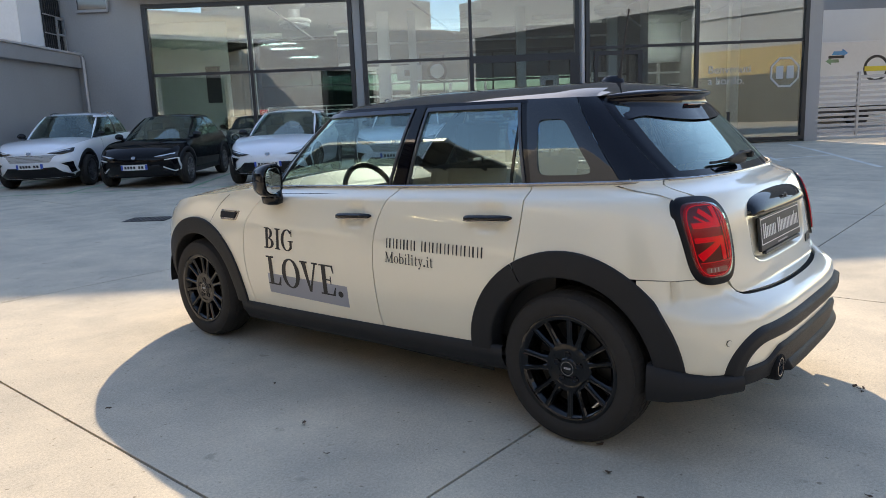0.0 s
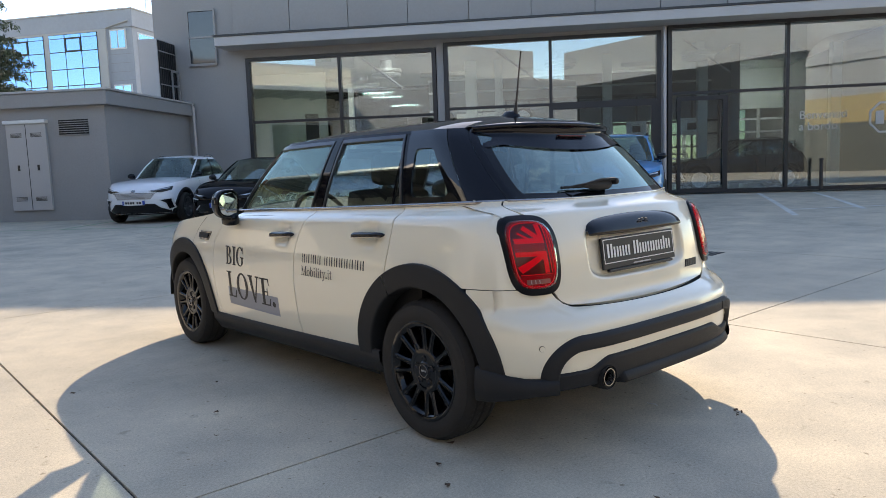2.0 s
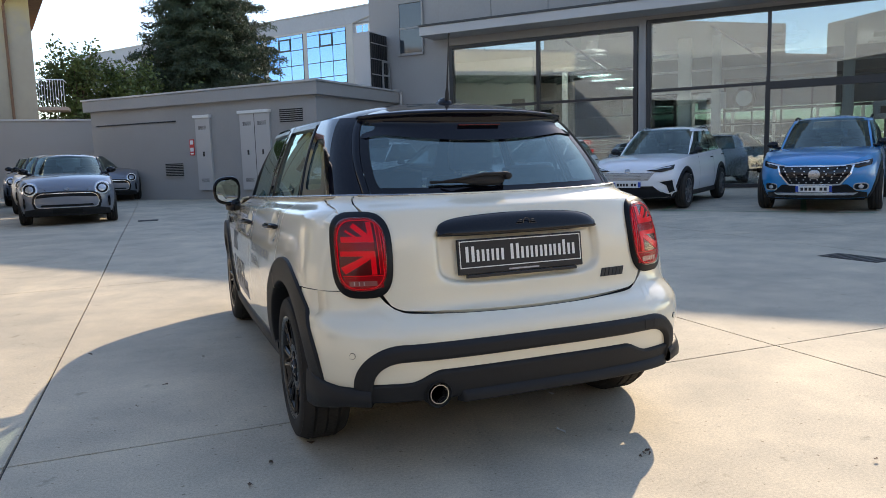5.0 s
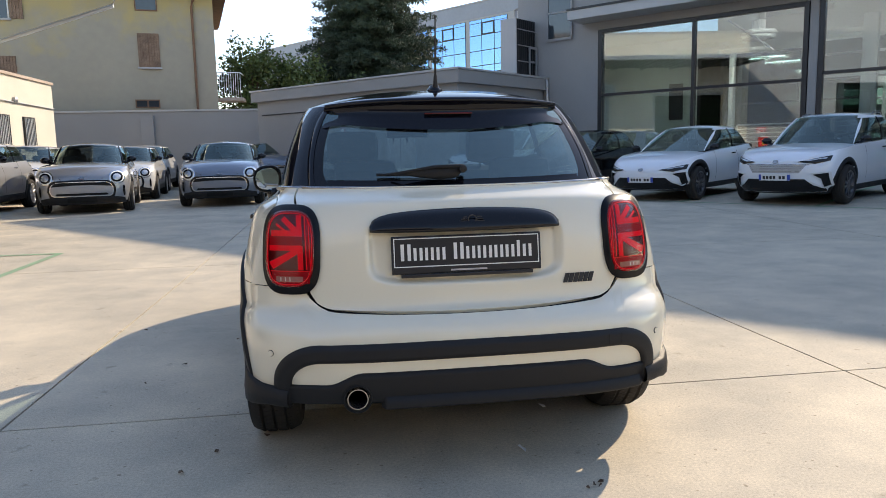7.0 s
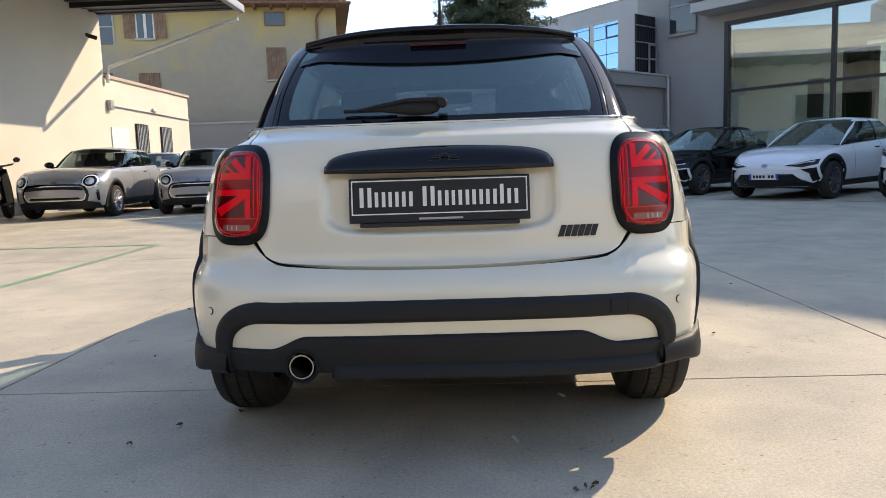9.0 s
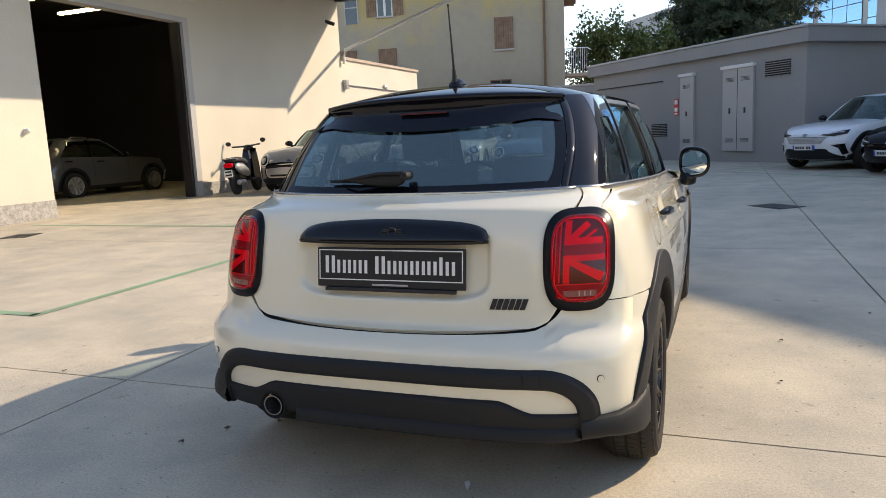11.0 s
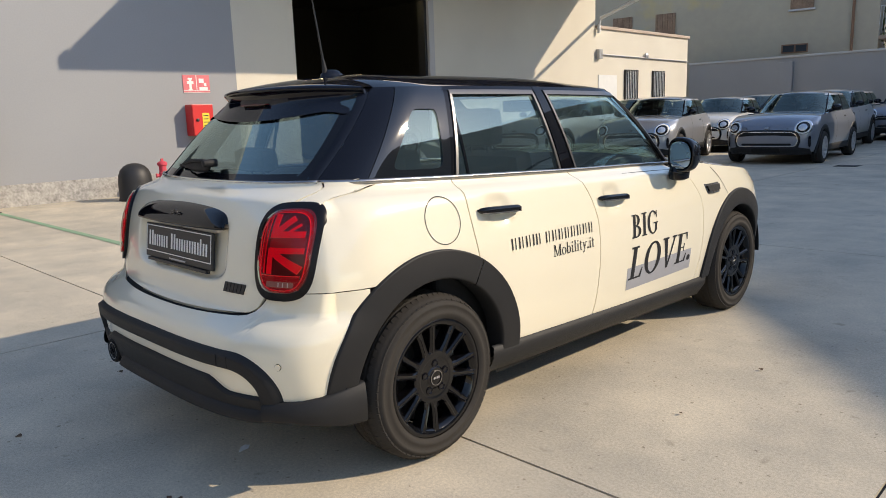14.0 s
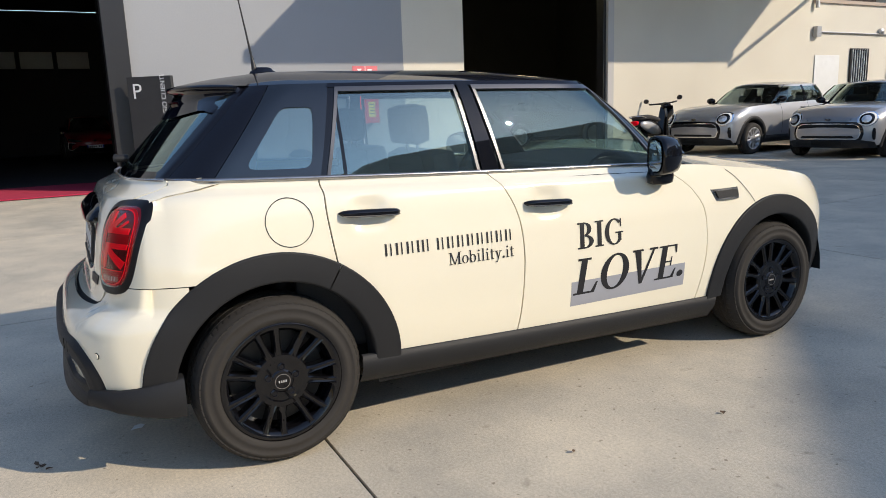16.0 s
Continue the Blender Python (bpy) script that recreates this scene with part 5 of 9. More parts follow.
# arch claddings: the rear one is cut at the door seam
both("arch_cladding", arch_ring(H, RA, 0.312, 0.352, 0.456, -0.05, 1.02, 18), M["cladding"], hero, "dark grey plastic wheel-arch trim", lip=0)
both("arch_cladding", arch_ring(H, RA, 0.312, 0.352, 0.456, 1.03, math.pi - 0.12, 26), M["cladding"], hero, "dark grey plastic wheel-arch trim", lip=0)
both("arch_cladding", arch_ring(H, FA - 0.03, 0.300, 0.352, 0.452, -0.25, math.pi + 0.05, 40), M["cladding"], hero, "dark grey plastic wheel-arch trim", lip=0)
# sills
P = []
for y in steps(0.30, 2.15, 24):
    top = 0.335 - (y - 0.47) * 0.028
    P.append([(H.X(y, max(z, 0.2)) + d, y, z) for z, d in ((top + 0.004, -0.006), (top, 0.010), (top - 0.05, 0.016), (top - 0.085, 0.006), (top - 0.115, -0.012), (top - 0.125, -0.10))])
both("sill", P, M["cladding"], hero, "dark grey plastic sill trim", lip=0)
# rear corner trims behind the wheels
plan = [(0.810, -0.325, 0.247, 0.386), (0.804, -0.40, 0.255, 0.377), (0.784, -0.47, 0.270, 0.366), (0.746, -0.535, 0.284, 0.357), (0.716, -0.560, 0.290, 0.356), (0.684, -0.585, 0.290, 0.354), (0.640, -0.610, 0.290, 0.350)]
P = []
for x, y, z0, z1 in plan:
    n = Vector((0.45 + 0.55 * (y + 0.62) / 0.29, -0.9 * (-0.335 - y) / 0.29 - 0.05)).normalized()
    P.append([(x + n.x * d, y + n.y * d, z) for z, d in ((z1 + 0.002, -0.05), (z1, -0.008), (z1 - 0.006, 0.0), ((z0 + z1) / 2, 0.006), (z0 + 0.01, 0.004), (z0, -0.004), (z0, -0.10))])
both("corner_trim", P, M["cladding"], hero, "dark plastic bumper corner", lip=0.0)


def rear_strip(z0f, z1f, x0, x1, proud, n=60, rows=5):
    """A strip across the rear face between two heights."""
    P = []
    for x in steps(x0, x1, n):
        a, b = z0f(x), z1f(x)
        row = []
        for i, k in enumerate(steps(0, 1, rows)):
            z = a + (b - a) * k
            row.append((x, H.Y(x, max(z, 0.2)) - (proud if 0 < i < rows else 0.0), z))
        P.append(row)
    return P


def ribbon(path, width, proud, n=6):
    """A raised band on the rear face along a path of (x, z)."""
    P = []
    for i, (x, z) in enumerate(path):
        a, b = path[max(0, i - 1)], path[min(len(path) - 1, i + 1)]
        d = Vector((b[0] - a[0], b[1] - a[1])).normalized()
        nx, nz = -d.y, d.x
        row = []
        for k, q in enumerate(steps(-1, 1, n)):
            xx, zz = x + nx * q * width / 2, z + nz * q * width / 2
            row.append((xx, H.Y(xx, max(zz, 0.2)) - (proud if 0 < k < n else 0.0), zz))
        P.append(row)
    return P


# lower rear trim: a dark hoop over a cream band, and a diffuser
leg = [(0.668 - 0.150 * (1 - math.cos(a)) - 0.012 * (1 - a), 0.352 + 0.124 * math.sin(a) ** 0.92) for a in steps(0.0, math.pi / 2, 18)]
leg = [(0.657, 0.285), (0.657, 0.31), (0.6565, 0.335)] + leg[1:]
path = [(-x, z) for x, z in leg] + [(x, 0.476) for x in steps(-0.42, 0.42, 20)] + leg[::-1]
skin("bumper_hoop", ribbon(path, 0.064, 0.020), M["cladding"], hero, "dark plastic bumper hoop", lip=0.012)
def diff_o(x):
    """Upper edge of the diffuser, with an easy fall at both ends."""
    k = min(1.0, max(0.0, (abs(x) - 0.385) / 0.12))
    return 0.408 - 0.040 * k * k * (3 - 2 * k)



skin("diffuser", rear_strip(lambda x: 0.295, diff_o, -0.665, 0.665, 0.014, 150, 12), M["cladding"], hero, "dark plastic rear diffuser", lip=0.02, keep=clear_of_pipe)
P = []
for x in steps(-0.325, 0.665, 120):
    e = min(1.0, max(0.0, (0.665 - x) / 0.05), max(0.0, (x + 0.325) / 0.015))
    P.append([(x, H.Y(x, z) - d * e, z) for z, d in ((0.326, 0.010), (0.322, 0.017), (0.292, 0.042), (0.284, 0.040), (0.279, 0.030), (0.279, -0.03))])
skin("diffuser_lip", P, M["cladding"], hero, "dark plastic lower lip", lip=0.0)
for tx in (0.476, 0.526):
    part("tow_cover_seam", boxes((tx, H.Y(tx, 0.47) - 0.0206, 0.459, tx + 0.0015, H.Y(tx, 0.47) - 0.018, 0.496)), M["cavity"], hero)
# exhaust
bm = bmesh.new()
lathe(bm, [(0.028, -0.10), (0.031, 0.0), (0.032, 0.045), (0.0355, 0.045), (0.036, 0.0), (0.036, -0.22), (0.03, -0.22)], 32, axis="y", m=Matrix.Translation((-0.405, -0.622, 0.322)) @ Matrix.Rotation(math.pi, 4, 'Z'))
part("exhaust", bm, M["satin"], hero, "round steel exhaust tip", smooth=False)
# ring and pocket coloured near black for the shade of the recess
bm = bmesh.new()
lathe(bm, [(0.039, -0.60), (0.041, -0.664), (0.046, -0.668), (0.050, -0.662), (0.052, -0.60)], 32, axis="y", m=Matrix.Translation((-0.405, 0, 0.322)))
part("exhaust_surround", bm, M["cavity"], hero)
part("exhaust_pocket", lathe(bmesh.new(), [(0.047, -0.655), (0.045, -0.55), (0.001, -0.55)], 24, axis="y", m=Matrix.Translation((-0.405, 0, 0.322)), caps=False), M["cavity"], hero)
for s in (1, -1):
    bm = bmesh.new()
    y = H.Y(0.692, 0.474)
    m = Matrix.Translation((s * 0.692, y - 0.001, 0.474)) @ Matrix.Rotation(s * 0.55, 4, 'Z')
    lathe(bm, [(0.0106, -0.0015), (0.0115, -0.0015), (0.0115, 0.004), (0.0106, 0.004)], 20, axis="y", m=m)
    part("parking_sensor", bm, M["cavity"], hero)
    bm = bmesh.new()
    lathe(bm, [(0.001, -0.0045), (0.0102, -0.0035), (0.0102, 0.004)], 20, axis="y", m=m)
    part("parking_sensor", bm, M["cream_paint"], hero)

def line(y0, y1):
    return lambda h: y0 + (y1 - y0) * h


def gpanel(a, b, h0, h1, rows=14, cols=10, dx=0.0):
    P = []
    for h in steps(h0, h1, rows):
        P.append([(GX(y, h) + dx, y, gz(y, h)) for y in steps(a(h), b(h), cols)])
    return P


qr = line(-0.145, 0.105)      # rear edge of the quarter window
qf = line(0.230, 0.320)       # its front edge, at the rear door
rd0, rd1 = line(0.250, 0.345), line(0.882, 0.840)
fd0, fd1 = line(0.985, 0.915), line(1.87, 1.525)
dl = line(-0.285, 0.035)
TOP = 0.915
# glazed parts
def pane_ring():
    """The black quarter panel round its clear pane, from its outer edge to the rounded pane edge."""
    rings = []
    for i in range(97):
        a = math.tau * i / 96
        c, sn = math.cos(a), math.sin(a)
        k = max(abs(c), abs(sn))
        h1 = 0.51 + 0.49 * sn / k
        y1 = (qr(h1) + qf(h1)) / 2 + (qf(h1) - qr(h1) - 0.004) / 2 * c / k
        h0 = 0.425 + 0.325 * math.copysign(abs(sn) ** 0.28, sn)
        lo, hi = -0.035 + 0.25 * (h0 - 0.11), 0.203 + 0.062 * (h0 - 0.11)
        y0 = (lo + hi) / 2 + (hi - lo) / 2 * math.copysign(abs(c) ** 0.28, c)
        rings.append([(GX(y, h), y, gz(y, h)) for y, h in ((y1 + (y0 - y1) * q, h1 + (h0 - h1) * q) for q in steps(0, 1, 6))])
    return rings


both("quarter_window", pane_ring(), M["black_glass"], hero, "black quarter panel with dark glass", lip=0.004)
both("quarter_glass", gpanel(lambda h: qr(h) + 0.03, lambda h: qf(h) - 0.03, 0.06, 0.88, 8, 8, -0.006), M["dark_glass"], hero, "dark tinted quarter glass", lip=0)
both("rear_pillar", gpanel(lambda h: dl(h) , lambda h: qr(h) - 0.0008, 0.0, 1.0, 16, 8), M["black_paint"], hero, "gloss black rear pillar")
both("rear_door_glass", gpanel(lambda h: rd0(h) + 0.012, lambda h: rd1(h) - 0.012, 0.02, TOP, 10, 12, -0.010), M["dark_glass"], hero, "tinted rear door glass", lip=0)
both("front_door_glass", gpanel(lambda h: fd0(h) + 0.012, lambda h: fd1(h) - 0.008, 0.02, TOP, 10, 16, -0.010), M["car_glass"], hero, "clear front door glass", lip=0)
both("b_pillar", gpanel(lambda h: rd1(h) + 0.012, lambda h: fd0(h) - 0.012, 0.0, 1.0, 14, 5, 0.002), M["gloss_black"], hero, "gloss black door pillar")
both("c_post", gpanel(lambda h: qf(h) - 0.002, lambda h: rd0(h) + 0.002, 0.0, 1.0, 14, 3, -0.002), M["gloss_black"], hero)
# a small fixed light post in the rear door
P = []
for h in steps(0.02, TOP, 8):
    y0 = rd0(h) + 0.012
    y1 = y0 + 0.004 + 0.066 * max(0, 1 - h / 0.75)
    P.append([(GX(y, h) - 0.006, y, gz(y, h)) for y in (y1 - 0.011, y1)])
both("fixed_light", P, M["gloss_black"], hero)
# frames round the door glass
def frame_strip(name, a, b, h0, h1, wd, material):
    both(name, gpanel(lambda h: a(h), lambda h: a(h) + wd, h0, h1, 10, 2, 0.004), material, hero)
    both(name, gpanel(lambda h: b(h) - wd, lambda h: b(h), h0, h1, 10, 2, 0.004), material, hero)
    both(name, gpanel(lambda h: a(h), lambda h: b(h), h1 - 0.005, h1 + 0.045, 2, 16, 0.004), material, hero)
frame_strip("window_frame", rd0, rd1, 0.0, TOP, 0.013, M["frame_trim"])
frame_strip("window_frame", fd0, fd1, 0.0, TOP, 0.013, M["frame_trim"])
both("roof_rail", gpanel(line(0.26, 0.29), line(1.75, 1.50), TOP + 0.04, 1.0, 4, 30), M["black_paint"], hero)
# front pillars and windscreen
P, Q = [], []
for h in steps(0.0, 1.0, 14):
    xe = 0.60 - 0.09 * h
    ye = GYf(xe, h)
    a = fd1(h) + 0.001
    ys = steps(a, GF(h) - GLf * 0.30, 6)
    row = [(GX(y, h), y, gz(y, h)) for y in ys]
    x0 = row[-1][0]
    row += [(x, GYf(x, h), gz(ys[-1], h)) for x in steps(x0, min(x0, xe) - 0.0005, 5)][1:]
    P.append(row)
    Q.append([(x, GYf(x, h), gz(1.6, h) + 0.03 * h * (1 - (x / xe) ** 2)) for x in steps(-min(x0, xe) + 0.002, min(x0, xe) - 0.002, 18)])
both("front_pillar", P, M["black_paint"], hero, "gloss black windscreen pillar")
skin("windscreen", Q, M["car_glass"], hero, "clear windscreen", lip=0)
# rear pillars wrap to the glass, then the rear window
P, Q, R2 = [], [], []
for h in steps(0.0, 1.0, 16):
    y0 = dl(h) - 0.001
    x0 = GX(y0, h)
    xg = x0 - 0.022
    z0 = gz(y0, h)
    P.append([(x0, y0, z0)] + [(x, GYr(x, h), z0) for x in steps(x0 - 0.002, xg, 4)][1:])
    Q.append([(x, GYr(x, h) + 0.004, z0 - 0.010 * (1 - h) * (1 - (x / xg) ** 2)) for x in steps(-xg + 0.004, xg - 0.004, 24)])
both("rear_pillar_edge", P, M["black_paint"], hero, "gloss black pillar beside the rear window", lip=0.004)
rear_glass = skin("rear_window", Q, M["rear_glass"], hero, "dark tinted rear window", lip=0)
# black ceramic border of the rear window: foot, sides, and a deep band under the spoiler
def glass_point(x, h, out=0.001):
    return (x, GYr(abs(x), h) + 0.004 - out, gz(dl(h), h) - 0.010 * (1 - h) * (1 - min(1.0, abs(x) / 0.56) ** 2))


def glass_half(h):
    return GX(dl(h), h) - 0.026


skin("window_border", [[glass_point(q * glass_half(h), h) for q in steps(-1, 1, 30)] for h in steps(0.0, 0.10, 3)], M["gloss_black"], hero, lip=0)
for s in (1, -1):
    skin("window_border", [[glass_point(s * (glass_half(h) - d), h) for d in (0, 0.02, 0.034 + 0.03 * max(0, 1 - h / 0.2) ** 2)] for h in steps(0.0, 0.75, 14)], M["gloss_black"], hero, lip=0)
# roof
def roof_rows():
    rows = []
    ys = [GR(1) + (GF(1) - GR(1)) * (0.5 - 0.5 * math.cos(math.pi * k / 40)) for k in range(41)]
    for y in ys:
        xe = GX(y, 1.0)
        row = []
        for q in steps(-1, 1, 28):
            rise_ = 0.070 * (1 - abs(q) ** 2.6)
            fade = min(1.0, max(0.0, (y - GR(1)) / 0.25)) ** 0.6 * min(1.0, max(0.0, (GF(1) - y) / 0.55)) ** 0.7
            row.append((xe * q, y, gz(y, 1.0) + rise_ * (0.25 + 0.75 * fade) * (1 if xe > 0.05 else 0.6)))
        rows.append(row)
    return rows
skin("roof", roof_rows(), M["black_paint"], hero, "gloss black roof", lip=0.01)
# roof-top spoiler: carries the roof on backwards, with a deep face down to the glass
def spoiler_foot(x):
    h = 0.665 + 0.085 * min(1, abs(x) / 0.40) ** 2 - 0.03 * max(0, (abs(x) - 0.40) / 0.083) ** 2
    return (x, GYr(abs(x), h) - 0.004, gz(dl(h), h))


P = []
for q in steps(-1, 1, 60):
    aq = abs(q)
    x = 0.483 * q
    yt, zt = -0.178 + 0.166 * aq ** 2.3, 1.351 - 0.012 * aq ** 3
    ym, zm = 0.13 - 0.085 * aq ** 2, 1.400 - 0.062 * aq ** 2.4
    row = [(x, ym + (yt - ym) * k, zm + (zt - zm) * (0.55 * k + 0.45 * k * k)) for k in (0, 0.25, 0.5, 0.75, 0.93)]
    f = spoiler_foot(x)
    row += [(x, yt + 0.002, zt - 0.002), (x, yt, zt - 0.008), (x, yt + 0.006, zt - 0.016)]
    yi, zi = yt + 0.045 * (1 - 0.6 * aq), zt - 0.024
    row += [(x, yi, zi), (x, yi + (f[1] - yi) * 0.45, zi + (f[2] - zi) * 0.5), f]
    P.append(row)
skin("spoiler", P, M["black_paint"], hero, "gloss black roof spoiler", lip=0)
for s in (1, -1):
    E = P[-1] if s > 0 else P[0]
    rows = []
    ends = [(0.0, E[4]), (0.2, E[6]), (0.45, E[8]), (0.7, E[9]), (1.0, E[10])]
    for k, e in ends:
        h = 1.0 - 0.28 * k
        o = (s * (GX(dl(h), h) - 0.006), dl(h) - 0.002, gz(dl(h), h))
        rows.append([tuple(o[i] + (e[i] - o[i]) * u for i in range(3)) for u in steps(0, 1, 4)])
    skin("spoiler_wing", rows, M["black_paint"], hero, "side fin of the roof spoiler", lip=0.004)
f = spoiler_foot(0)
part("high_brake_lamp", boxes((-0.095, f[1] + 0.028, 1.288, 0.095, f[1] + 0.06, 1.294), bevel=0.002), M["lens_dark"], hero, "slim third brake lamp")
# antenna
bm = bmesh.new()
lathe(bm, [(0.001, 0.032), (0.018, 0.031), (0.026, 0.026), (0.030, 0.018), (0.037, 0.013), (0.039, 0.003), (0.040, -0.02)], 28, m=Matrix.Translation((0, 0.225, 1.404)) @ Matrix.Diagonal((0.9, 1.5, 1, 1)))
an = part("antenna_base", bm, M["black_paint"], hero, smooth=True)
part("antenna_socket", tube(bmesh.new(), [(0, 0.190, 1.42), (0, 0.187, 1.445), (0, 0.183, 1.475)], [0.013, 0.010, 0.0065], 12), M["frame"], an)
part("antenna_rod", tube(bmesh.new(), [(0, 0.184, 1.465), (0, 0.165, 1.59), (0, 0.146, 1.712)], [0.0055, 0.0038, 0.003], 8), M["frame"], an)
part("antenna_tip", tube(bmesh.new(), [(0, 0.1465, 1.710), (0, 0.1445, 1.722)], 0.0045, 8), M["frame"], an)
# bright strip along the belt line
def belt_path(side):
    pts = []
    for y in steps(2.0, -0.284, 50):
        h = 0.0
        pts.append((side * (GX(y, 0.0) + 0.012), y, gz(y, 0) + 0.001))
    return pts
for s in (1, -1):
    part("belt_trim", tube(bmesh.new(), belt_path(s), 0.0085, 8), M["satin"], hero, "bright metal belt-line strip", smooth=True)
part("belt_trim", tube(bmesh.new(), [(x, GYr(abs(x), 0.0) - 0.006, 1.020 - 0.006 * (1 - (x / 0.575) ** 2)) for x in steps(-0.572, 0.572, 40)], 0.007, 8), M["satin"], hero, smooth=True)

# ---- hero car: wheels, lamps, fittings, lettering ----
for x, y, s in ((0.755, RA, 1), (-0.755, RA, -1), (0.755, FA, 1), (-0.755, FA, -1)):
    wheel(hero, x - s * 0.029, y, 0.303, 0.210, 0.193, M["rim"], 14, s, M["tyre"], res=64)


def rear_patch(name, outline, proud, material, parent, rings=5, dome=0.0, label="", lip=0.01, sx=1):
    """A raised shape on the rear face from a closed outline of (x, z)."""
    cx = sum(a for a, b in outline) / len(outline)
    cz = sum(b for a, b in outline) / len(outline)
    bm = bmesh.new()
    V = []
    for k in steps(1, 0.04, rings):
        V.append([bm.verts.new((sx * (cx + (a - cx) * k), H.Y(min(0.80, abs(cx + (a - cx) * k)), cz + (b - cz) * k) - proud - dome * (1 - k * k), cz + (b - cz) * k)) for a, b in outline])
    n = len(outline)
    for A, B in zip(V, V[1:]):
        for i in range(n):
            bm.faces.new((A[i], A[(i + 1) % n], B[(i + 1) % n], B[i]))
    bm.faces.new(V[-1])
    low = [bm.verts.new((v.co.x, v.co.y + proud + lip, v.co.z)) for v in V[0]]
    for i in range(n):
        bm.faces.new((V[0][i], V[0][(i + 1) % n], low[(i + 1) % n], low[i]))
    return part(name, bm, material, parent, label, smooth=True)


def oval(cx, cz, rx, rz, p=3.2, n=44, lean=0.0):
    out = []
    for i in range(n):
        a = math.tau * i / n
        c, s = math.cos(a), math.sin(a)
        x = rx * math.copysign(abs(c) ** (2 / p), c)
        z = rz * math.copysign(abs(s) ** (2 / p), s)
        out.append((cx + x + lean * z, cz + z))
    return out


for s in (1, -1):
    lamp = rear_patch("tail_lamp", oval(0.6135, 0.814, 0.1020, 0.153, 3.3, 64, lean=-0.03), 0.010, M["bezel"], hero, 3, 0.0, "tail lamp with red flag-shaped light bars", sx=s)
    lens = rear_patch("lens", oval(0.6190, 0.8175, 0.0860, 0.131, 3.3, 64, lean=-0.03), 0.0115, M["lens_dark"], lamp, 6, 0.003, sx=s)

    def bar(path, w, m=M["lens_bright"], up=0.0175):
        P = []
        for i, (x, z) in enumerate(path):
            a, b = path[max(0, i - 1)], path[min(len(path) - 1, i + 1)]
            d = Vector((b[0] - a[0], b[1] - a[1])).normalized()
            P.append([(s * (x - d.y * q * w / 2), H.Y(x - d.y * q * w / 2, z + d.x * q * w / 2) - up + 0.0015 * (abs(x - 0.622) / 0.09) ** 2 + 0.0015 * (abs(z - 0.8175) / 0.13) ** 2, z + d.x * q * w / 2) for q in (-1, 0, 1)])
        skin("light_bar", P, m, lens, lip=0.003)

    def stroke(x0, z0, x1, z1, w, m=M["lens_bright"], up=0.0175):
        bar([(x0 + (x1 - x0) * k, z0 + (z1 - z0) * k) for k in steps(0, 1, 8)], w, m, up)

    loop = oval(0.6190, 0.8175, 0.0800, 0.1245, 3.3, 64, lean=-0.03)
    bar(loop + loop[:1], 0.0085, M["lens_red"], 0.0160)
    loop = oval(0.6190, 0.8175, 0.0775, 0.1215, 3.3, 64, lean=-0.03)
    bar(loop + loop[:1], 0.0028, M["lens_bright"], 0.0172)
    stroke(0.574, 0.8455, 0.688, 0.8455, 0.028, M["lens_red"], 0.0150)
    stroke(0.553, 0.745, 0.556, 0.922, 0.014, M["lens_red"], 0.0150)
    stroke(0.5475, 0.740, 0.551, 0.918, 0.003)
    stroke(0.561, 0.748, 0.564, 0.926, 0.003)
    stroke(0.5825, 0.860, 0.5845, 0.932, 0.018)
    stroke(0.5815, 0.746, 0.5820, 0.829, 0.018)
    stroke(0.578, 0.871, 0.682, 0.871, 0.020)
    stroke(0.578, 0.821, 0.689, 0.821, 0.0185)
    stroke(0.640, 0.922, 0.592, 0.876, 0.019)
    stroke(0.664, 0.902, 0.630, 0.876, 0.008)
    stroke(0.585, 0.815, 0.687, 0.764, 0.019)
    stroke(0.600, 0.800, 0.680, 0.752, 0.008)
    stroke(0.552, 0.742, 0.686, 0.742, 0.003)
    stroke(0.552, 0.719, 0.684, 0.719, 0.040, M["lens_red"], 0.0150)
    stroke(0.575, 0.7145, 0.668, 0.7145, 0.018, M["lens_clear"], 0.0165)
    for k in range(7):
        stroke(0.612 + k * 0.008, 0.7075, 0.612 + k * 0.008, 0.7215, 0.003, M["fascia"] if k % 2 else M["lens_clear"], 0.0172)
    cover = rear_patch("lamp_cover", oval(0.6190, 0.8175, 0.0852, 0.1302, 3.3, 64, lean=-0.03), 0.0185, M["lens_cover"], lamp, 7, 0.007, "clear red lamp cover", sx=s)
    cover.visible_shadow = False

# grip over the number plate with a plain winged emblem
P = []
for q in steps(-1, 1, 60):
    x = 0.340 * q
    e = max(0.0, 1 - abs(q) ** 9) ** 0.5
    zb = 0.866 + 0.004 * q * q
    zt = zb + (0.078 - 0.022 * q * q) * (0.35 + 0.65 * e)
    d = 0.034 * (0.45 + 0.55 * e)
    P.append([(x, H.Y(x, z) - o, z) for z, o in ((zt, -0.006), (zt - 0.004, d * 0.30), (zt - 0.022 * e, d * 0.68), (zb + 0.026 * e, d * 0.95), (zb + 0.008, d), (zb + 0.001, d * 0.92), (zb - 0.002, d * 0.7), (zb, -0.02))])
grip = skin("tailgate_grip", P, M["gloss_black"], hero, "gloss black tailgate grip", lip=0)
bm = bmesh.new()
yb = H.Y(0, 0.908) - 0.031
lathe(bm, [(0.016, yb), (0.016, yb - 0.003), (0.012, yb - 0.003), (0.012, yb)], 20, axis="y", m=Matrix.Translation((0.02, 0, 0.905)), caps=False)
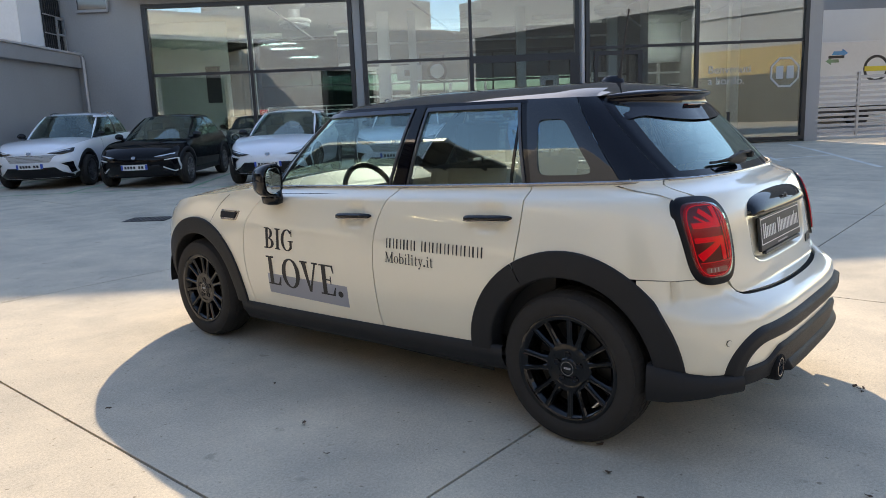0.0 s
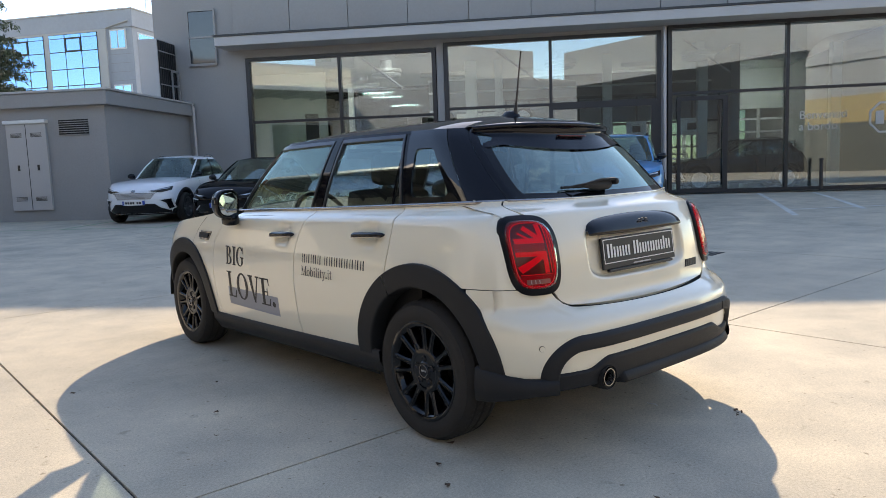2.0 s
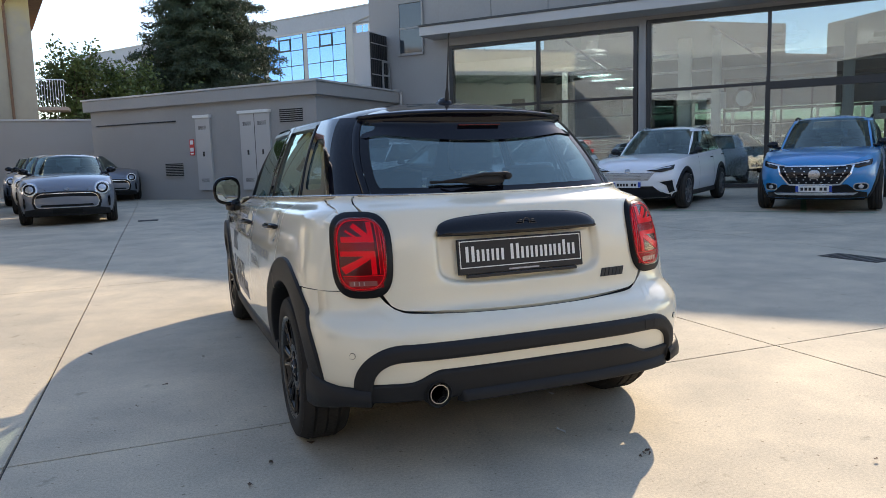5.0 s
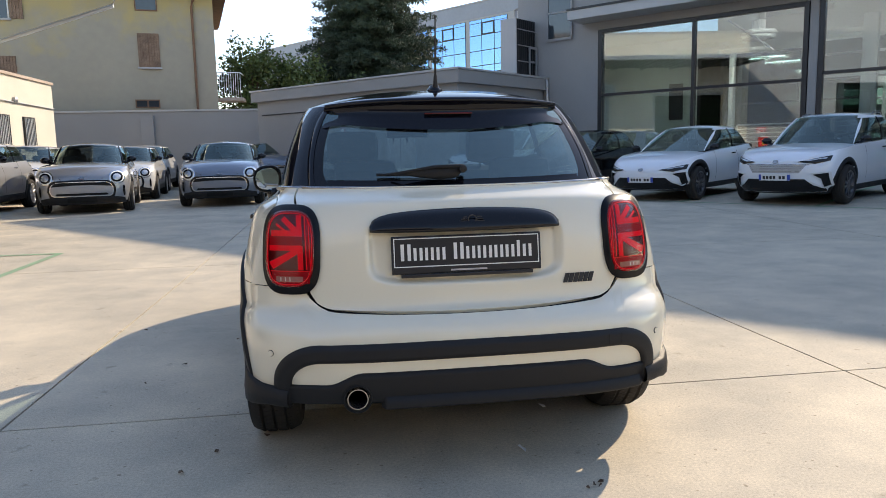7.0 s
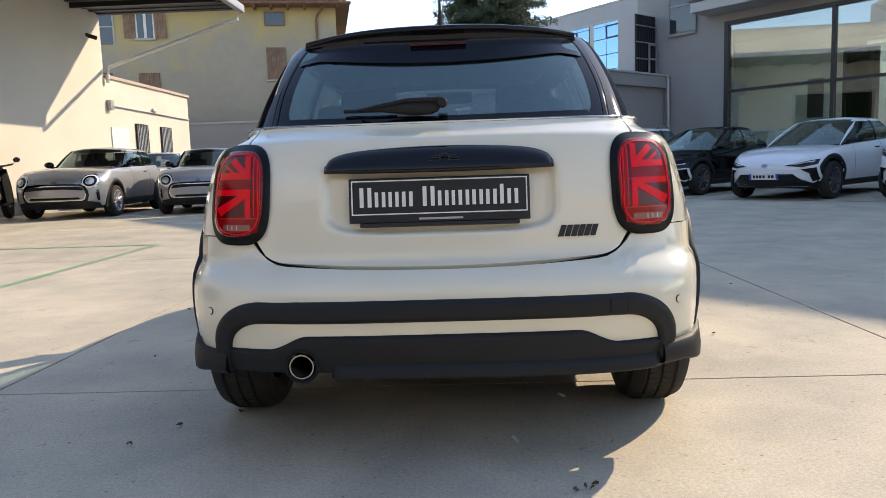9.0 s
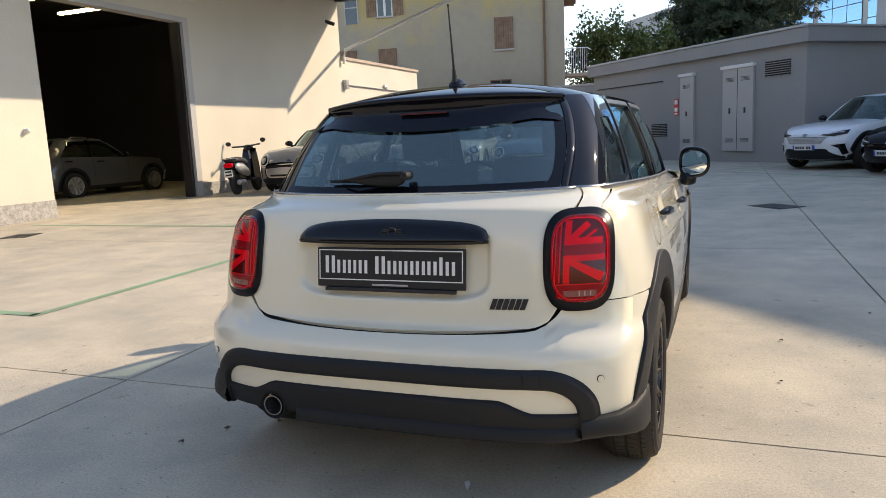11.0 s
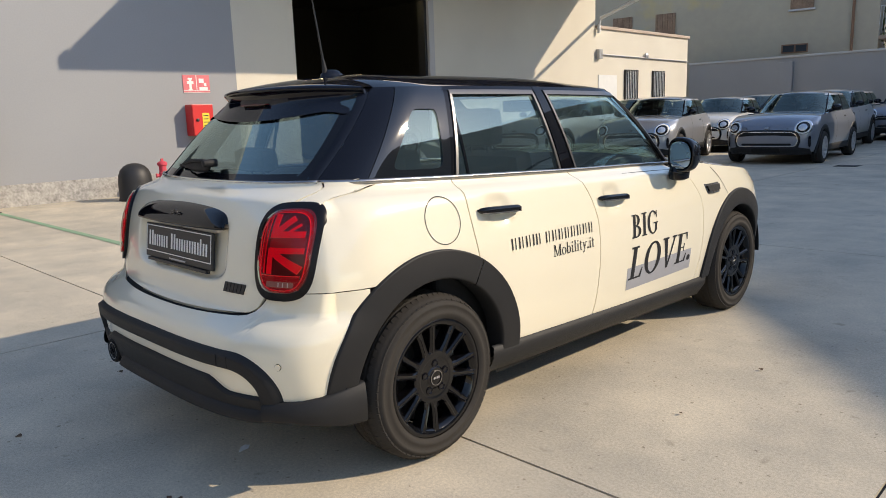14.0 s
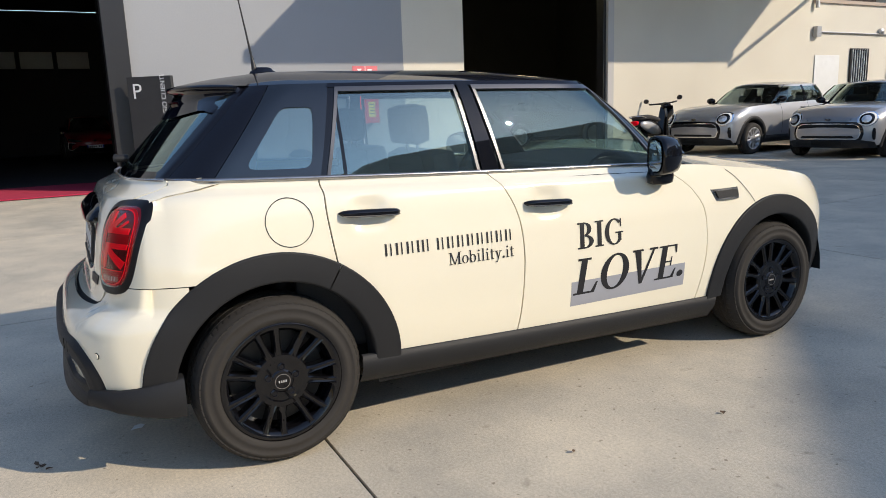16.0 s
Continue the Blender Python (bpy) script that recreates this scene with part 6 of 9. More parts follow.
for k in range(3):
    for s in (1, -1):
        box(bm, 0.02 + s * 0.018 if s > 0 else 0.02 - 0.045 + k * 0.006, yb - 0.003, 0.897 + k * 0.007, 0.02 + 0.045 - k * 0.006 if s > 0 else 0.02 - 0.018, yb, 0.900 + k * 0.007)
part("emblem", bm, M["frame"], grip)


def word_bars(name, shape, width, size, m, material, parent):
    """Plain bars for a name, one for each sign: T tall, w wide, n narrow, a blank between words."""
    adv = {"T": 1.12, "t": 0.55, "w": 1.0, "n": 0.5, " ": 0.5}
    unit = width / sum(adv[c] for c in shape)
    x = 0.0
    for c in shape:
        w = adv[c] * unit
        if c != " ":
            h = size if c in "Tt" else size * 0.76
            lone = c in "nt"
            for a, b in (((0.22, 0.70),) if lone else ((0.10, 0.36), (0.62, 0.88))):
                bm = boxes((x + w * a, 0, -0.0006, x + w * b, h, 0.0006))
                bm.transform(m)
                part(name, bm, material, parent)
        x += w


plate_y = H.Y(0.1, 0.78) + 0.012
plate = part("number_plate", boxes((-0.268, plate_y - 0.012, 0.717, 0.268, plate_y, 0.850), bevel=0.004), M["plate_black"], hero, "charcoal dealer plate with white border")
plate.matrix_basis = Matrix.Translation((0, plate_y, 0.78)) @ Matrix.Rotation(radians(-7), 4, 'X') @ Matrix.Translation((0, -plate_y, -0.78))
yb = plate_y - 0.0125
bd = [(-0.260, 0.741, 0.260, 0.7445), (-0.260, 0.8395, 0.260, 0.843), (-0.260, 0.7445, -0.2565, 0.8395), (0.2565, 0.7445, 0.260, 0.8395)]
part("plate_border", boxes(*[(a, yb - 0.001, b, c, yb, d) for a, b, c, d in bd]), M["sign_white"], plate)
word_bars("name_bar", "Twnnw Twnwwwtw", 0.478, 0.058, Matrix.Translation((-0.240, yb - 0.0006, 0.764)) @ pose(0, 0, 0, 90), M["sign_white"], plate)
part("small_print", boxes((-0.06, yb - 0.001, 0.724, 0.07, yb, 0.730)), M["fascia"], plate)
part("plate_foot", boxes((-0.236, plate_y - 0.018, 0.704, 0.236, plate_y - 0.001, 0.7165), bevel=0.003), M["plate_black"], plate)
# model badge as slanted bars
for k in range(6):
    bm = bmesh.new()
    x = 0.352 + k * 0.0190
    box(bm, x, 0, 0.664, x + 0.0158, 0.004, 0.697)
    for v in bm.verts:
        v.co.x += (v.co.z - 0.68) * 0.34
        v.co.y = H.Y(v.co.x, v.co.z) - (0.004 if v.co.y < 0.002 else -0.002)
    part("model_badge", bm, M["decal_black"], hero)

# handles, fuel flap, side scoops
for s in (1, -1):
    for hy, hz, tilt in ((0.367, 0.870, -0.045), (1.143, 0.838, -0.045)):
        P = []
        for q in steps(-1, 1, 20):
            y = hy + 0.119 * q
            hw = 0.0145 * max(0.03, 1 - q ** 6) ** 0.5
            zc = hz + tilt * (y - hy)
            xb = H.X(y, zc)
            out = 0.036 * (1 - q ** 8) + 0.004
            P.append([(s * (xb + d), y, zc + k * hw) for k, d in ((-1, out * 0.35), (-0.9, out * 0.85), (-0.2, out), (0.5, out * 0.97), (1, out * 0.6), (0.9, out * 0.3))])
        hd = skin("door_handle", P, M["gloss_black"], hero, "gloss black door handle", lip=0)
        P = []
        for q in steps(-0.92, 0.92, 14):
            y = hy + 0.119 * q
            zc = hz + tilt * (y - hy) - 0.007
            xb = H.X(y, zc) + 0.036 * (1 - q ** 8) + 0.003
            P.append([(s * (xb + 0.0012), y, zc - 0.003), (s * (xb + 0.002), y, zc + 0.001)])
        skin("handle_line", P, M["satin"], hd, lip=0.002)
    P = []
    for z in steps(0.812, 0.758, 4):
        k = (0.812 - z) / 0.054
        P.append([(s * (H.X(y, z) + 0.010 * (1 - abs(2 * q - 1) ** 4)), y, z) for q, y in ((q, 2.078 + 0.03 * k + (0.190 - 0.03 * k) * q) for q in steps(0, 1, 10))])
    sc = skin("side_scoop", P, M["satin"], hero, "black side scoop with metal frame", lip=0.006)
    P = []
    for z in steps(0.803, 0.770, 3):
        k = (0.812 - z) / 0.054
        P.append([(s * (H.X(y, z) + 0.013), y, z) for y in steps(2.095 + 0.03 * k, 2.255, 8)])
    skin("scoop_grille", P, M["cladding"], sc, lip=0.004)
    # wing seam that climbs over the arch
    P = [[(s * (H.X(y, z) + 0.0012), y, z), (s * (H.X(y, z + 0.004) + 0.0012), y, z + 0.004)] for y, z in ((2.20 + 0.20 * k, 0.895 - 0.10 * k - 0.095 * k * k) for k in steps(0, 1, 10))]
    skin("wing_seam", P, M["cavity"], hero, lip=0)
ring = []
bm = bmesh.new()
for i in range(49):
    a = math.tau * i / 48
    ring.append([bm.verts.new((H.X(0.072 + r * math.cos(a), 0.862 + r * math.sin(a)) + 0.0012, 0.072 + r * math.cos(a), 0.862 + r * math.sin(a))) for r in (0.0815, 0.0845)])
for A, B in zip(ring, ring[1:]):
    bm.faces.new((A[0], A[1], B[1], B[0]))
part("fuel_flap_seam", bm, M["cavity"], hero, "round fuel flap outline")

# door mirrors
for s in (1, -1):
    P = []
    for k, (yy, rx, rz, xo) in enumerate(((1.672, 0.086, 0.072, 0), (1.668, 0.094, 0.082, 0), (1.690, 0.099, 0.088, 0), (1.735, 0.098, 0.087, 0.002), (1.785, 0.086, 0.076, 0.008), (1.822, 0.058, 0.052, 0.016), (1.838, 0.02, 0.02, 0.02), (1.839, 0.001, 0.001, 0.02))):
        row = []
        for i in range(29):
            a = math.tau * i / 28
            c, sn = math.cos(a), math.sin(a)
            x = math.copysign(abs(c) ** 0.75, c) * rx
            z = math.copysign(abs(sn) ** 0.75, sn) * rz * (1 - 0.12 * c)
            row.append((s * (0.886 - xo + x * 0.86), yy - 0.030 * c, 0.995 + z))
        P.append(row)
    bm = bmesh.new()
    grid_faces(bm, P)
    mir = part("door_mirror", bm, M["gloss_black"], hero, "gloss black door mirror", smooth=True)
    bm = bmesh.new()
    vs = []
    for i in range(28):
        a = math.tau * i / 28
        c, sn = math.cos(a), math.sin(a)
        vs.append(bm.verts.new((s * (0.886 + math.copysign(abs(c) ** 0.75, c) * 0.069), 1.667 - 0.030 * c, 0.995 + math.copysign(abs(sn) ** 0.75, sn) * 0.067 * (1 - 0.12 * c))))
    bm.faces.new(vs)
    part("mirror_glass", bm, M["mirror"], mir)
    bm = bmesh.new()
    lathe(bm, [(0.02, 0.95), (0.052, 0.935), (0.060, 0.905), (0.056, 0.875), (0.03, 0.865)], 24, m=Matrix.Translation((s * 0.850, 1.735, 0)) @ Matrix.Diagonal((0.8, 1.15, 1, 1)))
    part("mirror_foot", bm, M["gloss_black"], mir, smooth=True)

# rear wiper
wy = GYr(0.0, 0.14) - 0.022
bm = lathe(bmesh.new(), [(0.003, -0.205), (0.010, -0.185), (0.019, -0.13), (0.025, -0.07), (0.024, -0.02), (0.014, 0.002), (0.003, 0.008)], 20, axis="x", m=Matrix.Translation((0, wy - 0.004, 1.066)) @ Matrix.Diagonal((1, 0.6, 1, 1)))
wip = part("rear_wiper", bm, M["cladding"], hero, "black rear window wiper", smooth=True)
part("wiper_arm", tube(bmesh.new(), [(0.012, wy - 0.022, 1.088), (-0.09, wy - 0.020, 1.088), (-0.19, wy - 0.012, 1.072), (-0.25, GYr(0.25, 0.13) - 0.016, 1.064)], [0.007, 0.006, 0.005, 0.004], 8), M["cladding"], wip)
part("wiper_blade", tube(bmesh.new(), [(-0.05, GYr(0.05, 0.15) - 0.012, 1.062), (-0.2, GYr(0.2, 0.15) - 0.012, 1.061), (-0.30, GYr(0.30, 0.15) - 0.012, 1.062)], 0.006, 6), M["cladding"], wip)
bm = lathe(bmesh.new(), [(0.005, wy - 0.036), (0.013, wy - 0.033), (0.015, wy - 0.02), (0.015, wy + 0.02)], 16, axis="y", m=Matrix.Translation((0.014, 0, 1.078)))
part("wiper_pivot", bm, M["cladding"], wip)


# cabin
def pad(name, x0, y0, z0, x1, y1, z1, material, bev, parent=hero, tilt=0.0, label=""):
    bm = bmesh.new()
    box(bm, x0, y0, z0, x1, y1, z1, bevel=bev)
    if tilt:
        bmesh.ops.rotate(bm, verts=bm.verts, cent=((x0 + x1) / 2, y0, z0), matrix=Matrix.Rotation(radians(tilt), 3, 'X'))
    return part(name, bm, material, parent, label, smooth=False)


for cx in (-0.36, 0.36):
    seat = pad("front_seat", cx - 0.25, 0.95, 0.35, cx + 0.25, 1.45, 0.58, M["seat"], 0.05)
    pad("seat_back", cx - 0.245, 0.82, 0.50, cx + 0.245, 0.95, 1.06, M["seat"], 0.055, seat, 10)
    pad("headrest", cx - 0.13, 0.70, 1.08, cx + 0.13, 0.80, 1.25, M["seat"], 0.045, seat, 4)
    for d in (-0.05, 0.05):
        part("headrest_post", tube(bmesh.new(), [(cx + d, 0.77, 1.02), (cx + d, 0.75, 1.14)], 0.007, 8), M["chrome"], seat)
bench = pad("rear_seat", -0.60, 0.16, 0.40, 0.60, 0.60, 0.62, M["seat"], 0.05)
pad("seat_back", -0.58, 0.06, 0.55, 0.58, 0.16, 0.97, M["seat"], 0.05, bench, 10)
for cx in (-0.33, 0.33):
    pad("headrest", cx - 0.13, -0.02, 1.0, cx + 0.13, 0.07, 1.11, M["seat"], 0.04, bench, 4)
    for d in (-0.05, 0.05):
        part("headrest_post", tube(bmesh.new(), [(cx + d, 0.03, 0.93), (cx + d, 0.02, 1.04)], 0.006, 8), M["chrome"], bench)
pad("parcel_shelf", -0.52, -0.26, 0.93, 0.52, 0.02, 0.95, M["seat"], 0.008)
pad("dashboard", -0.66, 1.58, 0.55, 0.66, 1.98, 0.93, M["cladding"], 0.06)
pad("cabin_floor", -0.66, -0.35, 0.26, 0.66, 1.9, 0.34, M["cavity"], 0.02)
pad("headliner", -0.48, 0.10, 1.330, 0.48, 1.45, 1.342, M["seat"], 0.005)
for s in (1, -1):
    pad("door_card", s * 0.70 - 0.02, 0.1, 0.35, s * 0.70 + 0.02, 1.9, 0.94, M["cladding"], 0.015)
bm = bmesh.new()
rr = 0.18
m = Matrix.Translation((-0.36, 1.50, 0.87)) @ Matrix.Rotation(radians(68), 4, 'X')
tube(bm, [m @ Vector((rr * math.cos(a), rr * math.sin(a), 0)) for a in steps(0, math.tau, 32)], 0.015, 8, close=False)
tube(bm, [m @ Vector((-rr, 0, 0)), m @ Vector((0, 0, -0.02)), m @ Vector((rr, 0, 0))], 0.02, 8)
tube(bm, [m @ Vector((0, 0, -0.02)), m @ Vector((0, -rr, 0))], 0.02, 8)
part("steering_wheel", bm, M["cladding"], hero, "dark three-spoke steering wheel")
bm = bmesh.new()
box(bm, -0.13, 1.52, 1.235, 0.13, 1.55, 1.30, bevel=0.012)
part("inner_mirror", bm, M["gloss_black"], hero)


# lettering on the doors, laid onto the curved side
def on_side(ob, side, up=0.0016):
    for v in ob.data.vertices:
        y, z, lift = v.co.x, v.co.y, v.co.z
        v.co = (side * (H.X(y, z) + up + max(0.0, lift)), y, z)


# Upright serif signs, drawn as strokes in a box one unit high: r upright block, q slanted block, o bowed stroke
def serif(x, y, w):
    return ("r", x, y, x + w, y + 0.06)


GLYPHS = {
    "B": (0.66, [("r", 0.10, 0, 0.27, 1), serif(0.0, 0, 0.3), serif(0.0, 0.95, 0.3), ("o", 0.29, 0.745, 0.27, 0.255, 0.10, 0.195, -90, 90), ("o", 0.29, 0.26, 0.36, 0.26, 0.18, 0.20, -90, 90)]),
    "I": (0.36, [("r", 0.10, 0, 0.27, 1), serif(0.0, 0, 0.36), serif(0.0, 0.95, 0.36)]),
    "G": (0.78, [("o", 0.40, 0.5, 0.40, 0.52, 0.22, 0.46, 42, 318), ("r", 0.56, 0.12, 0.70, 0.46), serif(0.44, 0.43, 0.34), ("q", (0.64, 0.70), (0.70, 0.66), (0.70, 1.0), (0.65, 1.0))]),
    "L": (0.66, [("r", 0.10, 0, 0.27, 1), serif(0.0, 0.95, 0.37), ("r", 0.0, 0, 0.60, 0.055), ("q", (0.49, 0.05), (0.60, 0.05), (0.65, 0.30), (0.60, 0.30))]),
    "O": (0.82, [("o", 0.41, 0.5, 0.41, 0.52, 0.23, 0.46, 0, 360)]),
    "V": (0.78, [("q", (0.34, -0.01), (0.43, -0.01), (0.25, 1.0), (0.06, 1.0)), ("q", (0.34, -0.01), (0.43, -0.01), (0.70, 1.0), (0.63, 1.0)), serif(0.0, 0.95, 0.33), serif(0.52, 0.95, 0.26)]),
    "E": (0.66, [("r", 0.10, 0, 0.27, 1), ("r", 0.0, 0, 0.60, 0.05), ("r", 0.0, 0.95, 0.58, 1.0), ("r", 0.25, 0.485, 0.46, 0.53), ("r", 0.43, 0.37, 0.47, 0.645), ("q", (0.50, 0.05), (0.60, 0.05), (0.64, 0.28), (0.60, 0.28)), ("q", (0.50, 0.95), (0.58, 0.95), (0.60, 0.75), (0.56, 0.75))]),
    ".": (0.24, [("o", 0.10, 0.09, 0.10, 0.10, 0.0, 0.0, 0, 360)]),
    "M": (0.98, [("r", 0.10, 0, 0.16, 1), ("r", 0.74, 0, 0.88, 1), ("q", (0.42, 0), (0.49, 0), (0.22, 1), (0.06, 1)), ("q", (0.42, 0), (0.49, 0), (0.86, 1), (0.78, 1)), serif(0.0, 0, 0.27), serif(0.64, 0, 0.34), serif(0.0, 0.95, 0.2), serif(0.78, 0.95, 0.2)]),
    "o": (0.54, [("o", 0.26, 0.33, 0.26, 0.345, 0.145, 0.29, 0, 360)]),
    "b": (0.57, [("r", 0.06, 0, 0.16, 1.02), ("o", 0.28, 0.33, 0.27, 0.345, 0.145, 0.29, 0, 360), ("r", 0.0, 0.98, 0.12, 1.02)]),
    "i": (0.31, [("r", 0.10, 0, 0.20, 0.66), serif(0.02, 0, 0.27), ("r", 0.02, 0.61, 0.15, 0.66), ("o", 0.15, 0.90, 0.075, 0.08, 0.0, 0.0, 0, 360)]),
    "l": (0.31, [("r", 0.10, 0, 0.20, 1.02), serif(0.02, 0, 0.27), ("r", 0.02, 0.97, 0.15, 1.02)]),
    "t": (0.37, [("r", 0.11, 0.06, 0.21, 0.86), ("r", 0.0, 0.61, 0.34, 0.66), ("q", (0.11, 0.08), (0.17, 0.0), (0.34, 0.02), (0.33, 0.07))]),
    "y": (0.56, [("q", (0.25, 0.0), (0.33, 0.0), (0.18, 0.66), (0.07, 0.66)), ("q", (0.14, -0.28), (0.20, -0.28), (0.49, 0.66), (0.43, 0.66)), serif(0.0, 0.61, 0.24), serif(0.36, 0.61, 0.2), ("o", 0.10, -0.24, 0.07, 0.06, 0.0, 0.0, 0, 360)]),
}


def serif_line(text, gap=0.05):
    """A line of serif signs as one flat bmesh, x along the line and each stroke a hair above the last."""
    bm = bmesh.new()
    x0, lift = 0.0, 0.0
    for ch in text:
        adv, rows = GLYPHS[ch]
        for kind, *v in rows:
            lift += 0.00002
            if kind == "o":
                cx, cy, rx, ry, ix, iy, a0, a1 = v
                P = [[(x0 + cx + (ix + (rx - ix) * k) * math.cos(radians(a)), cy + (iy + (ry - iy) * k) * math.sin(radians(a)), lift) for k in (0, 0.5, 1)] for a in steps(a0, a1, 32)]
            else:
                c = v if kind == "q" else [(v[0], v[1]), (v[2], v[1]), (v[2], v[3]), (v[0], v[3])]
                A, B, C, D = [Vector((x0 + p[0], p[1], lift)) for p in c]
                P = [[A.lerp(B, i).lerp(D.lerp(C, i), j) for i in steps(0, 1, 5)] for j in steps(0, 1, 8)]
            grid_faces(bm, P)
        x0 += adv + gap
    return bm


def side_bars(name, y0, z0, w, h, side, material, parent, up=0.0012, n=24, slope=0.0):
    P = []
    for y in steps(y0, y0 + w, n):
        P.append([(side * (H.X(y, z) + up), y, z) for z in steps(z0 + slope * (y - y0), z0 + h + slope * (y - y0), 4)])
    return skin(name, P, material, parent, lip=0)


for side, doorf, doorr in ((1, door_f[0], door_r[0]), (-1, door_f[1], door_r[1])):
    d = 1 if side > 0 else -1

    def word(text, y_start, y_end, z, size, material, parent, shear=0.0):
        """Letters from y_start to y_end, reading towards the nose on the right side and the tail on the left."""
        ob = part("lettering", serif_line(text), material, parent)
        for v in ob.data.vertices:
            v.co.x += shear * v.co.y
        xs = [v.co.x for v in ob.data.vertices]
        a, b = min(xs), max(xs)
        k = (y_end - y_start) / (b - a)
        ob.data.transform(Matrix.Translation((y_start, z, 0)) @ Matrix.Diagonal((k, size * 0.7, 1, 1)) @ Matrix.Translation((-a, 0, 0)))
        on_side(ob, side)
        return ob

    if side > 0:
        word("BIG", 1.276, 1.524, 0.627, 0.158, M["decal_black"], doorf)
        word("LOVE.", 1.255, 1.895, 0.428, 0.222, M["decal_black"], doorf, shear=0.12)
        side_bars("underline", 1.246, 0.380, 0.662, 0.108, side, M["decal_grey"], doorf, 0.0008)
        word("Mobility.it", 0.664, 0.956, 0.640, 0.068, M["decal_black"], doorr)
        y, w = 0.400, 0.557
    else:
        word("BIG", 1.842, 1.592, 0.627, 0.158, M["decal_black"], doorf)
        word("LOVE.", 1.838, 1.232, 0.428, 0.222, M["decal_black"], doorf)
        side_bars("underline", 1.200, 0.380, 0.640, 0.108, side, M["decal_grey"], doorf, 0.0008)
        word("Mobility.it", 0.925, 0.640, 0.640, 0.068, M["decal_black"], doorr)
        y, w = 0.370, 0.557
    # plain bars for a trade name
    shape = "wwwnw wwwwwwww"
    unit = w / sum(0.45 if c in "n " else 1 for c in shape)
    yy = y
    for c in (shape if side > 0 else shape[::-1]):
        adv = unit * (0.45 if c in "n " else 1)
        if c != " ":
            for off, wd in ((0.14, 0.20), (0.62, 0.13)) if c == "w" else ((0.12, 0.20),):
                side_bars("name_bar", yy + unit * off, 0.706, unit * wd, 0.045, side, M["decal_black"], doorr, 0.0014, 3)
        yy += adv

# ---- parked cars ----
M["silver_paint"] = car_paint("silver car paint", (0.48, 0.48, 0.48), flake=0.55, rough=0.35)
M["grey_paint"] = car_paint("silver grey car paint", (0.36, 0.365, 0.38), flake=0.5, rough=0.35)
M["white_hatch"] = car_paint("soft white car paint", (0.62, 0.62, 0.60))
M["bluegrey_paint"] = car_paint("blue grey car paint", (0.20, 0.22, 0.26), flake=0.4, rough=0.35)
M["white_car"] = car_paint("white car paint", (0.80, 0.82, 0.85))
M["teal_car"] = car_paint("teal-grey metallic paint", (0.20, 0.25, 0.265), flake=0.3)
M["blue_car"] = car_paint("bright blue car paint", (0.002, 0.235, 0.56), flake=0.1)
M["grey_car"] = car_paint("dark grey car paint", (0.10, 0.105, 0.11), flake=0.2)
M["deep_black"] = car_paint("deep black car paint", (0.004, 0.004, 0.005), rough=0.3, coat=0.4, spec=0.0)
M["rim_grey"] = mat("dark machined alloy", (0.16, 0.16, 0.17), 0.3, metal=0.8, var=0.1)
M["red_car"] = car_paint("deep red car paint", (0.30, 0.01, 0.015))
M["parked_glass"] = glass("tinted parked car glass", (0.82, 0.92, 0.92), 0.50, ior=1.9, dust=0.006)
M["head_glass"] = mat("clear headlamp", (0.55, 0.57, 0.60), 0.08, metal=0.5, var=0.2, scale=20, coat=1.0)
M["plate_white"] = mat("white number plate", (0.75, 0.75, 0.74), 0.4, var=0.03)
M["plate_blue"] = mat("plate blue band", (0.03, 0.08, 0.4), 0.4, var=0.03)

HATCH = dict(
    W=[(0.15, 0.78), (0.3, 0.83), (0.5, 0.86), (0.7, 0.86), (0.85, 0.83), (0.95, 0.79), (1.05, 0.74)],
    yr=[(0.18, -0.60), (0.4, -0.66), (0.55, -0.64), (0.65, -0.58), (0.85, -0.53), (1.05, -0.42)],
    yf=[(0.18, 3.16), (0.30, 3.24), (0.45, 3.26), (0.62, 3.25), (0.74, 3.20), (0.82, 3.12), (0.90, 2.95), (1.04, 2.7)],
    belt=[(-0.7, 1.03), (0.2, 1.0), (0.9, 0.98), (1.7, 0.96), (2.05, 0.945), (2.5, 0.92), (2.8, 0.88), (3.0, 0.825), (3.12, 0.77), (3.2, 0.71), (3.26, 0.58)],
    wb=2.5, r=0.305, gw=((0, 0.735), (0.5, 0.70), (1, 0.615)), gr=((0, -0.45), (1, -0.26)), gf=((0, 2.05), (1, 1.45)), top=1.335, crown=0.075, Lf=0.50, pf=3.0, nose=3.255)
SUV = dict(
    W=[(0.2, 0.82), (0.35, 0.89), (0.55, 0.92), (0.8, 0.915), (0.95, 0.89), (1.05, 0.86), (1.15, 0.82)],
    yr=[(0.2, -0.72), (0.5, -0.80), (0.75, -0.78), (0.95, -0.72), (1.15, -0.62)],
    yf=[(0.2, 3.40), (0.4, 3.48), (0.6, 3.50), (0.75, 3.47), (0.85, 3.42), (0.95, 3.3), (1.1, 3.0)],
    belt=[(-0.8, 1.12), (0.2, 1.09), (1.0, 1.06), (1.9, 1.03), (2.3, 1.01), (2.8, 0.965), (3.1, 0.92), (3.3, 0.86), (3.42, 0.79), (3.50, 0.68)],
    wb=2.63, r=0.345, gw=((0, 0.80), (0.5, 0.765), (1, 0.66)), gr=((0, -0.62), (1, -0.15)), gf=((0, 2.25), (1, 1.45)), top=1.55, crown=0.07, Lf=0.85, pf=2.7, nose=3.495)
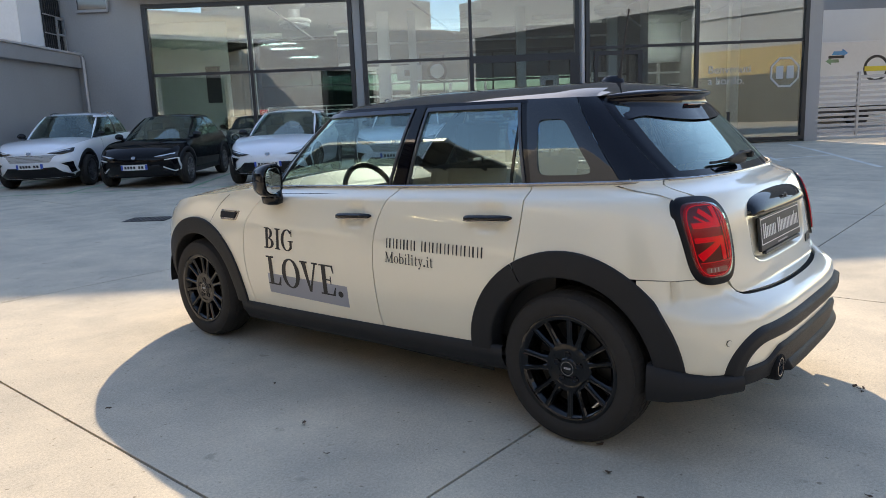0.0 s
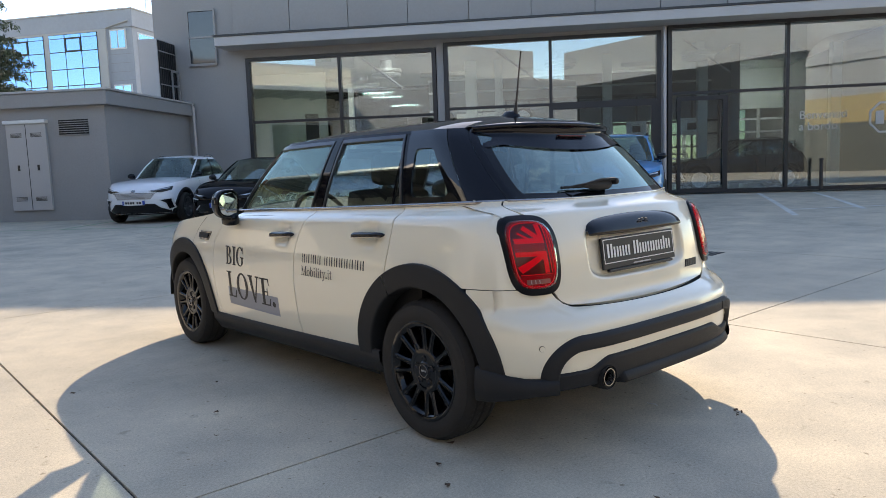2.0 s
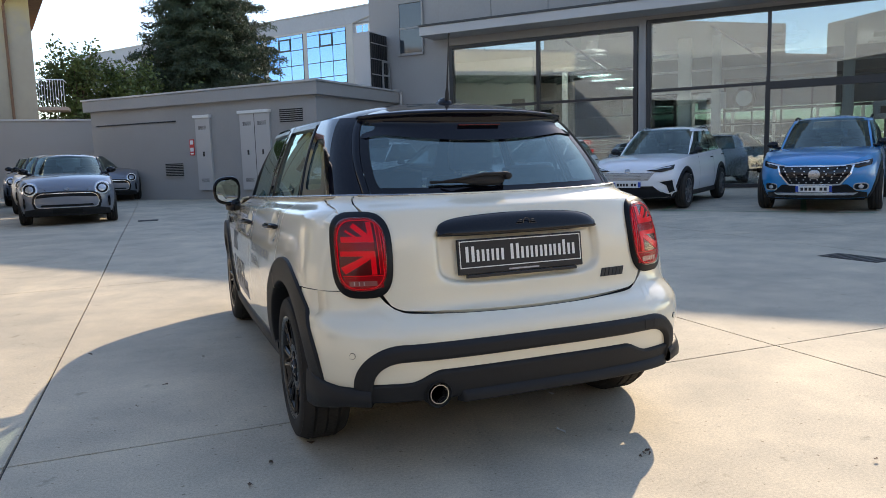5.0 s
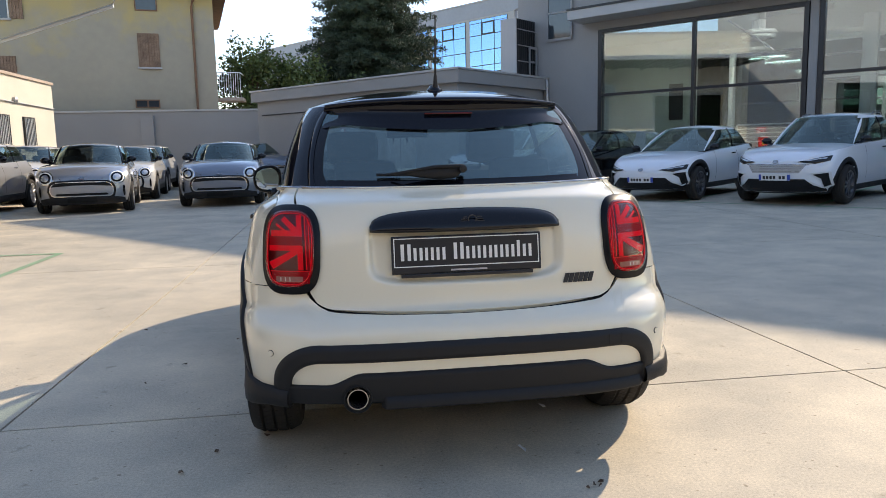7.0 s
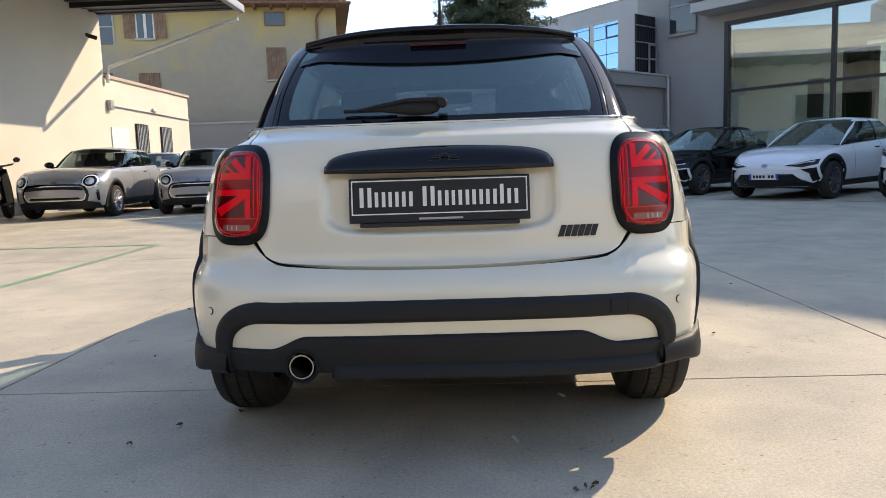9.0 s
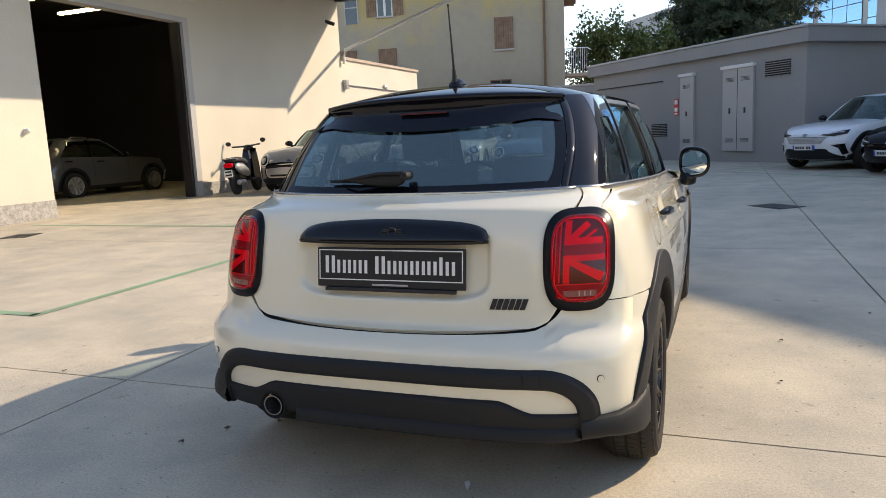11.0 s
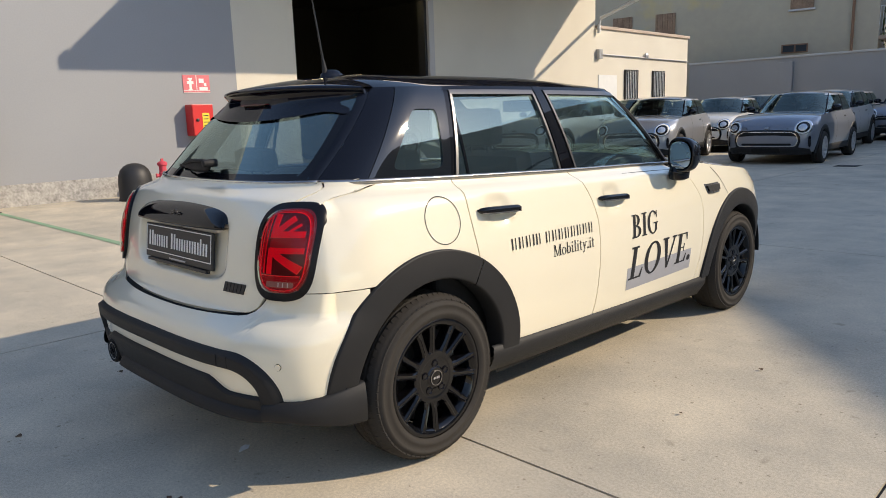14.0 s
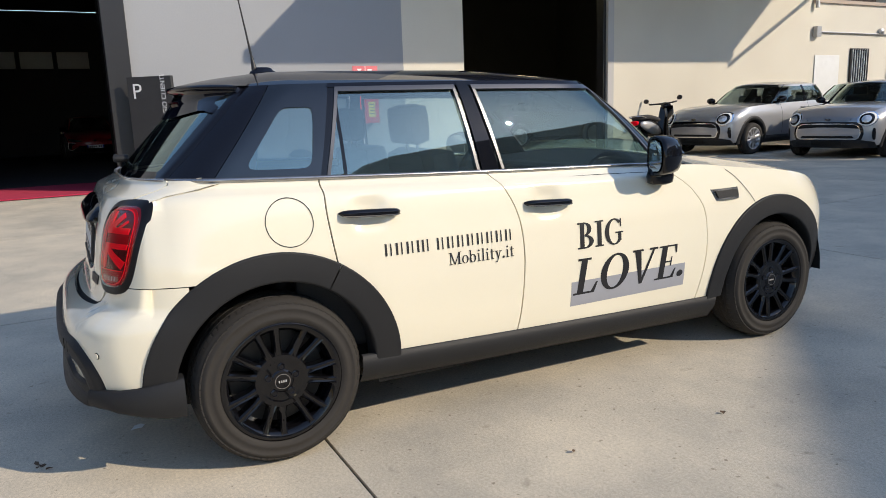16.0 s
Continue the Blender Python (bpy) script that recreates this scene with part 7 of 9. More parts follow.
LOWH = dict(
    W=[(0.2, 0.82), (0.35, 0.88), (0.55, 0.915), (0.75, 0.91), (0.9, 0.87), (1.0, 0.83), (1.1, 0.79)],
    yr=[(0.2, -0.66), (0.5, -0.74), (0.75, -0.72), (0.95, -0.66), (1.1, -0.5)],
    yf=[(0.2, 3.38), (0.4, 3.46), (0.55, 3.47), (0.68, 3.42), (0.78, 3.34), (0.9, 3.1), (1.05, 2.8)],
    belt=[(-0.8, 1.08), (0.2, 1.03), (1.0, 0.99), (1.9, 0.95), (2.3, 0.92), (2.8, 0.86), (3.1, 0.79), (3.3, 0.71), (3.40, 0.64), (3.47, 0.54)],
    wb=2.70, r=0.335, gw=((0, 0.77), (0.5, 0.735), (1, 0.62)), gr=((0, -0.52), (1, -0.12)), gf=((0, 2.40), (1, 1.40)), top=1.42, crown=0.065, Lf=0.85, pf=2.6, nose=3.465)


def parked_car(name, label, spec, paint, style, m, group="", roof=None, rim=None, plate=True):
    """A parked car, nose along +y of its own frame."""
    S = Shape(spec["W"], spec["yr"], spec["yf"], spec["belt"], Lf=spec["Lf"], pf=spec["pf"])
    car = thing(name, label, "car", m, group)
    wb, r, ra = spec["wb"], spec["r"], spec["r"] + 0.055
    keep = lambda c: math.hypot(c.y, c.z - r) > ra + 0.026 and math.hypot(c.y - wb, c.z - r) > ra + 0.026
    nose = spec["nose"]
    z0 = 0.24
    for sd in (1, -1):
        P = []
        for k in steps(0, 1, 18):
            row = []
            for y in [S.yr(0.6) + 0.002 + (nose - S.yr(0.6) - 0.004) * (0.5 - 0.5 * math.cos(math.pi * q)) for q in steps(0, 1, 64)]:
                z = z0 + (S.belt(y) - z0) * k
                y0 = S.yr(0.6) + 0.002
                y = y0 + (y - y0) * (S.yf(z) - 1e-7 - y0) / (nose - 0.002 - y0)
                z = z0 + (S.belt(min(y, nose)) - z0) * k
                y = min(max(y, S.yr(z) + 0.001), S.yf(z) - 1e-7)
                row.append((sd * S.X(y, z), y, z))
            P.append(row)
        skin("body_side", P, paint, car, keep=keep, lip=0.02)
        P = [[(sd * S.X(y, S.belt(y)) * 0.999, y, S.belt(y)), (sd * (S.X(y, S.belt(y)) - 0.07), y, S.belt(y) + 0.006)] for y in steps(-0.5, 2.3, 20)]
        skin("shoulder", P, paint, car, lip=0)
        for cy in (0, wb):
            P = [[(sd * (S.X(cy + rr * math.cos(a), max(0.25, r + rr * math.sin(a))) + d), cy + rr * math.cos(a), r + rr * math.sin(a)) for rr, d in ((ra + 0.078, -0.002), (ra + 0.07, 0.008), (ra, 0.010), (ra - 0.002, -0.12))] for a in steps(-0.25, math.pi + 0.25, 24)]
            skin("arch_trim", P, M["cladding"], car, lip=0)
            bm = bmesh.new()
            grid_faces(bm, [[(sd * x, cy + (ra + 0.02) * math.cos(a), r + (ra + 0.02) * math.sin(a)) for x in (0.80, 0.66, 0.50)] for a in steps(-0.3, math.pi + 0.3, 16)])
            bmesh.ops.contextual_create(bm, geom=[v for v in bm.verts if abs(abs(v.co.x) - 0.5) < 1e-4])
            part("wheel_liner", bm, M["cavity"], car)
        P = [[(sd * (S.X(y, 0.3) + d), y, z) for z, d in ((0.36, -0.002), (0.35, 0.01), (0.22, 0.0), (0.2, -0.1))] for y in steps(ra - 0.02, wb - ra + 0.02, 8)]
        skin("sill", P, M["cladding"], car, lip=0)
    # rear face and underside
    P = [[(x, S.Y(x, z) - 0.001, z) for x in steps(-0.72, 0.72, 16)] for z in steps(0.25, S.belt(-0.5) - 0.02, 12)]
    skin("tailgate", P, paint, car)
    part("underbody", boxes((-0.7, -0.5, 0.2, 0.7, nose - 0.35, 0.5)), M["cavity"], car)
    # bonnet
    P = []
    for u in steps(0, 1, 20):
        y = spec["gf"][0][1] - 0.12 + (nose - 0.004 - spec["gf"][0][1] + 0.12) * (1 - (1 - u) ** 1.5)
        zb = S.belt(y)
        xe = S.X(y, zb)
        P.append([(xe * q, y, zb + 0.05 * (1 - abs(q) ** 2.4) * min(1, (nose - y) / 0.3)) for q in steps(-1, 1, 16)])
    skin("bonnet", P, paint, car)
    # cabin
    gw, gr, gf = lerp_table(list(spec["gw"])), lerp_table(list(spec["gr"])), lerp_table(list(spec["gf"]))
    L1, L2 = 0.5, 0.8

    def gx(y, h):
        w = gw(h)
        if y < gr(h) + L1:
            return w * max(0, 1 - min(1, (gr(h) + L1 - y) / L1) ** 2.6) ** (1 / 2.6)
        if y > gf(h) - L2:
            return w * max(0, 1 - min(1, (y - gf(h) + L2) / L2) ** 2.4) ** (1 / 2.4)
        return w

    def gzz(y, h):
        b = S.belt(max(-0.5, min(2.2, y)))
        return b + (spec["top"] - b) * h

    a0, a1 = gf(0) - 0.365, gf(1) - 0.365
    cut = lambda h: a0 + (a1 - a0) * h
    rc = lambda h: gr(h) + 0.16
    xw0, xw1 = 0.89 * gw(0), 0.89 * gw(1)

    def yfront(x, h):
        w = gw(h)
        return gf(h) - L2 + L2 * (1 - min(1, abs(x) / w) ** 2.4) ** (1 / 2.4)

    def yrear(x, h):
        return gr(h) + L1 - L1 * (1 - min(1, abs(x) / gw(h)) ** 2.6) ** (1 / 2.6)

    P = [[(q * (xw0 + (xw1 - xw0) * h), yfront(q * (xw0 + (xw1 - xw0) * h), h), gzz(1.9, h) + 0.03 * h * (1 - q * q)) for q in steps(-1, 1, 14)] for h in steps(0, 0.98, 10)]
    skin("windscreen", P, M["parked_glass"], car, lip=0)
    P = [[(q * 0.62, yrear(q * 0.62, h), gzz(-0.3, h)) for q in steps(-1, 1, 12)] for h in steps(0.02, 0.95, 8)]
    skin("rear_window", P, M["parked_glass"], car, lip=0)
    for sd in (1, -1):
        P = [[(sd * gx(y, h), y, gzz(y, h)) for y in steps(rc(h), cut(h), 24)] for h in steps(0.0, 0.90, 8)]
        skin("side_window", P, M["parked_glass"], car, lip=0)
        P = [[(sd * gx(y, h), y, gzz(y, h)) for y in steps(rc(h) - 0.1, cut(h) + 0.1, 24)] for h in steps(0.90, 1.0, 3)]
        skin("roof_rail", P, roof or paint, car, lip=0)
        P = []
        for h in steps(0, 1, 8):
            y = cut(h)
            x1 = xw0 + (xw1 - xw0) * h
            P.append([(sd * gx(y, h), y, gzz(y, h)), (sd * (gx(y, h) * 0.5 + x1 * 0.5 + 0.02), (y + yfront(x1, h)) / 2 + 0.03, gzz(y, h)), (sd * x1, yfront(x1, h), gzz(1.9, h))])
        skin("front_pillar", P, M["gloss_black"] if style == "round" else roof or paint, car, lip=0)
        P = [[(sd * gx(y, h), y, gzz(y, h)) for y in steps(gr(h) + 0.06, rc(h) + 0.20 - 0.1 * h, 6)] for h in steps(0, 1, 8)]
        skin("rear_pillar", P, roof or paint, car, lip=0, offset=0.003)
        yb = (rc(0.5) + cut(0.5)) / 2
        P = [[(sd * gx(y, h), y, gzz(y, h)) for y in steps(yb - 0.03, yb + 0.05, 2)] for h in steps(0, 0.95, 6)]
        skin("door_pillar", P, M["gloss_black"], car, lip=0, offset=0.003)
        # mirror
        bm = bmesh.new()
        lathe(bm, [(0.01, -0.07), (0.06, -0.06), (0.075, 0.0), (0.06, 0.06), (0.01, 0.085)], 14, axis="y", m=Matrix.Translation((sd * (gx(cut(0) - 0.1, 0) + 0.135), cut(0) - 0.10, S.belt(cut(0)) + 0.085)) @ Matrix.Diagonal((1.3, 0.85, 0.88, 1)))
        dm = part("door_mirror", bm, M["gloss_black"], car, smooth=True)
        part("mirror_arm", tube(bmesh.new(), [(sd * (gx(cut(0) - 0.1, 0) - 0.02), cut(0) - 0.08, S.belt(cut(0)) + 0.015), (sd * (gx(cut(0) - 0.1, 0) + 0.10), cut(0) - 0.09, S.belt(cut(0)) + 0.045)], [0.03, 0.024], 8), M["gloss_black"], dm)
        for yy in (yb + 0.12, yb - 0.85):
            part("door_handle", boxes((sd * S.X(yy, 0.9) - 0.01, yy, S.belt(yy) - 0.13, sd * S.X(yy, 0.9) + 0.03 * sd + 0.005, yy + 0.2, S.belt(yy) - 0.105), bevel=0.006), M["gloss_black"] if style == "sharp" else M["chrome"], car)
        for yy in (cut(0.0) - 0.12, yb, yb - 0.92):
            P = [[(sd * (S.X(y, z) + 0.0015), y, z) for y in (yy - 0.004, yy + 0.004)] for z in steps(0.38, S.belt(yy) - 0.01, 8)]
            skin("door_seam", P, M["cavity"], car, lip=0)
    # inside
    kk, bz, yd = spec["gw"][0][1] / 0.735, S.belt(1.2), spec["gf"][0][1]
    part("cabin_floor", boxes((-0.64 * kk, -0.30, 0.48, 0.64 * kk, yd - 0.45, 0.60)), M["cavity"], car)
    part("dashboard", boxes((-0.63 * kk, yd - 0.80, 0.60, 0.63 * kk, yd - 0.42, S.belt(yd - 0.4) - 0.015), bevel=0.03), M["seat"], car)
    for sx in (-0.36 * kk, 0.36 * kk):
        fs = part("front_seat", boxes((sx - 0.25, 0.95, 0.58, sx + 0.25, 1.42, 0.76), (sx - 0.24, 0.80, 0.60, sx + 0.24, 0.97, bz + 0.16), bevel=0.05), M["seat"], car, smooth=True)
        part("headrest", boxes((sx - 0.13, 0.80, bz + 0.15, sx + 0.13, 0.90, bz + 0.31), bevel=0.035), M["seat"], fs, smooth=True)
    rs = part("rear_seat", boxes((-0.58 * kk, 0.02, 0.58, 0.58 * kk, 0.22, bz + 0.06), bevel=0.05), M["seat"], car, smooth=True)
    for sx in (-0.34 * kk, 0.34 * kk):
        part("headrest", boxes((sx - 0.12, 0.03, bz + 0.05, sx + 0.12, 0.12, bz + 0.20), bevel=0.03), M["seat"], rs, smooth=True)
    sw = [(-0.36 * kk + 0.18 * math.cos(q), yd - 0.86 + 0.07 * math.sin(q), bz - 0.03 + 0.165 * math.sin(q)) for q in steps(0, math.tau, 20)]
    part("steering_wheel", tube(bmesh.new(), sw, 0.014, 6), M["gloss_black"], car)
    P = []
    for y in [gr(1) + (gf(1) - gr(1)) * (0.5 - 0.5 * math.cos(math.pi * q)) for q in steps(0, 1, 24)]:
        xe = gx(y, 1.0)
        f = min(1, max(0, (y - gr(1)) / 0.3)) ** 0.6 * min(1, max(0, (gf(1) - y) / 0.5)) ** 0.7
        P.append([(xe * q, y, spec["top"] + spec["crown"] * (1 - abs(q) ** 2.5) * (0.3 + 0.7 * f)) for q in steps(-1, 1, 14)])
    skin("roof", P, roof or paint, car)
    for x, y, sd in ((0.77, 0, 1), (-0.77, 0, -1), (0.77, wb, 1), (-0.77, wb, -1)):
        k = spec["gw"][0][1] / 0.735
        wheel(car, x * k, y, r, r * 0.68, 0.20, rim or M["rim_silver"], 10, sd, M["tyre"], res=32, cap=False)

    if spec is SUV:
        for sd in (1, -1):
            pts = [(sd * (gx(y, 1.0) - 0.02), y, spec["top"] + 0.012 + 0.055 * max(0.0, math.sin(math.pi * q)) ** 0.35) for q, y in ((q, gr(1) + 0.30 + (gf(1) - gr(1) - 1.0) * q) for q in steps(0, 1, 14))]
            part("roof_bar", tube(bmesh.new(), pts, 0.018, 8), M["satin"] if style == "sharp" else M["gloss_black"], car, "slim roof rail", smooth=True)

    # nose details on the front face
    def fy(x, z):
        return S.Y(x, z, True)

    def fpatch(nm, outline, proud, material, parent=car, rings=8, dome=0.0):
        cx = sum(a for a, b in outline) / len(outline)
        cz = sum(b for a, b in outline) / len(outline)
        bm = bmesh.new()
        V = [[bm.verts.new((cx + (a - cx) * k, fy(cx + (a - cx) * k, cz + (b - cz) * k) + proud + dome * (1 - k * k), cz + (b - cz) * k)) for a, b in outline] for k in steps(1, 0.05, rings)]
        n = len(outline)
        for A, B in zip(V, V[1:]):
            for i in range(n):
                bm.faces.new((A[i], A[(i + 1) % n], B[(i + 1) % n], B[i]))
        bm.faces.new(V[-1])
        low = [bm.verts.new((v.co.x, v.co.y - proud - 0.01, v.co.z)) for v in V[0]]
        for i in range(n):
            bm.faces.new((V[0][i], V[0][(i + 1) % n], low[(i + 1) % n], low[i]))
        return part(nm, bm, material, parent, smooth=False)

    def poly(pts, n=10):
        out = []
        for (ax, az), (bx, bz) in zip(pts, pts[1:] + pts[:1]):
            out += [(ax + (bx - ax) * k / n, az + (bz - az) * k / n) for k in range(n)]
        return out

    if style == "round":
        for sd in (1, -1):
            hl = fpatch("headlamp", oval(sd * 0.625, 0.705, 0.142, 0.132, 2.1, 28), 0.008, M["chrome"], dome=0.012)
            fpatch("lamp_bezel", oval(sd * 0.625, 0.705, 0.126, 0.117, 2.1, 28), 0.013, M["sign_white"], hl, 4, 0.016)
            fpatch("lens", oval(sd * 0.625, 0.705, 0.104, 0.097, 2.1, 28), 0.024, M["gloss_black"], hl, 4, 0.020)
            fpatch("lamp_core", oval(sd * 0.625, 0.705, 0.070, 0.065, 2.0, 20), 0.040, M["head_glass"], hl, 3, 0.010)
            fpatch("projector", oval(sd * 0.625, 0.705, 0.030, 0.028, 2.0, 16), 0.052, M["head_glass"], hl, 2, 0.008)
            fpatch("air_slot", oval(sd * 0.735, 0.44, 0.020, 0.105, 2.6, 24), 0.006, M["gloss_black"])
        rim_shape = [(-0.60, 0.44), (-0.59, 0.53), (-0.55, 0.605), (-0.47, 0.650), (-0.2, 0.662), (0.2, 0.662), (0.47, 0.650), (0.55, 0.605), (0.59, 0.53), (0.60, 0.44), (0.57, 0.345), (0.52, 0.312), (-0.52, 0.312), (-0.57, 0.345)]
        inset = lambda dx, dz: poly([(a * (1 - dx / 0.60), 0.482 + (b - 0.482) * (1 - dz / 0.175)) for a, b in rim_shape], 5)
        gf_ = fpatch("grille", inset(0, 0), 0.010, M["gloss_black"])
        fpatch("grille_ring", inset(0.038, 0.032), 0.016, M["chrome"], gf_)
        fpatch("grille_band", inset(0.052, 0.044), 0.020, paint, gf_)
        fpatch("grille_slot", poly([(-0.53, 0.535), (-0.50, 0.580), (-0.43, 0.612), (0.43, 0.612), (0.50, 0.580), (0.53, 0.535), (0.45, 0.560), (-0.45, 0.560)], 5), 0.024, M["cavity"], gf_)
        fpatch("grille_slot", poly([(-0.43, 0.408), (0.43, 0.408), (0.46, 0.385), (0.44, 0.368), (-0.44, 0.368), (-0.46, 0.385)], 8), 0.024, M["cavity"], gf_)
        fpatch("lower_grille", poly([(-0.56, 0.335), (0.56, 0.335), (0.74, 0.30), (0.75, 0.19), (-0.75, 0.19), (-0.74, 0.30)]), 0.012, M["cladding"])
        fpatch("emblem", oval(0, 0.70, 0.05, 0.018, 2.2, 16), 0.010, M["satin"])
    else:
        skin("nose_panel", [[(x, fy(x, z) - 0.004, z) for x in steps(-0.4, 0.4, 16)] for z in steps(0.40, 0.775 if spec is SUV else 0.615, 10)], paint, car, lip=0)
        big = spec is SUV
        zl = 0.80 if big else 0.655
        for sd in (1, -1):
            out = [(sd * 0.36, zl - 0.035), (sd * 0.80, zl + 0.065), (sd * 0.79, zl - 0.025), (sd * 0.62, zl - 0.07)]
            out = out if sd > 0 else out[::-1]
            hl = fpatch("headlamp", poly(out), 0.012, M["gloss_black"], dome=0.006)
            out = [(sd * 0.40, zl - 0.02), (sd * 0.76, zl + 0.04), (sd * 0.75, zl + 0.015), (sd * 0.60, zl - 0.022)]
            fpatch("lens", poly(out if sd > 0 else out[::-1]), 0.017, M["head_glass"], hl)
            if style == "mesh":
                fl = fpatch("fog_lamp", oval(sd * 0.66, 0.43, 0.105, 0.062, 3.0, 24), 0.012, M["chrome"], dome=0.006)
                fpatch("lamp_well", oval(sd * 0.66, 0.43, 0.088, 0.047, 3.0, 24), 0.019, M["gloss_black"], fl, 3)
                fpatch("lens", oval(sd * 0.66, 0.43, 0.036, 0.034, 2.0, 16), 0.024, M["head_glass"], fl, 3, 0.01)
                continue
            out = [(sd * 0.60, 0.545), (sd * 0.79, 0.575), (sd * 0.80, 0.36), (sd * 0.73, 0.33), (sd * 0.70, 0.50)]
            si = fpatch("side_intake", poly(out if sd > 0 else out[::-1]), 0.010, M["gloss_black"])
            rim_line = [(0.58, 0.56), (0.80, 0.585), (0.82, 0.355), (0.725, 0.315), (0.55, 0.42)]
            for (xa, za), (xb, zb) in zip(rim_line, rim_line[1:]):
                d = Vector((xb - xa, zb - za)).normalized() * 0.011
                out = [(sd * (xa - d.y), za + d.x), (sd * (xb - d.y), zb + d.x), (sd * (xb + d.y), zb - d.x), (sd * (xa + d.y), za - d.x)]
                fpatch("intake_blade", poly(out if sd < 0 else out[::-1], 4), 0.018, M["whitemetal"], si, 2)
        if style == "mesh":
            g = fpatch("grille", poly([(-0.53, 0.765), (0.53, 0.765), (0.50, 0.64), (0.36, 0.475), (-0.36, 0.475), (-0.50, 0.64)]), 0.012, M["gloss_black"])
            for (xa, za), (xb, zb) in (((-0.56, 0.772), (0.56, 0.772)), ((0.55, 0.77), (0.51, 0.63)), ((0.51, 0.64), (0.37, 0.465)), ((-0.55, 0.77), (-0.51, 0.63)), ((-0.51, 0.64), (-0.37, 0.465)), ((-0.37, 0.47), (0.37, 0.47))):
                d = Vector((xb - xa, zb - za)).normalized() * 0.012
                out = [(xa - d.y, za + d.x), (xb - d.y, zb + d.x), (xb + d.y, zb - d.x), (xa + d.y, za - d.x)]
                fpatch("grille_trim", poly(out, 12), 0.020, M["chrome"], g, 3)
            for j in range(6):
                w = 0.33 + 0.026 * j
                n = 7 + j % 2
                for i in range(n):
                    fpatch("grille_stud", oval(-w + 2 * w * i / (n - 1), 0.505 + j * 0.045, 0.013, 0.009, 2, 8), 0.018, M["rim_silver"], g, 1)
            fpatch("lower_trim", poly([(-0.62, 0.335), (0.62, 0.335), (0.56, 0.295), (-0.56, 0.295)]), 0.030, M["chrome"])
        elif big:
            gp = fpatch("closed_grille", poly([(-0.50, 0.715), (0.50, 0.715), (0.40, 0.575), (-0.40, 0.575)]), 0.007, M["fascia"])
            fpatch("grille_trim", poly([(-0.54, 0.728), (0.54, 0.728), (0.53, 0.716), (-0.53, 0.716)], 12), 0.012, M["satin"], gp, 3)
            for k in range(4):
                fpatch("grille_line", poly([(-0.47 + 0.022 * k, 0.690 - 0.028 * k), (0.47 - 0.022 * k, 0.690 - 0.028 * k), (0.468 - 0.022 * k, 0.685 - 0.028 * k), (-0.468 + 0.022 * k, 0.685 - 0.028 * k)], 10), 0.0105, M["satin"], gp, 2)
        fpatch("lower_grille", poly([(-0.48, 0.47), (0.48, 0.47), (0.60, 0.36), (0.74, 0.33), (0.74, 0.245), (-0.74, 0.245), (-0.74, 0.33), (-0.60, 0.36)]), 0.012, M["gloss_black"])
        fpatch("emblem", oval(0, zl - (0.165 if style == "mesh" else 0.03), *((0.085, 0.075) if style == "mesh" else (0.045, 0.03)), 2.4, 20), 0.022, M["satin"])
    if plate:
        zp = 0.27 if style == "round" else 0.40 if style == "mesh" else 0.50 if spec is SUV else 0.43
        if style == "round":
            fpatch("number_plate", poly([(-0.26, zp + 0.05), (0.26, zp + 0.05), (0.26, zp - 0.04), (-0.26, zp - 0.04)]), 0.03, M["cavity"])
        else:
            pl = fpatch("number_plate", poly([(-0.26, zp + 0.055), (0.26, zp + 0.055), (0.26, zp - 0.055), (-0.26, zp - 0.055)]), 0.03, M["plate_white"])
            for xx in (-0.245, 0.245):
                fpatch("plate_band", poly([(xx - 0.02, zp + 0.05), (xx + 0.02, zp + 0.05), (xx + 0.02, zp - 0.05), (xx - 0.02, zp - 0.05)]), 0.033, M["plate_blue"], pl, 1)
            for xx in (-0.19, -0.13, -0.03, 0.03, 0.09, 0.15):
                fpatch("plate_bar", poly([(xx, zp + 0.026), (xx + 0.042, zp + 0.026), (xx + 0.042, zp - 0.026), (xx, zp - 0.026)], 2), 0.033, M["frame"], pl, 1)
    return car


def park(x, y, heading, wb):
    """Pose of a car whose front axle stands over (x, y); heading in degrees, 0 is +y."""
    h = radians(heading)
    d = Vector((-math.sin(h), math.cos(h)))
    bx, by = x - d.x * wb, y - d.y * wb
    zf, zr = rise(x, y), rise(bx, by)
    return Matrix.Translation((bx, by, zr)) @ Matrix.Rotation(h, 4, 'Z') @ Matrix.Rotation(math.asin((zf - zr) / wb), 4, 'X')


g1 = "silver hatchbacks parked in the yard"
compact_a = parked_car("parked_hatchback", "silver grey compact hatchback with round headlamps", HATCH, M["grey_paint"], "round", park(-5.72, 13.10, 192, 2.62) @ Matrix.Scale(1.05, 4), g1)
copy_thing(compact_a, park(-8.40, 12.70, 185, 2.62) @ Matrix.Scale(1.05, 4))
light = parked_car("parked_hatchback", "white compact hatchback with round headlamps", HATCH, M["white_hatch"], "round", park(-6.22, 17.48, 188, 2.62) @ Matrix.Scale(1.05, 4), g1, roof=M["silver_paint"])
for x, y, hd in ((-6.95, 21.94, 186), (-3.88, 18.65, 184), (-8.96, 17.53, 189)):
    copy_thing(light, park(x, y, hd, 2.62) @ Matrix.Scale(1.05, 4))
compact_b = parked_car("parked_hatchback", "blue-grey compact hatchback with round headlamps", HATCH, M["bluegrey_paint"], "round", park(-3.07, 14.02, 184, 2.62) @ Matrix.Scale(1.05, 4), g1)
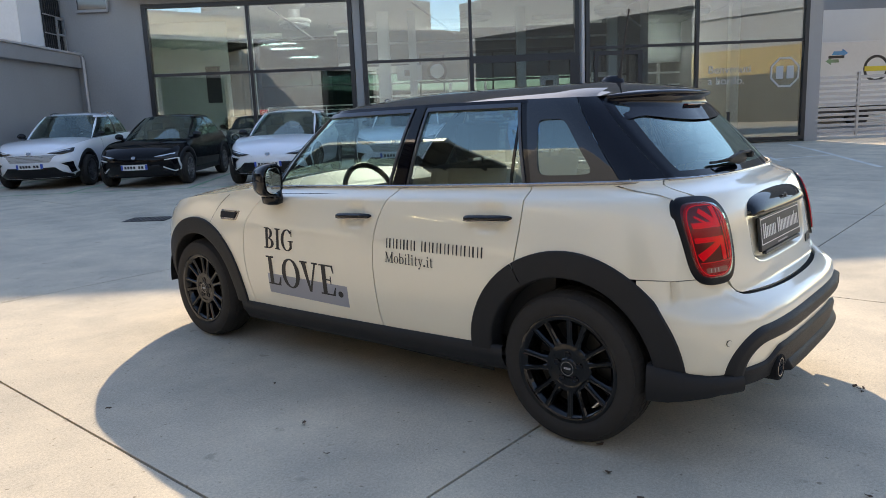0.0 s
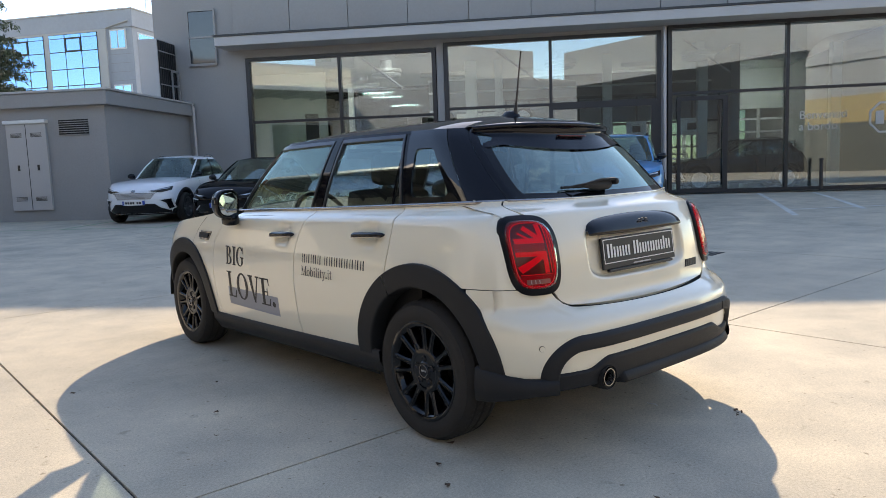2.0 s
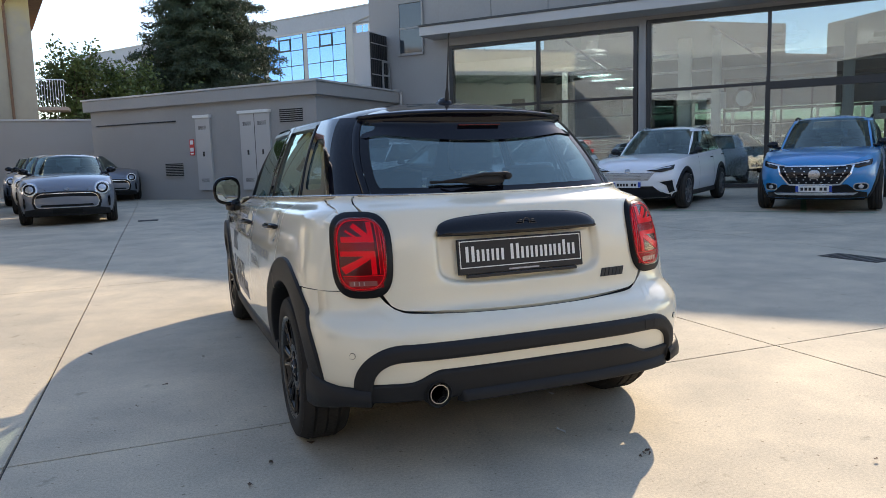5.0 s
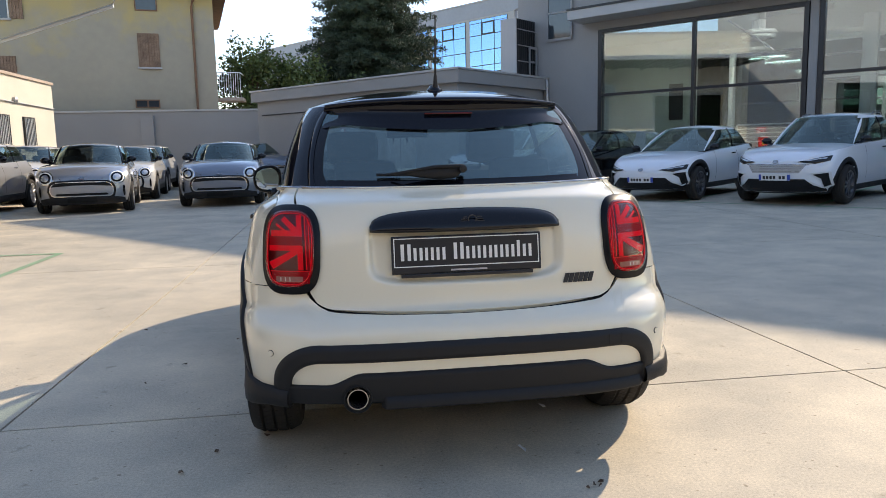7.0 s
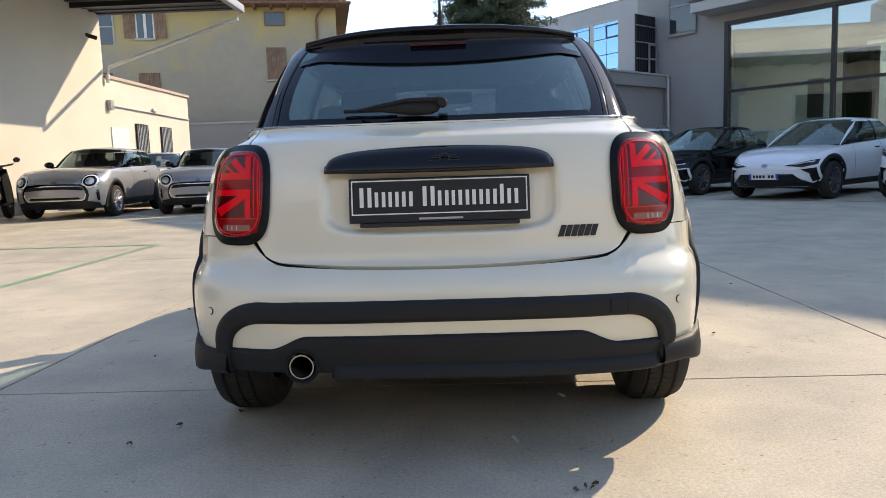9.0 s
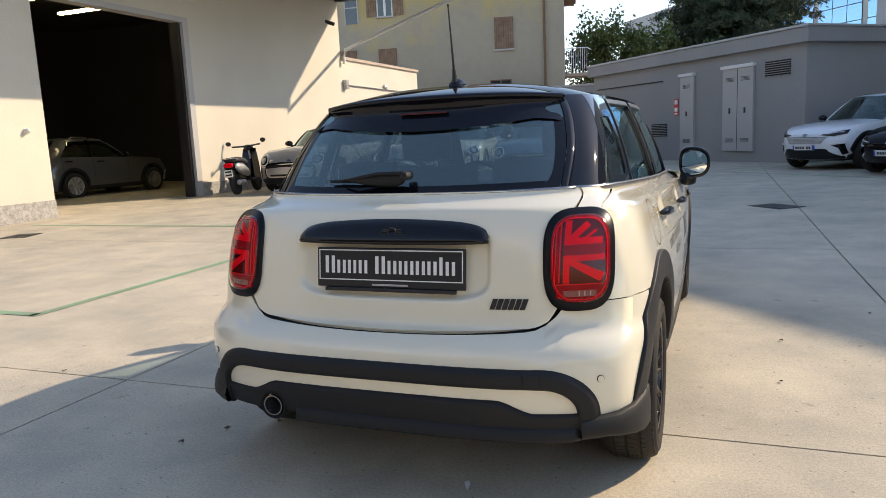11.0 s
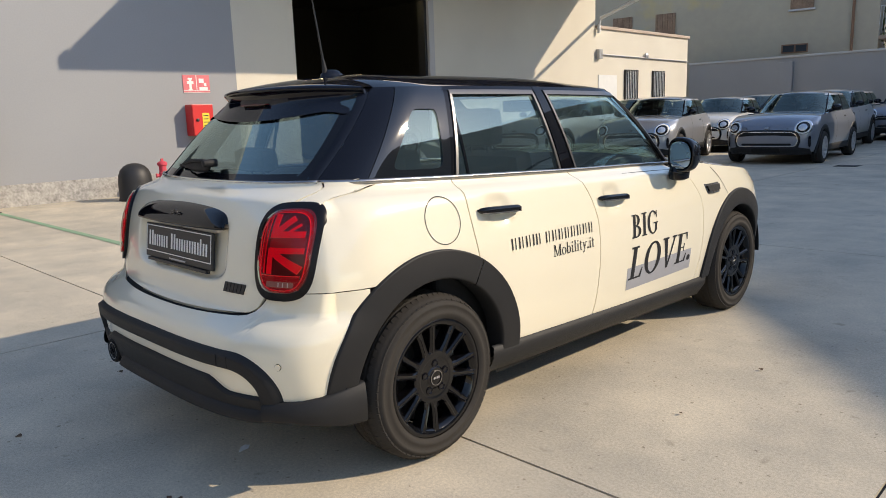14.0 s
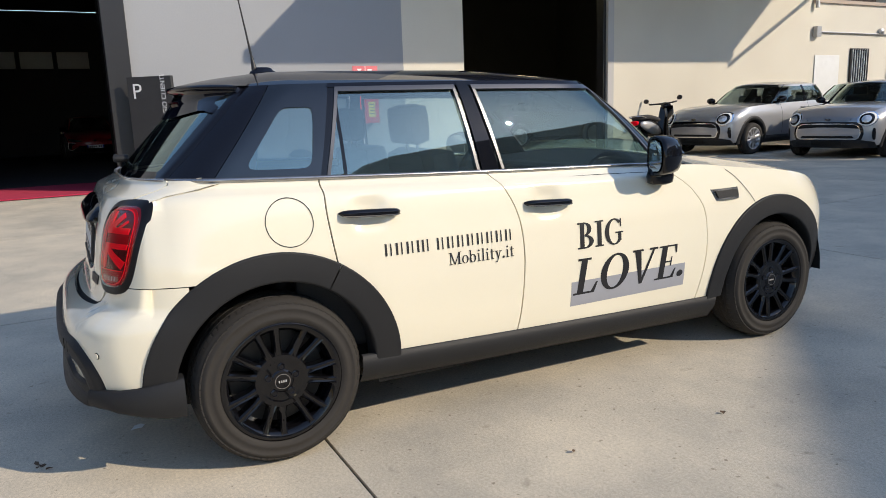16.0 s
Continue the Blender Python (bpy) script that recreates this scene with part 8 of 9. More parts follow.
for x, y, hd in ((-2.81, 23.41, 182), (-4.85, 23.3, 183)):
    copy_thing(compact_b, park(x, y, hd, 2.62) @ Matrix.Scale(1.05, 4))
g2 = "cars parked before the showroom"
FH = 180 - 48.1
parked_car("parked_suv", "white family crossover with black plastic arches", SUV, M["white_car"], "sharp", park(3.4, 15.7, FH + 3, 2.63), g2, rim=M["rim_grey"])
parked_car("parked_hatchback", "glossy black low hatchback with slim headlamps", LOWH, M["deep_black"], "sharp", park(4.55, 13.45, FH, 2.7), g2, rim=M["rim_grey"])
parked_car("parked_hatchback", "white low hatchback with slim headlamps", LOWH, M["white_car"], "sharp", park(6.05, 10.95, FH - 2, 2.7), g2, rim=M["rim_grey"])
parked_car("parked_suv", "white crossover with angular headlamps", SUV, M["white_car"], "sharp", park(7.85, 9.1, FH - 8, 2.63), g2, rim=M["rim_grey"])
parked_car("parked_suv", "bright blue crossover with black mesh grille", SUV, M["blue_car"], "mesh", park(10.1, 6.8, 125, 2.63) @ Matrix.Scale(1.06, 4), g2)
parked_car("display_suv", "dark grey crossover on show behind glass", SUV, M["black_paint"], "sharp", FACADE @ Matrix.Translation((7.75, 21.0, 0.16)) @ Matrix.Rotation(radians(90), 4, 'Z'), plate=False)
parked_car("display_car", "teal-grey fastback on show behind glass", LOWH, M["teal_car"], "sharp", FACADE @ Matrix.Translation((-0.30, 22.35, 0.16)) @ Matrix.Rotation(radians(93), 4, 'Z') @ Matrix.Scale(1.09, 4), plate=False, rim=M["rim_grey"])
parked_car("display_car", "white hatchback on show behind glass", LOWH, M["white_car"], "sharp", FACADE @ Matrix.Translation((0.1, 24.9, 0.16)) @ Matrix.Rotation(radians(90), 4, 'Z'), plate=False)
parked_car("display_suv", "white crossover on show behind glass", SUV, M["white_car"], "sharp", FACADE @ Matrix.Translation((9.5, 26.4, 0.16)) @ Matrix.Rotation(radians(157), 4, 'Z'), plate=False)
copy_thing(compact_b, FACADE @ Matrix.Translation((-7.6, 23.5, 0.16)) @ Matrix.Rotation(radians(200), 4, 'Z'))
parked_car("workshop_car", "grey crossover standing in the dark workshop", SUV, M["grey_car"], "sharp", Matrix.Translation((-15.6, 11.55, 0.012)) @ Matrix.Rotation(radians(-4), 4, 'Z'))
parked_car("workshop_car", "dark red hatchback inside the far gate", LOWH, M["red_car"], "sharp", Matrix.Translation((-27.6, 0.35, 0.012)) @ Matrix.Rotation(radians(-88), 4, 'Z'))

# ---- small things by the workshop ----
def bollard(x, y):
    bm = bmesh.new()
    lathe(bm, [(0.285, 0.0), (0.285, 0.02), (0.275, 0.05), (0.272, 0.32), (0.26, 0.42), (0.225, 0.51), (0.17, 0.57), (0.10, 0.607), (0.03, 0.62)], 36)
    b = tagged(mesh_ob("dome_bollard", bm, M["black_rubber"], smooth=True), "black domed rubber bollard on concrete", "bollard", "bollards by the hydrant")
    b.location = (x, y, rise(x, y))
    return b


bollard(-9.66, 4.37)
bollard(-9.70, 3.28)
hyd = thing("fire_hydrant", "faded red pillar hydrant between bollards", "hydrant", Matrix.Translation((-9.98, 3.90, 0)))
bm = bmesh.new()
lathe(bm, [(0.10, 0.0), (0.10, 0.03), (0.065, 0.05), (0.06, 0.30), (0.075, 0.32), (0.075, 0.40), (0.062, 0.42), (0.065, 0.52), (0.085, 0.54), (0.085, 0.575), (0.06, 0.60), (0.03, 0.61)], 20)
part("body", bm, M["pinkred"], hyd, smooth=False)
for a in (0.4, 2.6, 4.6):
    bm = lathe(bmesh.new(), [(0.03, 0.05), (0.03, 0.10), (0.038, 0.10), (0.038, 0.125), (0.01, 0.13)], 12, axis="x", m=Matrix.Translation((0, 0, 0.36)) @ Matrix.Rotation(a, 4, 'Z'))
    part("outlet", bm, M["pinkred"], hyd)
part("spindle", boxes((-0.02, -0.02, 0.60, 0.02, 0.02, 0.655), bevel=0.004), M["pinkred"], hyd)
bx = thing("hose_box", "red wall box with yellow label for a fire hose", "fire box", Matrix.Translation((WX, 4.94, 1.31)))
part("case", boxes((0.0, -0.215, -0.29, 0.27, 0.215, 0.29), bevel=0.012), M["red"], bx)
part("door", boxes((0.2705, -0.205, -0.28, 0.285, 0.205, 0.28), bevel=0.005), M["red"], bx)
part("label", boxes((0.2855, -0.02, -0.17, 0.2885, 0.12, 0.13)), M["yellow"], bx)
for k in range(4):
    part("print_bar", boxes((0.289, 0.0, 0.07 - k * 0.06, 0.2905, 0.10, 0.085 - k * 0.06)), M["frame"], bx)
part("lock", lathe(bmesh.new(), [(0.03, 0.285), (0.03, 0.305), (0.01, 0.31)], 14, axis="x", m=Matrix.Translation((0, -0.12, 0.0))), M["frame"], bx)
sg = thing("fire_sign", "sun-faded red hydrant and hose pictogram sign", "sign", Matrix.Translation((WX, 5.0, 1.99)))
part("panel", boxes((0.002, -0.27, -0.165, 0.012, 0.27, 0.165), bevel=0.003), M["faded_red"], sg)
part("border", boxes((0.0125, -0.265, -0.16, 0.0145, 0.265, -0.150), (0.0125, -0.265, -0.125, 0.0145, 0.265, -0.118), (0.0125, -0.006, -0.118, 0.0145, 0.006, 0.16)), M["sign_white"], sg)
part("pictogram", boxes((0.0125, -0.15, -0.10, 0.0145, -0.10, 0.08), (0.0125, -0.19, 0.0, 0.0145, -0.15, 0.05), (0.0125, -0.10, 0.0, 0.0145, -0.06, 0.05), (0.0125, -0.17, 0.08, 0.0145, -0.08, 0.11), (0.0125, -0.17, -0.12, 0.0145, -0.08, -0.10)), M["sign_white"], sg)
part("pictogram", boxes((0.0125, 0.05, 0.02, 0.0145, 0.15, 0.10), (0.0125, 0.15, -0.04, 0.0145, 0.20, 0.02), (0.0125, 0.05, -0.12, 0.0145, 0.22, -0.06)), M["sign_white"], sg)
cam_box = thing("wall_camera", "small white dome camera on cream wall", "camera", Matrix.Translation((WX, 6.87, 1.64)))
part("mount", boxes((0, -0.04, -0.04, 0.04, 0.04, 0.04), bevel=0.006), M["whitemetal"], cam_box)
part("dome", lathe(bmesh.new(), [(0.045, 0.04), (0.045, 0.08), (0.03, 0.105), (0.01, 0.112)], 14, axis="x"), M["whitemetal"], cam_box, smooth=True)
cam2 = thing("wall_camera", "dark bullet camera high on cream wall", "camera", Matrix.Translation((WX, 18.0, 4.95)))
part("mount", boxes((0, -0.05, -0.05, 0.06, 0.05, 0.05), bevel=0.008), M["frame"], cam2)
part("barrel", lathe(bmesh.new(), [(0.05, 0.06), (0.06, 0.08), (0.06, 0.3), (0.045, 0.3), (0.04, 0.26)], 14, axis="x", m=Matrix.Rotation(radians(20), 4, 'Y')), M["frame"], cam2)
# parking totem
P0, P1 = Vector((-10.28, 0.55)), Vector((-9.78, 1.19))
ang = math.atan2(P1.y - P0.y, P1.x - P0.x)
L = (P1 - P0).length
tot = thing("parking_totem", "charcoal parking sign panel with white lettering", "sign", Matrix.Translation((P0.x, P0.y, 0)) @ Matrix.Rotation(ang, 4, 'Z'))
part("panel", boxes((0, -0.04, 0.02, L, 0.04, 1.96), bevel=0.006), M["charcoal"], tot)
part("foot", boxes((-0.03, -0.09, 0, L + 0.03, 0.09, 0.02), bevel=0.004), M["frame"], tot)
letters("letter", "P", 0.36, Matrix.Translation((0.08, -0.041, 1.60)) @ pose(0, 0, 0, 90), M["sign_white"], tot)
foot = 0.82
for word in ("PARCHEGGIO", "CLIENTI"):
    ob = letters("lettering", word, 0.115, Matrix.Translation((L - 0.12, -0.041, foot)) @ pose(0, 0, 0, 90) @ pose(0, 0, 0, 0, 0, 90), M["sign_white"], tot)
    foot = max(v.co.z for v in ob.data.vertices) + 0.034
tagged(mesh_ob("doormat", boxes((-13.1, -3.7, 0.013, -10.62, 0.3, 0.03), bevel=0.004), M["carpet"]), "red carpet laid in the dark gateway", "carpet")
# far windows of the second hall, their daylight put in as opaque white panes
w = thing("hall_window", "dim far window strip in the dark hall", "window", kind="structure")
for k in range(5):
    part("pane", boxes((-29.99, -5.5 + k * 1.3, 3.4, -29.97, -4.36 + k * 1.3, 4.05)), M["inner_white"], w)
# scooter at the wall
sc = thing("motor_scooter", "black motor scooter with grey flanks by the cream wall", "scooter", Matrix.Translation((-9.85, 12.2, rise(-9.85, 12.2) + 0.003)) @ Matrix.Rotation(radians(15), 4, 'Z') @ Matrix.Rotation(radians(-5), 4, 'Y') @ Matrix.Scale(1.08, 4))
for y in (-0.60, 0.66):
    wh = part("wheel", lathe(bmesh.new(), [(0.13, -0.045), (0.2, -0.058), (0.24, -0.045), (0.25, 0.0), (0.24, 0.045), (0.2, 0.058), (0.13, 0.045)], 28, axis="x", m=Matrix.Translation((0, y, 0.25))), M["tyre"], sc, smooth=True)
    part("rim", lathe(bmesh.new(), [(0.02, -0.05), (0.06, -0.035), (0.132, -0.04), (0.132, 0.04), (0.06, 0.035), (0.02, 0.05)], 20, axis="x", m=Matrix.Translation((0, y, 0.25))), M["rim_silver"], wh)


def loft(rows, n=18, p=2.4):
    """Closed body from (y, z middle, half width, half height) sections."""
    bm = bmesh.new()
    rings = [[bm.verts.new((x, y, z)) for x, z in oval(0, zc, wx, wz, p, n)] for y, zc, wx, wz in rows]
    for A, B in zip(rings, rings[1:]):
        for i in range(n):
            bm.faces.new((A[i], A[(i + 1) % n], B[(i + 1) % n], B[i]))
    bm.faces.new(rings[0])
    bm.faces.new(rings[-1])
    bmesh.ops.recalc_face_normals(bm, faces=bm.faces)
    return bm


part("body", loft([(-0.86, 0.66, 0.07, 0.05), (-0.80, 0.64, 0.13, 0.09), (-0.62, 0.60, 0.18, 0.15), (-0.35, 0.56, 0.19, 0.18), (-0.10, 0.50, 0.16, 0.18), (0.08, 0.42, 0.13, 0.13)]), M["gloss_black"], sc, smooth=True)
for s in (-1, 1):
    bm = loft([(-0.82, 0.62, 0.02, 0.04), (-0.7, 0.60, 0.05, 0.09), (-0.45, 0.54, 0.065, 0.13), (-0.2, 0.48, 0.05, 0.11), (-0.05, 0.44, 0.02, 0.05)], 14)
    bmesh.ops.translate(bm, verts=bm.verts, vec=(s * 0.15, 0, 0))
    part("flank_panel", bm, M["silver_paint"], sc, "silver grey flank panel", smooth=True)
part("seat", loft([(-0.80, 0.76, 0.08, 0.03), (-0.72, 0.765, 0.14, 0.055), (-0.40, 0.77, 0.15, 0.06), (-0.10, 0.73, 0.13, 0.06), (0.10, 0.70, 0.08, 0.04)], 16, 2.8), M["seat"], sc, smooth=True)
part("footboard", boxes((-0.17, -0.02, 0.27, 0.17, 0.44, 0.32), bevel=0.015), M["black_rubber"], sc)
P = [[((0.22 - 0.08 * k * k) * q, 0.40 + 0.16 * k - 0.05 * q * q, 0.28 + 0.72 * k) for q in steps(-1, 1, 8)] for k in steps(0, 1, 8)]
skin("leg_shield", P, M["gloss_black"], sc, lip=0.03)
part("steering_head", loft([(0.40, 1.00, 0.06, 0.04), (0.46, 1.02, 0.10, 0.07), (0.55, 1.00, 0.10, 0.08), (0.62, 0.98, 0.07, 0.06)], 16), M["gloss_black"], sc, smooth=True)
part("headlamp", lathe(bmesh.new(), [(0.01, 0.0), (0.065, 0.0), (0.07, -0.02), (0.05, -0.04)], 18, axis="y", m=Matrix.Translation((0, 0.64, 0.98))), M["chrome"], sc)
part("handlebar", tube(bmesh.new(), [(-0.34, 0.36, 1.07), (-0.16, 0.44, 1.06), (0, 0.46, 1.05), (0.16, 0.44, 1.06), (0.34, 0.36, 1.07)], [0.02, 0.018, 0.03, 0.018, 0.02], 8), M["frame"], sc)
part("fork", tube(bmesh.new(), [(0, 0.48, 0.98), (0, 0.58, 0.55), (0.07, 0.64, 0.40), (0.07, 0.66, 0.25)], 0.026, 8), M["metal"], sc)
part("front_mudguard", loft([(0.45, 0.40, 0.05, 0.05), (0.55, 0.47, 0.085, 0.06), (0.68, 0.48, 0.085, 0.05), (0.84, 0.42, 0.05, 0.05)], 14), M["gloss_black"], sc, smooth=True)
for s in (-1, 1):
    st = part("mirror", lathe(bmesh.new(), [(0.01, 0.0), (0.055, 0.004), (0.058, 0.018), (0.02, 0.032)], 16, axis="y", m=Matrix.Translation((s * 0.42, 0.36, 1.15)) @ Matrix.Diagonal((1.15, 1, 0.9, 1))), M["frame"], sc)
    part("mirror_stem", tube(bmesh.new(), [(s * 0.22, 0.41, 1.07), (s * 0.34, 0.38, 1.08), (s * 0.41, 0.37, 1.12)], 0.007, 6), M["chrome"], st)
part("tail_lamp", loft([(-0.885, 0.655, 0.07, 0.03), (-0.87, 0.655, 0.105, 0.05), (-0.80, 0.655, 0.10, 0.05)], 16, 3.2), M["lens_bright"], sc, "red tail lamp", smooth=True)
part("grab_rail", tube(bmesh.new(), [(0.13, -0.55, 0.76), (0.15, -0.80, 0.79), (0.08, -0.90, 0.80), (-0.08, -0.90, 0.80), (-0.15, -0.80, 0.79), (-0.13, -0.55, 0.76)], 0.012, 6), M["chrome"], sc)
part("rear_mudguard", loft([(-0.88, 0.40, 0.05, 0.06), (-0.85, 0.48, 0.07, 0.08), (-0.72, 0.52, 0.08, 0.06)], 14), M["black_rubber"], sc, smooth=True)
npl = part("number_plate", boxes((-0.09, -0.915, 0.40, 0.09, -0.905, 0.56), bevel=0.003), M["plate_white"], sc)
for z in (0.43, 0.50):
    part("plate_bar", boxes((-0.07, -0.918, z, 0.07, -0.9155, z + 0.035)), M["frame"], npl)
part("exhaust", lathe(bmesh.new(), [(0.02, -0.16), (0.055, -0.15), (0.06, 0.0), (0.055, 0.15), (0.02, 0.17)], 16, axis="y", m=Matrix.Translation((0.15, -0.62, 0.27))), M["metal"], sc)
part("side_stand", tube(bmesh.new(), [(-0.08, 0.0, 0.28), (-0.20, 0.06, 0.01)], 0.012, 6), M["metal"], sc)

# ---- ground fittings and litter ----
def drain(x, y, w, l, turn, label):
    d = thing("drain_grate", label, "drain", Matrix.Translation((x, y, rise(x, y) + 0.003)) @ Matrix.Rotation(radians(turn), 4, 'Z'), kind="structure")
    part("grate_frame", boxes((-w / 2, -l / 2, -0.01, w / 2, l / 2, 0.002)), M["joint"], d)
    n = int(l / 0.07)
    for k in range(n):
        y0 = -l / 2 + 0.02 + (l - 0.04) * k / n
        part("bar", boxes((-w / 2 + 0.02, y0, 0.0, w / 2 - 0.02, y0 + 0.03, 0.005)), M["frame"], d)


drain(1.78, 8.25, 0.45, 0.6, 40, "dark iron drain grate set in concrete")
drain(5.5, 2.38, 0.35, 0.65, 5, "dark iron drain grate set in concrete")
drain(-1.54, 13.4, 0.4, 0.4, 0, "dark iron drain grate set in concrete")
drain(-8.8, 5.1, 0.4, 0.5, 20, "brown iron manhole cover in concrete")
rnd = random.Random(5)


def chip(x, y, size, material, label, name="leaf_litter"):
    bm = bmesh.new()
    n = 6
    V = [bm.verts.new((size * (0.6 + 0.5 * rnd.random()) * math.cos(math.tau * k / n), size * 0.45 * (0.5 + rnd.random()) * math.sin(math.tau * k / n), 0.002 + 0.012 * rnd.random())) for k in range(n)]
    W2 = [bm.verts.new((v.co.x, v.co.y, v.co.z + 0.002)) for v in V]
    bm.faces.new(W2)
    for k in range(n):
        bm.faces.new((V[k], V[(k + 1) % n], W2[(k + 1) % n], W2[k]))
    ob = tagged(mesh_ob(name, bm, material), label, "litter")
    ob.location = (x, y, rise(x, y) + 0.001)
    ob.rotation_euler = (0, 0, rnd.random() * 6.28)
    return ob


M["dry_leaf"] = mat("dry brown leaf", (0.10, 0.06, 0.035), 0.8)
M["paper"] = mat("white paper scrap", (0.75, 0.75, 0.74), 0.7)
chip(0.217, -0.454, 0.030, M["paper"], "small white paper scrap on concrete", "paper_scrap")
chip(0.415, -0.02, 0.018, M["paper"], "small white paper scrap on concrete", "paper_scrap")
for x, y, sz in ((0.38, -0.79, 0.014), (0.41, -0.77, 0.016), (0.35, -0.81, 0.012), (0.395, -0.805, 0.012), (-0.77, -0.12, 0.02), (-0.95, -0.25, 0.018), (-1.05, -0.42, 0.018), (-1.32, 1.0, 0.018), (-1.45, 0.7, 0.015), (-1.1, 1.5, 0.014), (1.35, 1.6, 0.014), (1.3, 0.9, 0.012), (-1.75, 1.9, 0.014), (-0.6, -1.0, 0.016), (1.1, -1.2, 0.014), (1.9, 2.3, 0.015), (-2.4, 0.2, 0.016)):
    chip(x, y, sz, M["dry_leaf"], "dry brown leaf lying on concrete")

# ---- slatted gate and lorry beyond the showroom ----
fen = thing("slatted_gate", "grey steel gate of horizontal slats", "gate", FACADE @ Matrix.Translation((11.2, 19.6, 0.14)))
for u in (0.05, 1.6, 3.2):
    part("post", boxes((u - 0.04, -0.04, 0, u + 0.04, 0.04, 2.0), bevel=0.005), M["metal"], fen)
for k in range(11):
    part("slat", boxes((0.09, -0.02, 0.15 + k * 0.165, 3.16, 0.02, 0.24 + k * 0.165), bevel=0.005), M["metal"], fen)
lor = thing("box_lorry", "white box lorry with blue and green graphics", "lorry", FACADE @ Matrix.Translation((15.5, 27.5, 0.1)))
part("box_body", boxes((-4, 0, 0.9, 4, 2.4, 3.6), bevel=0.03), M["whitemetal"], lor)
part("chassis", boxes((-4, 0.2, 0.5, 4, 2.2, 0.9)), M["frame"], lor)
for u in (-2.8, 2.2):
    part("wheel", lathe(bmesh.new(), [(0.2, -0.14), (0.42, -0.15), (0.48, -0.1), (0.48, 0.1), (0.42, 0.15), (0.2, 0.14)], 24, axis="y", m=Matrix.Translation((u, 0.2, 0.48))), M["tyre"], lor)
def arrow_mark(pts, material):
    bm = bmesh.new()
    A = [bm.verts.new((x, -0.008, z)) for x, z in pts]
    B = [bm.verts.new((x, -0.001, z)) for x, z in pts]
    bm.faces.new(A)
    for k in range(len(pts)):
        bm.faces.new((A[k], A[(k + 1) % len(pts)], B[(k + 1) % len(pts)], B[k]))
    part("graphic", bm, material, lor)


arrow_mark([(0.85, 3.05), (1.30, 3.05), (1.30, 2.95), (1.55, 3.13), (1.30, 3.31), (1.30, 3.21), (0.95, 3.21)], M["blue_car"])
arrow_mark([(1.20, 2.75), (0.85, 2.75), (0.85, 2.65), (0.60, 2.81), (0.85, 2.97), (0.85, 2.88), (1.15, 2.88)], M["green"])
part("graphic", boxes((0.72, -0.010, 2.92, 1.40, -0.002, 3.03)), M["frame"], lor)
part("graphic", lathe(bmesh.new(), [(0.44, -0.008), (0.55, -0.008), (0.55, -0.001), (0.44, -0.001)], 32, axis="y", m=Matrix.Translation((2.8, 0, 2.45)), caps=False), M["frame"], lor)
part("graphic", boxes((2.30, -0.012, 2.34, 3.30, -0.009, 2.54)), M["yellow"], lor)
part("graphic", boxes((-0.95, -0.008, 2.2, -0.25, -0.0015, 2.42)), M["yellow"], lor)
for u in (8.1,):
    b = thing("post_bollard", "thin black steel post before the glass", "bollard", FACADE @ Matrix.Translation((u, 18.3, 0.15)))
    part("post", lathe(bmesh.new(), [(0.05, 0), (0.05, 0.85), (0.06, 0.86), (0.06, 0.92), (0.02, 0.93)], 12), M["frame"], b)

# ---- trees ----
def leaf_cloud(pts, size, seed, flat=0.5):
    """Many small leaf blades about the given points, as one mesh."""
    rg = np.random.default_rng(seed)
    n = len(pts)
    c = np.array(pts)
    a = rg.normal(size=(n, 3))
    a /= np.linalg.norm(a, axis=1)[:, None]
    b = np.cross(a, rg.normal(size=(n, 3)))
    b /= np.linalg.norm(b, axis=1)[:, None]
    s = size * (0.6 + 0.8 * rg.random(n))[:, None]
    quad = np.stack([c - a * s, c + b * s * flat, c + a * s, c - b * s * flat], axis=1).reshape(-1, 3)
    me = bpy.data.meshes.new("crown")
    me.from_pydata(quad.tolist(), [], [tuple(range(4 * i, 4 * i + 4)) for i in range(n)])
    return me


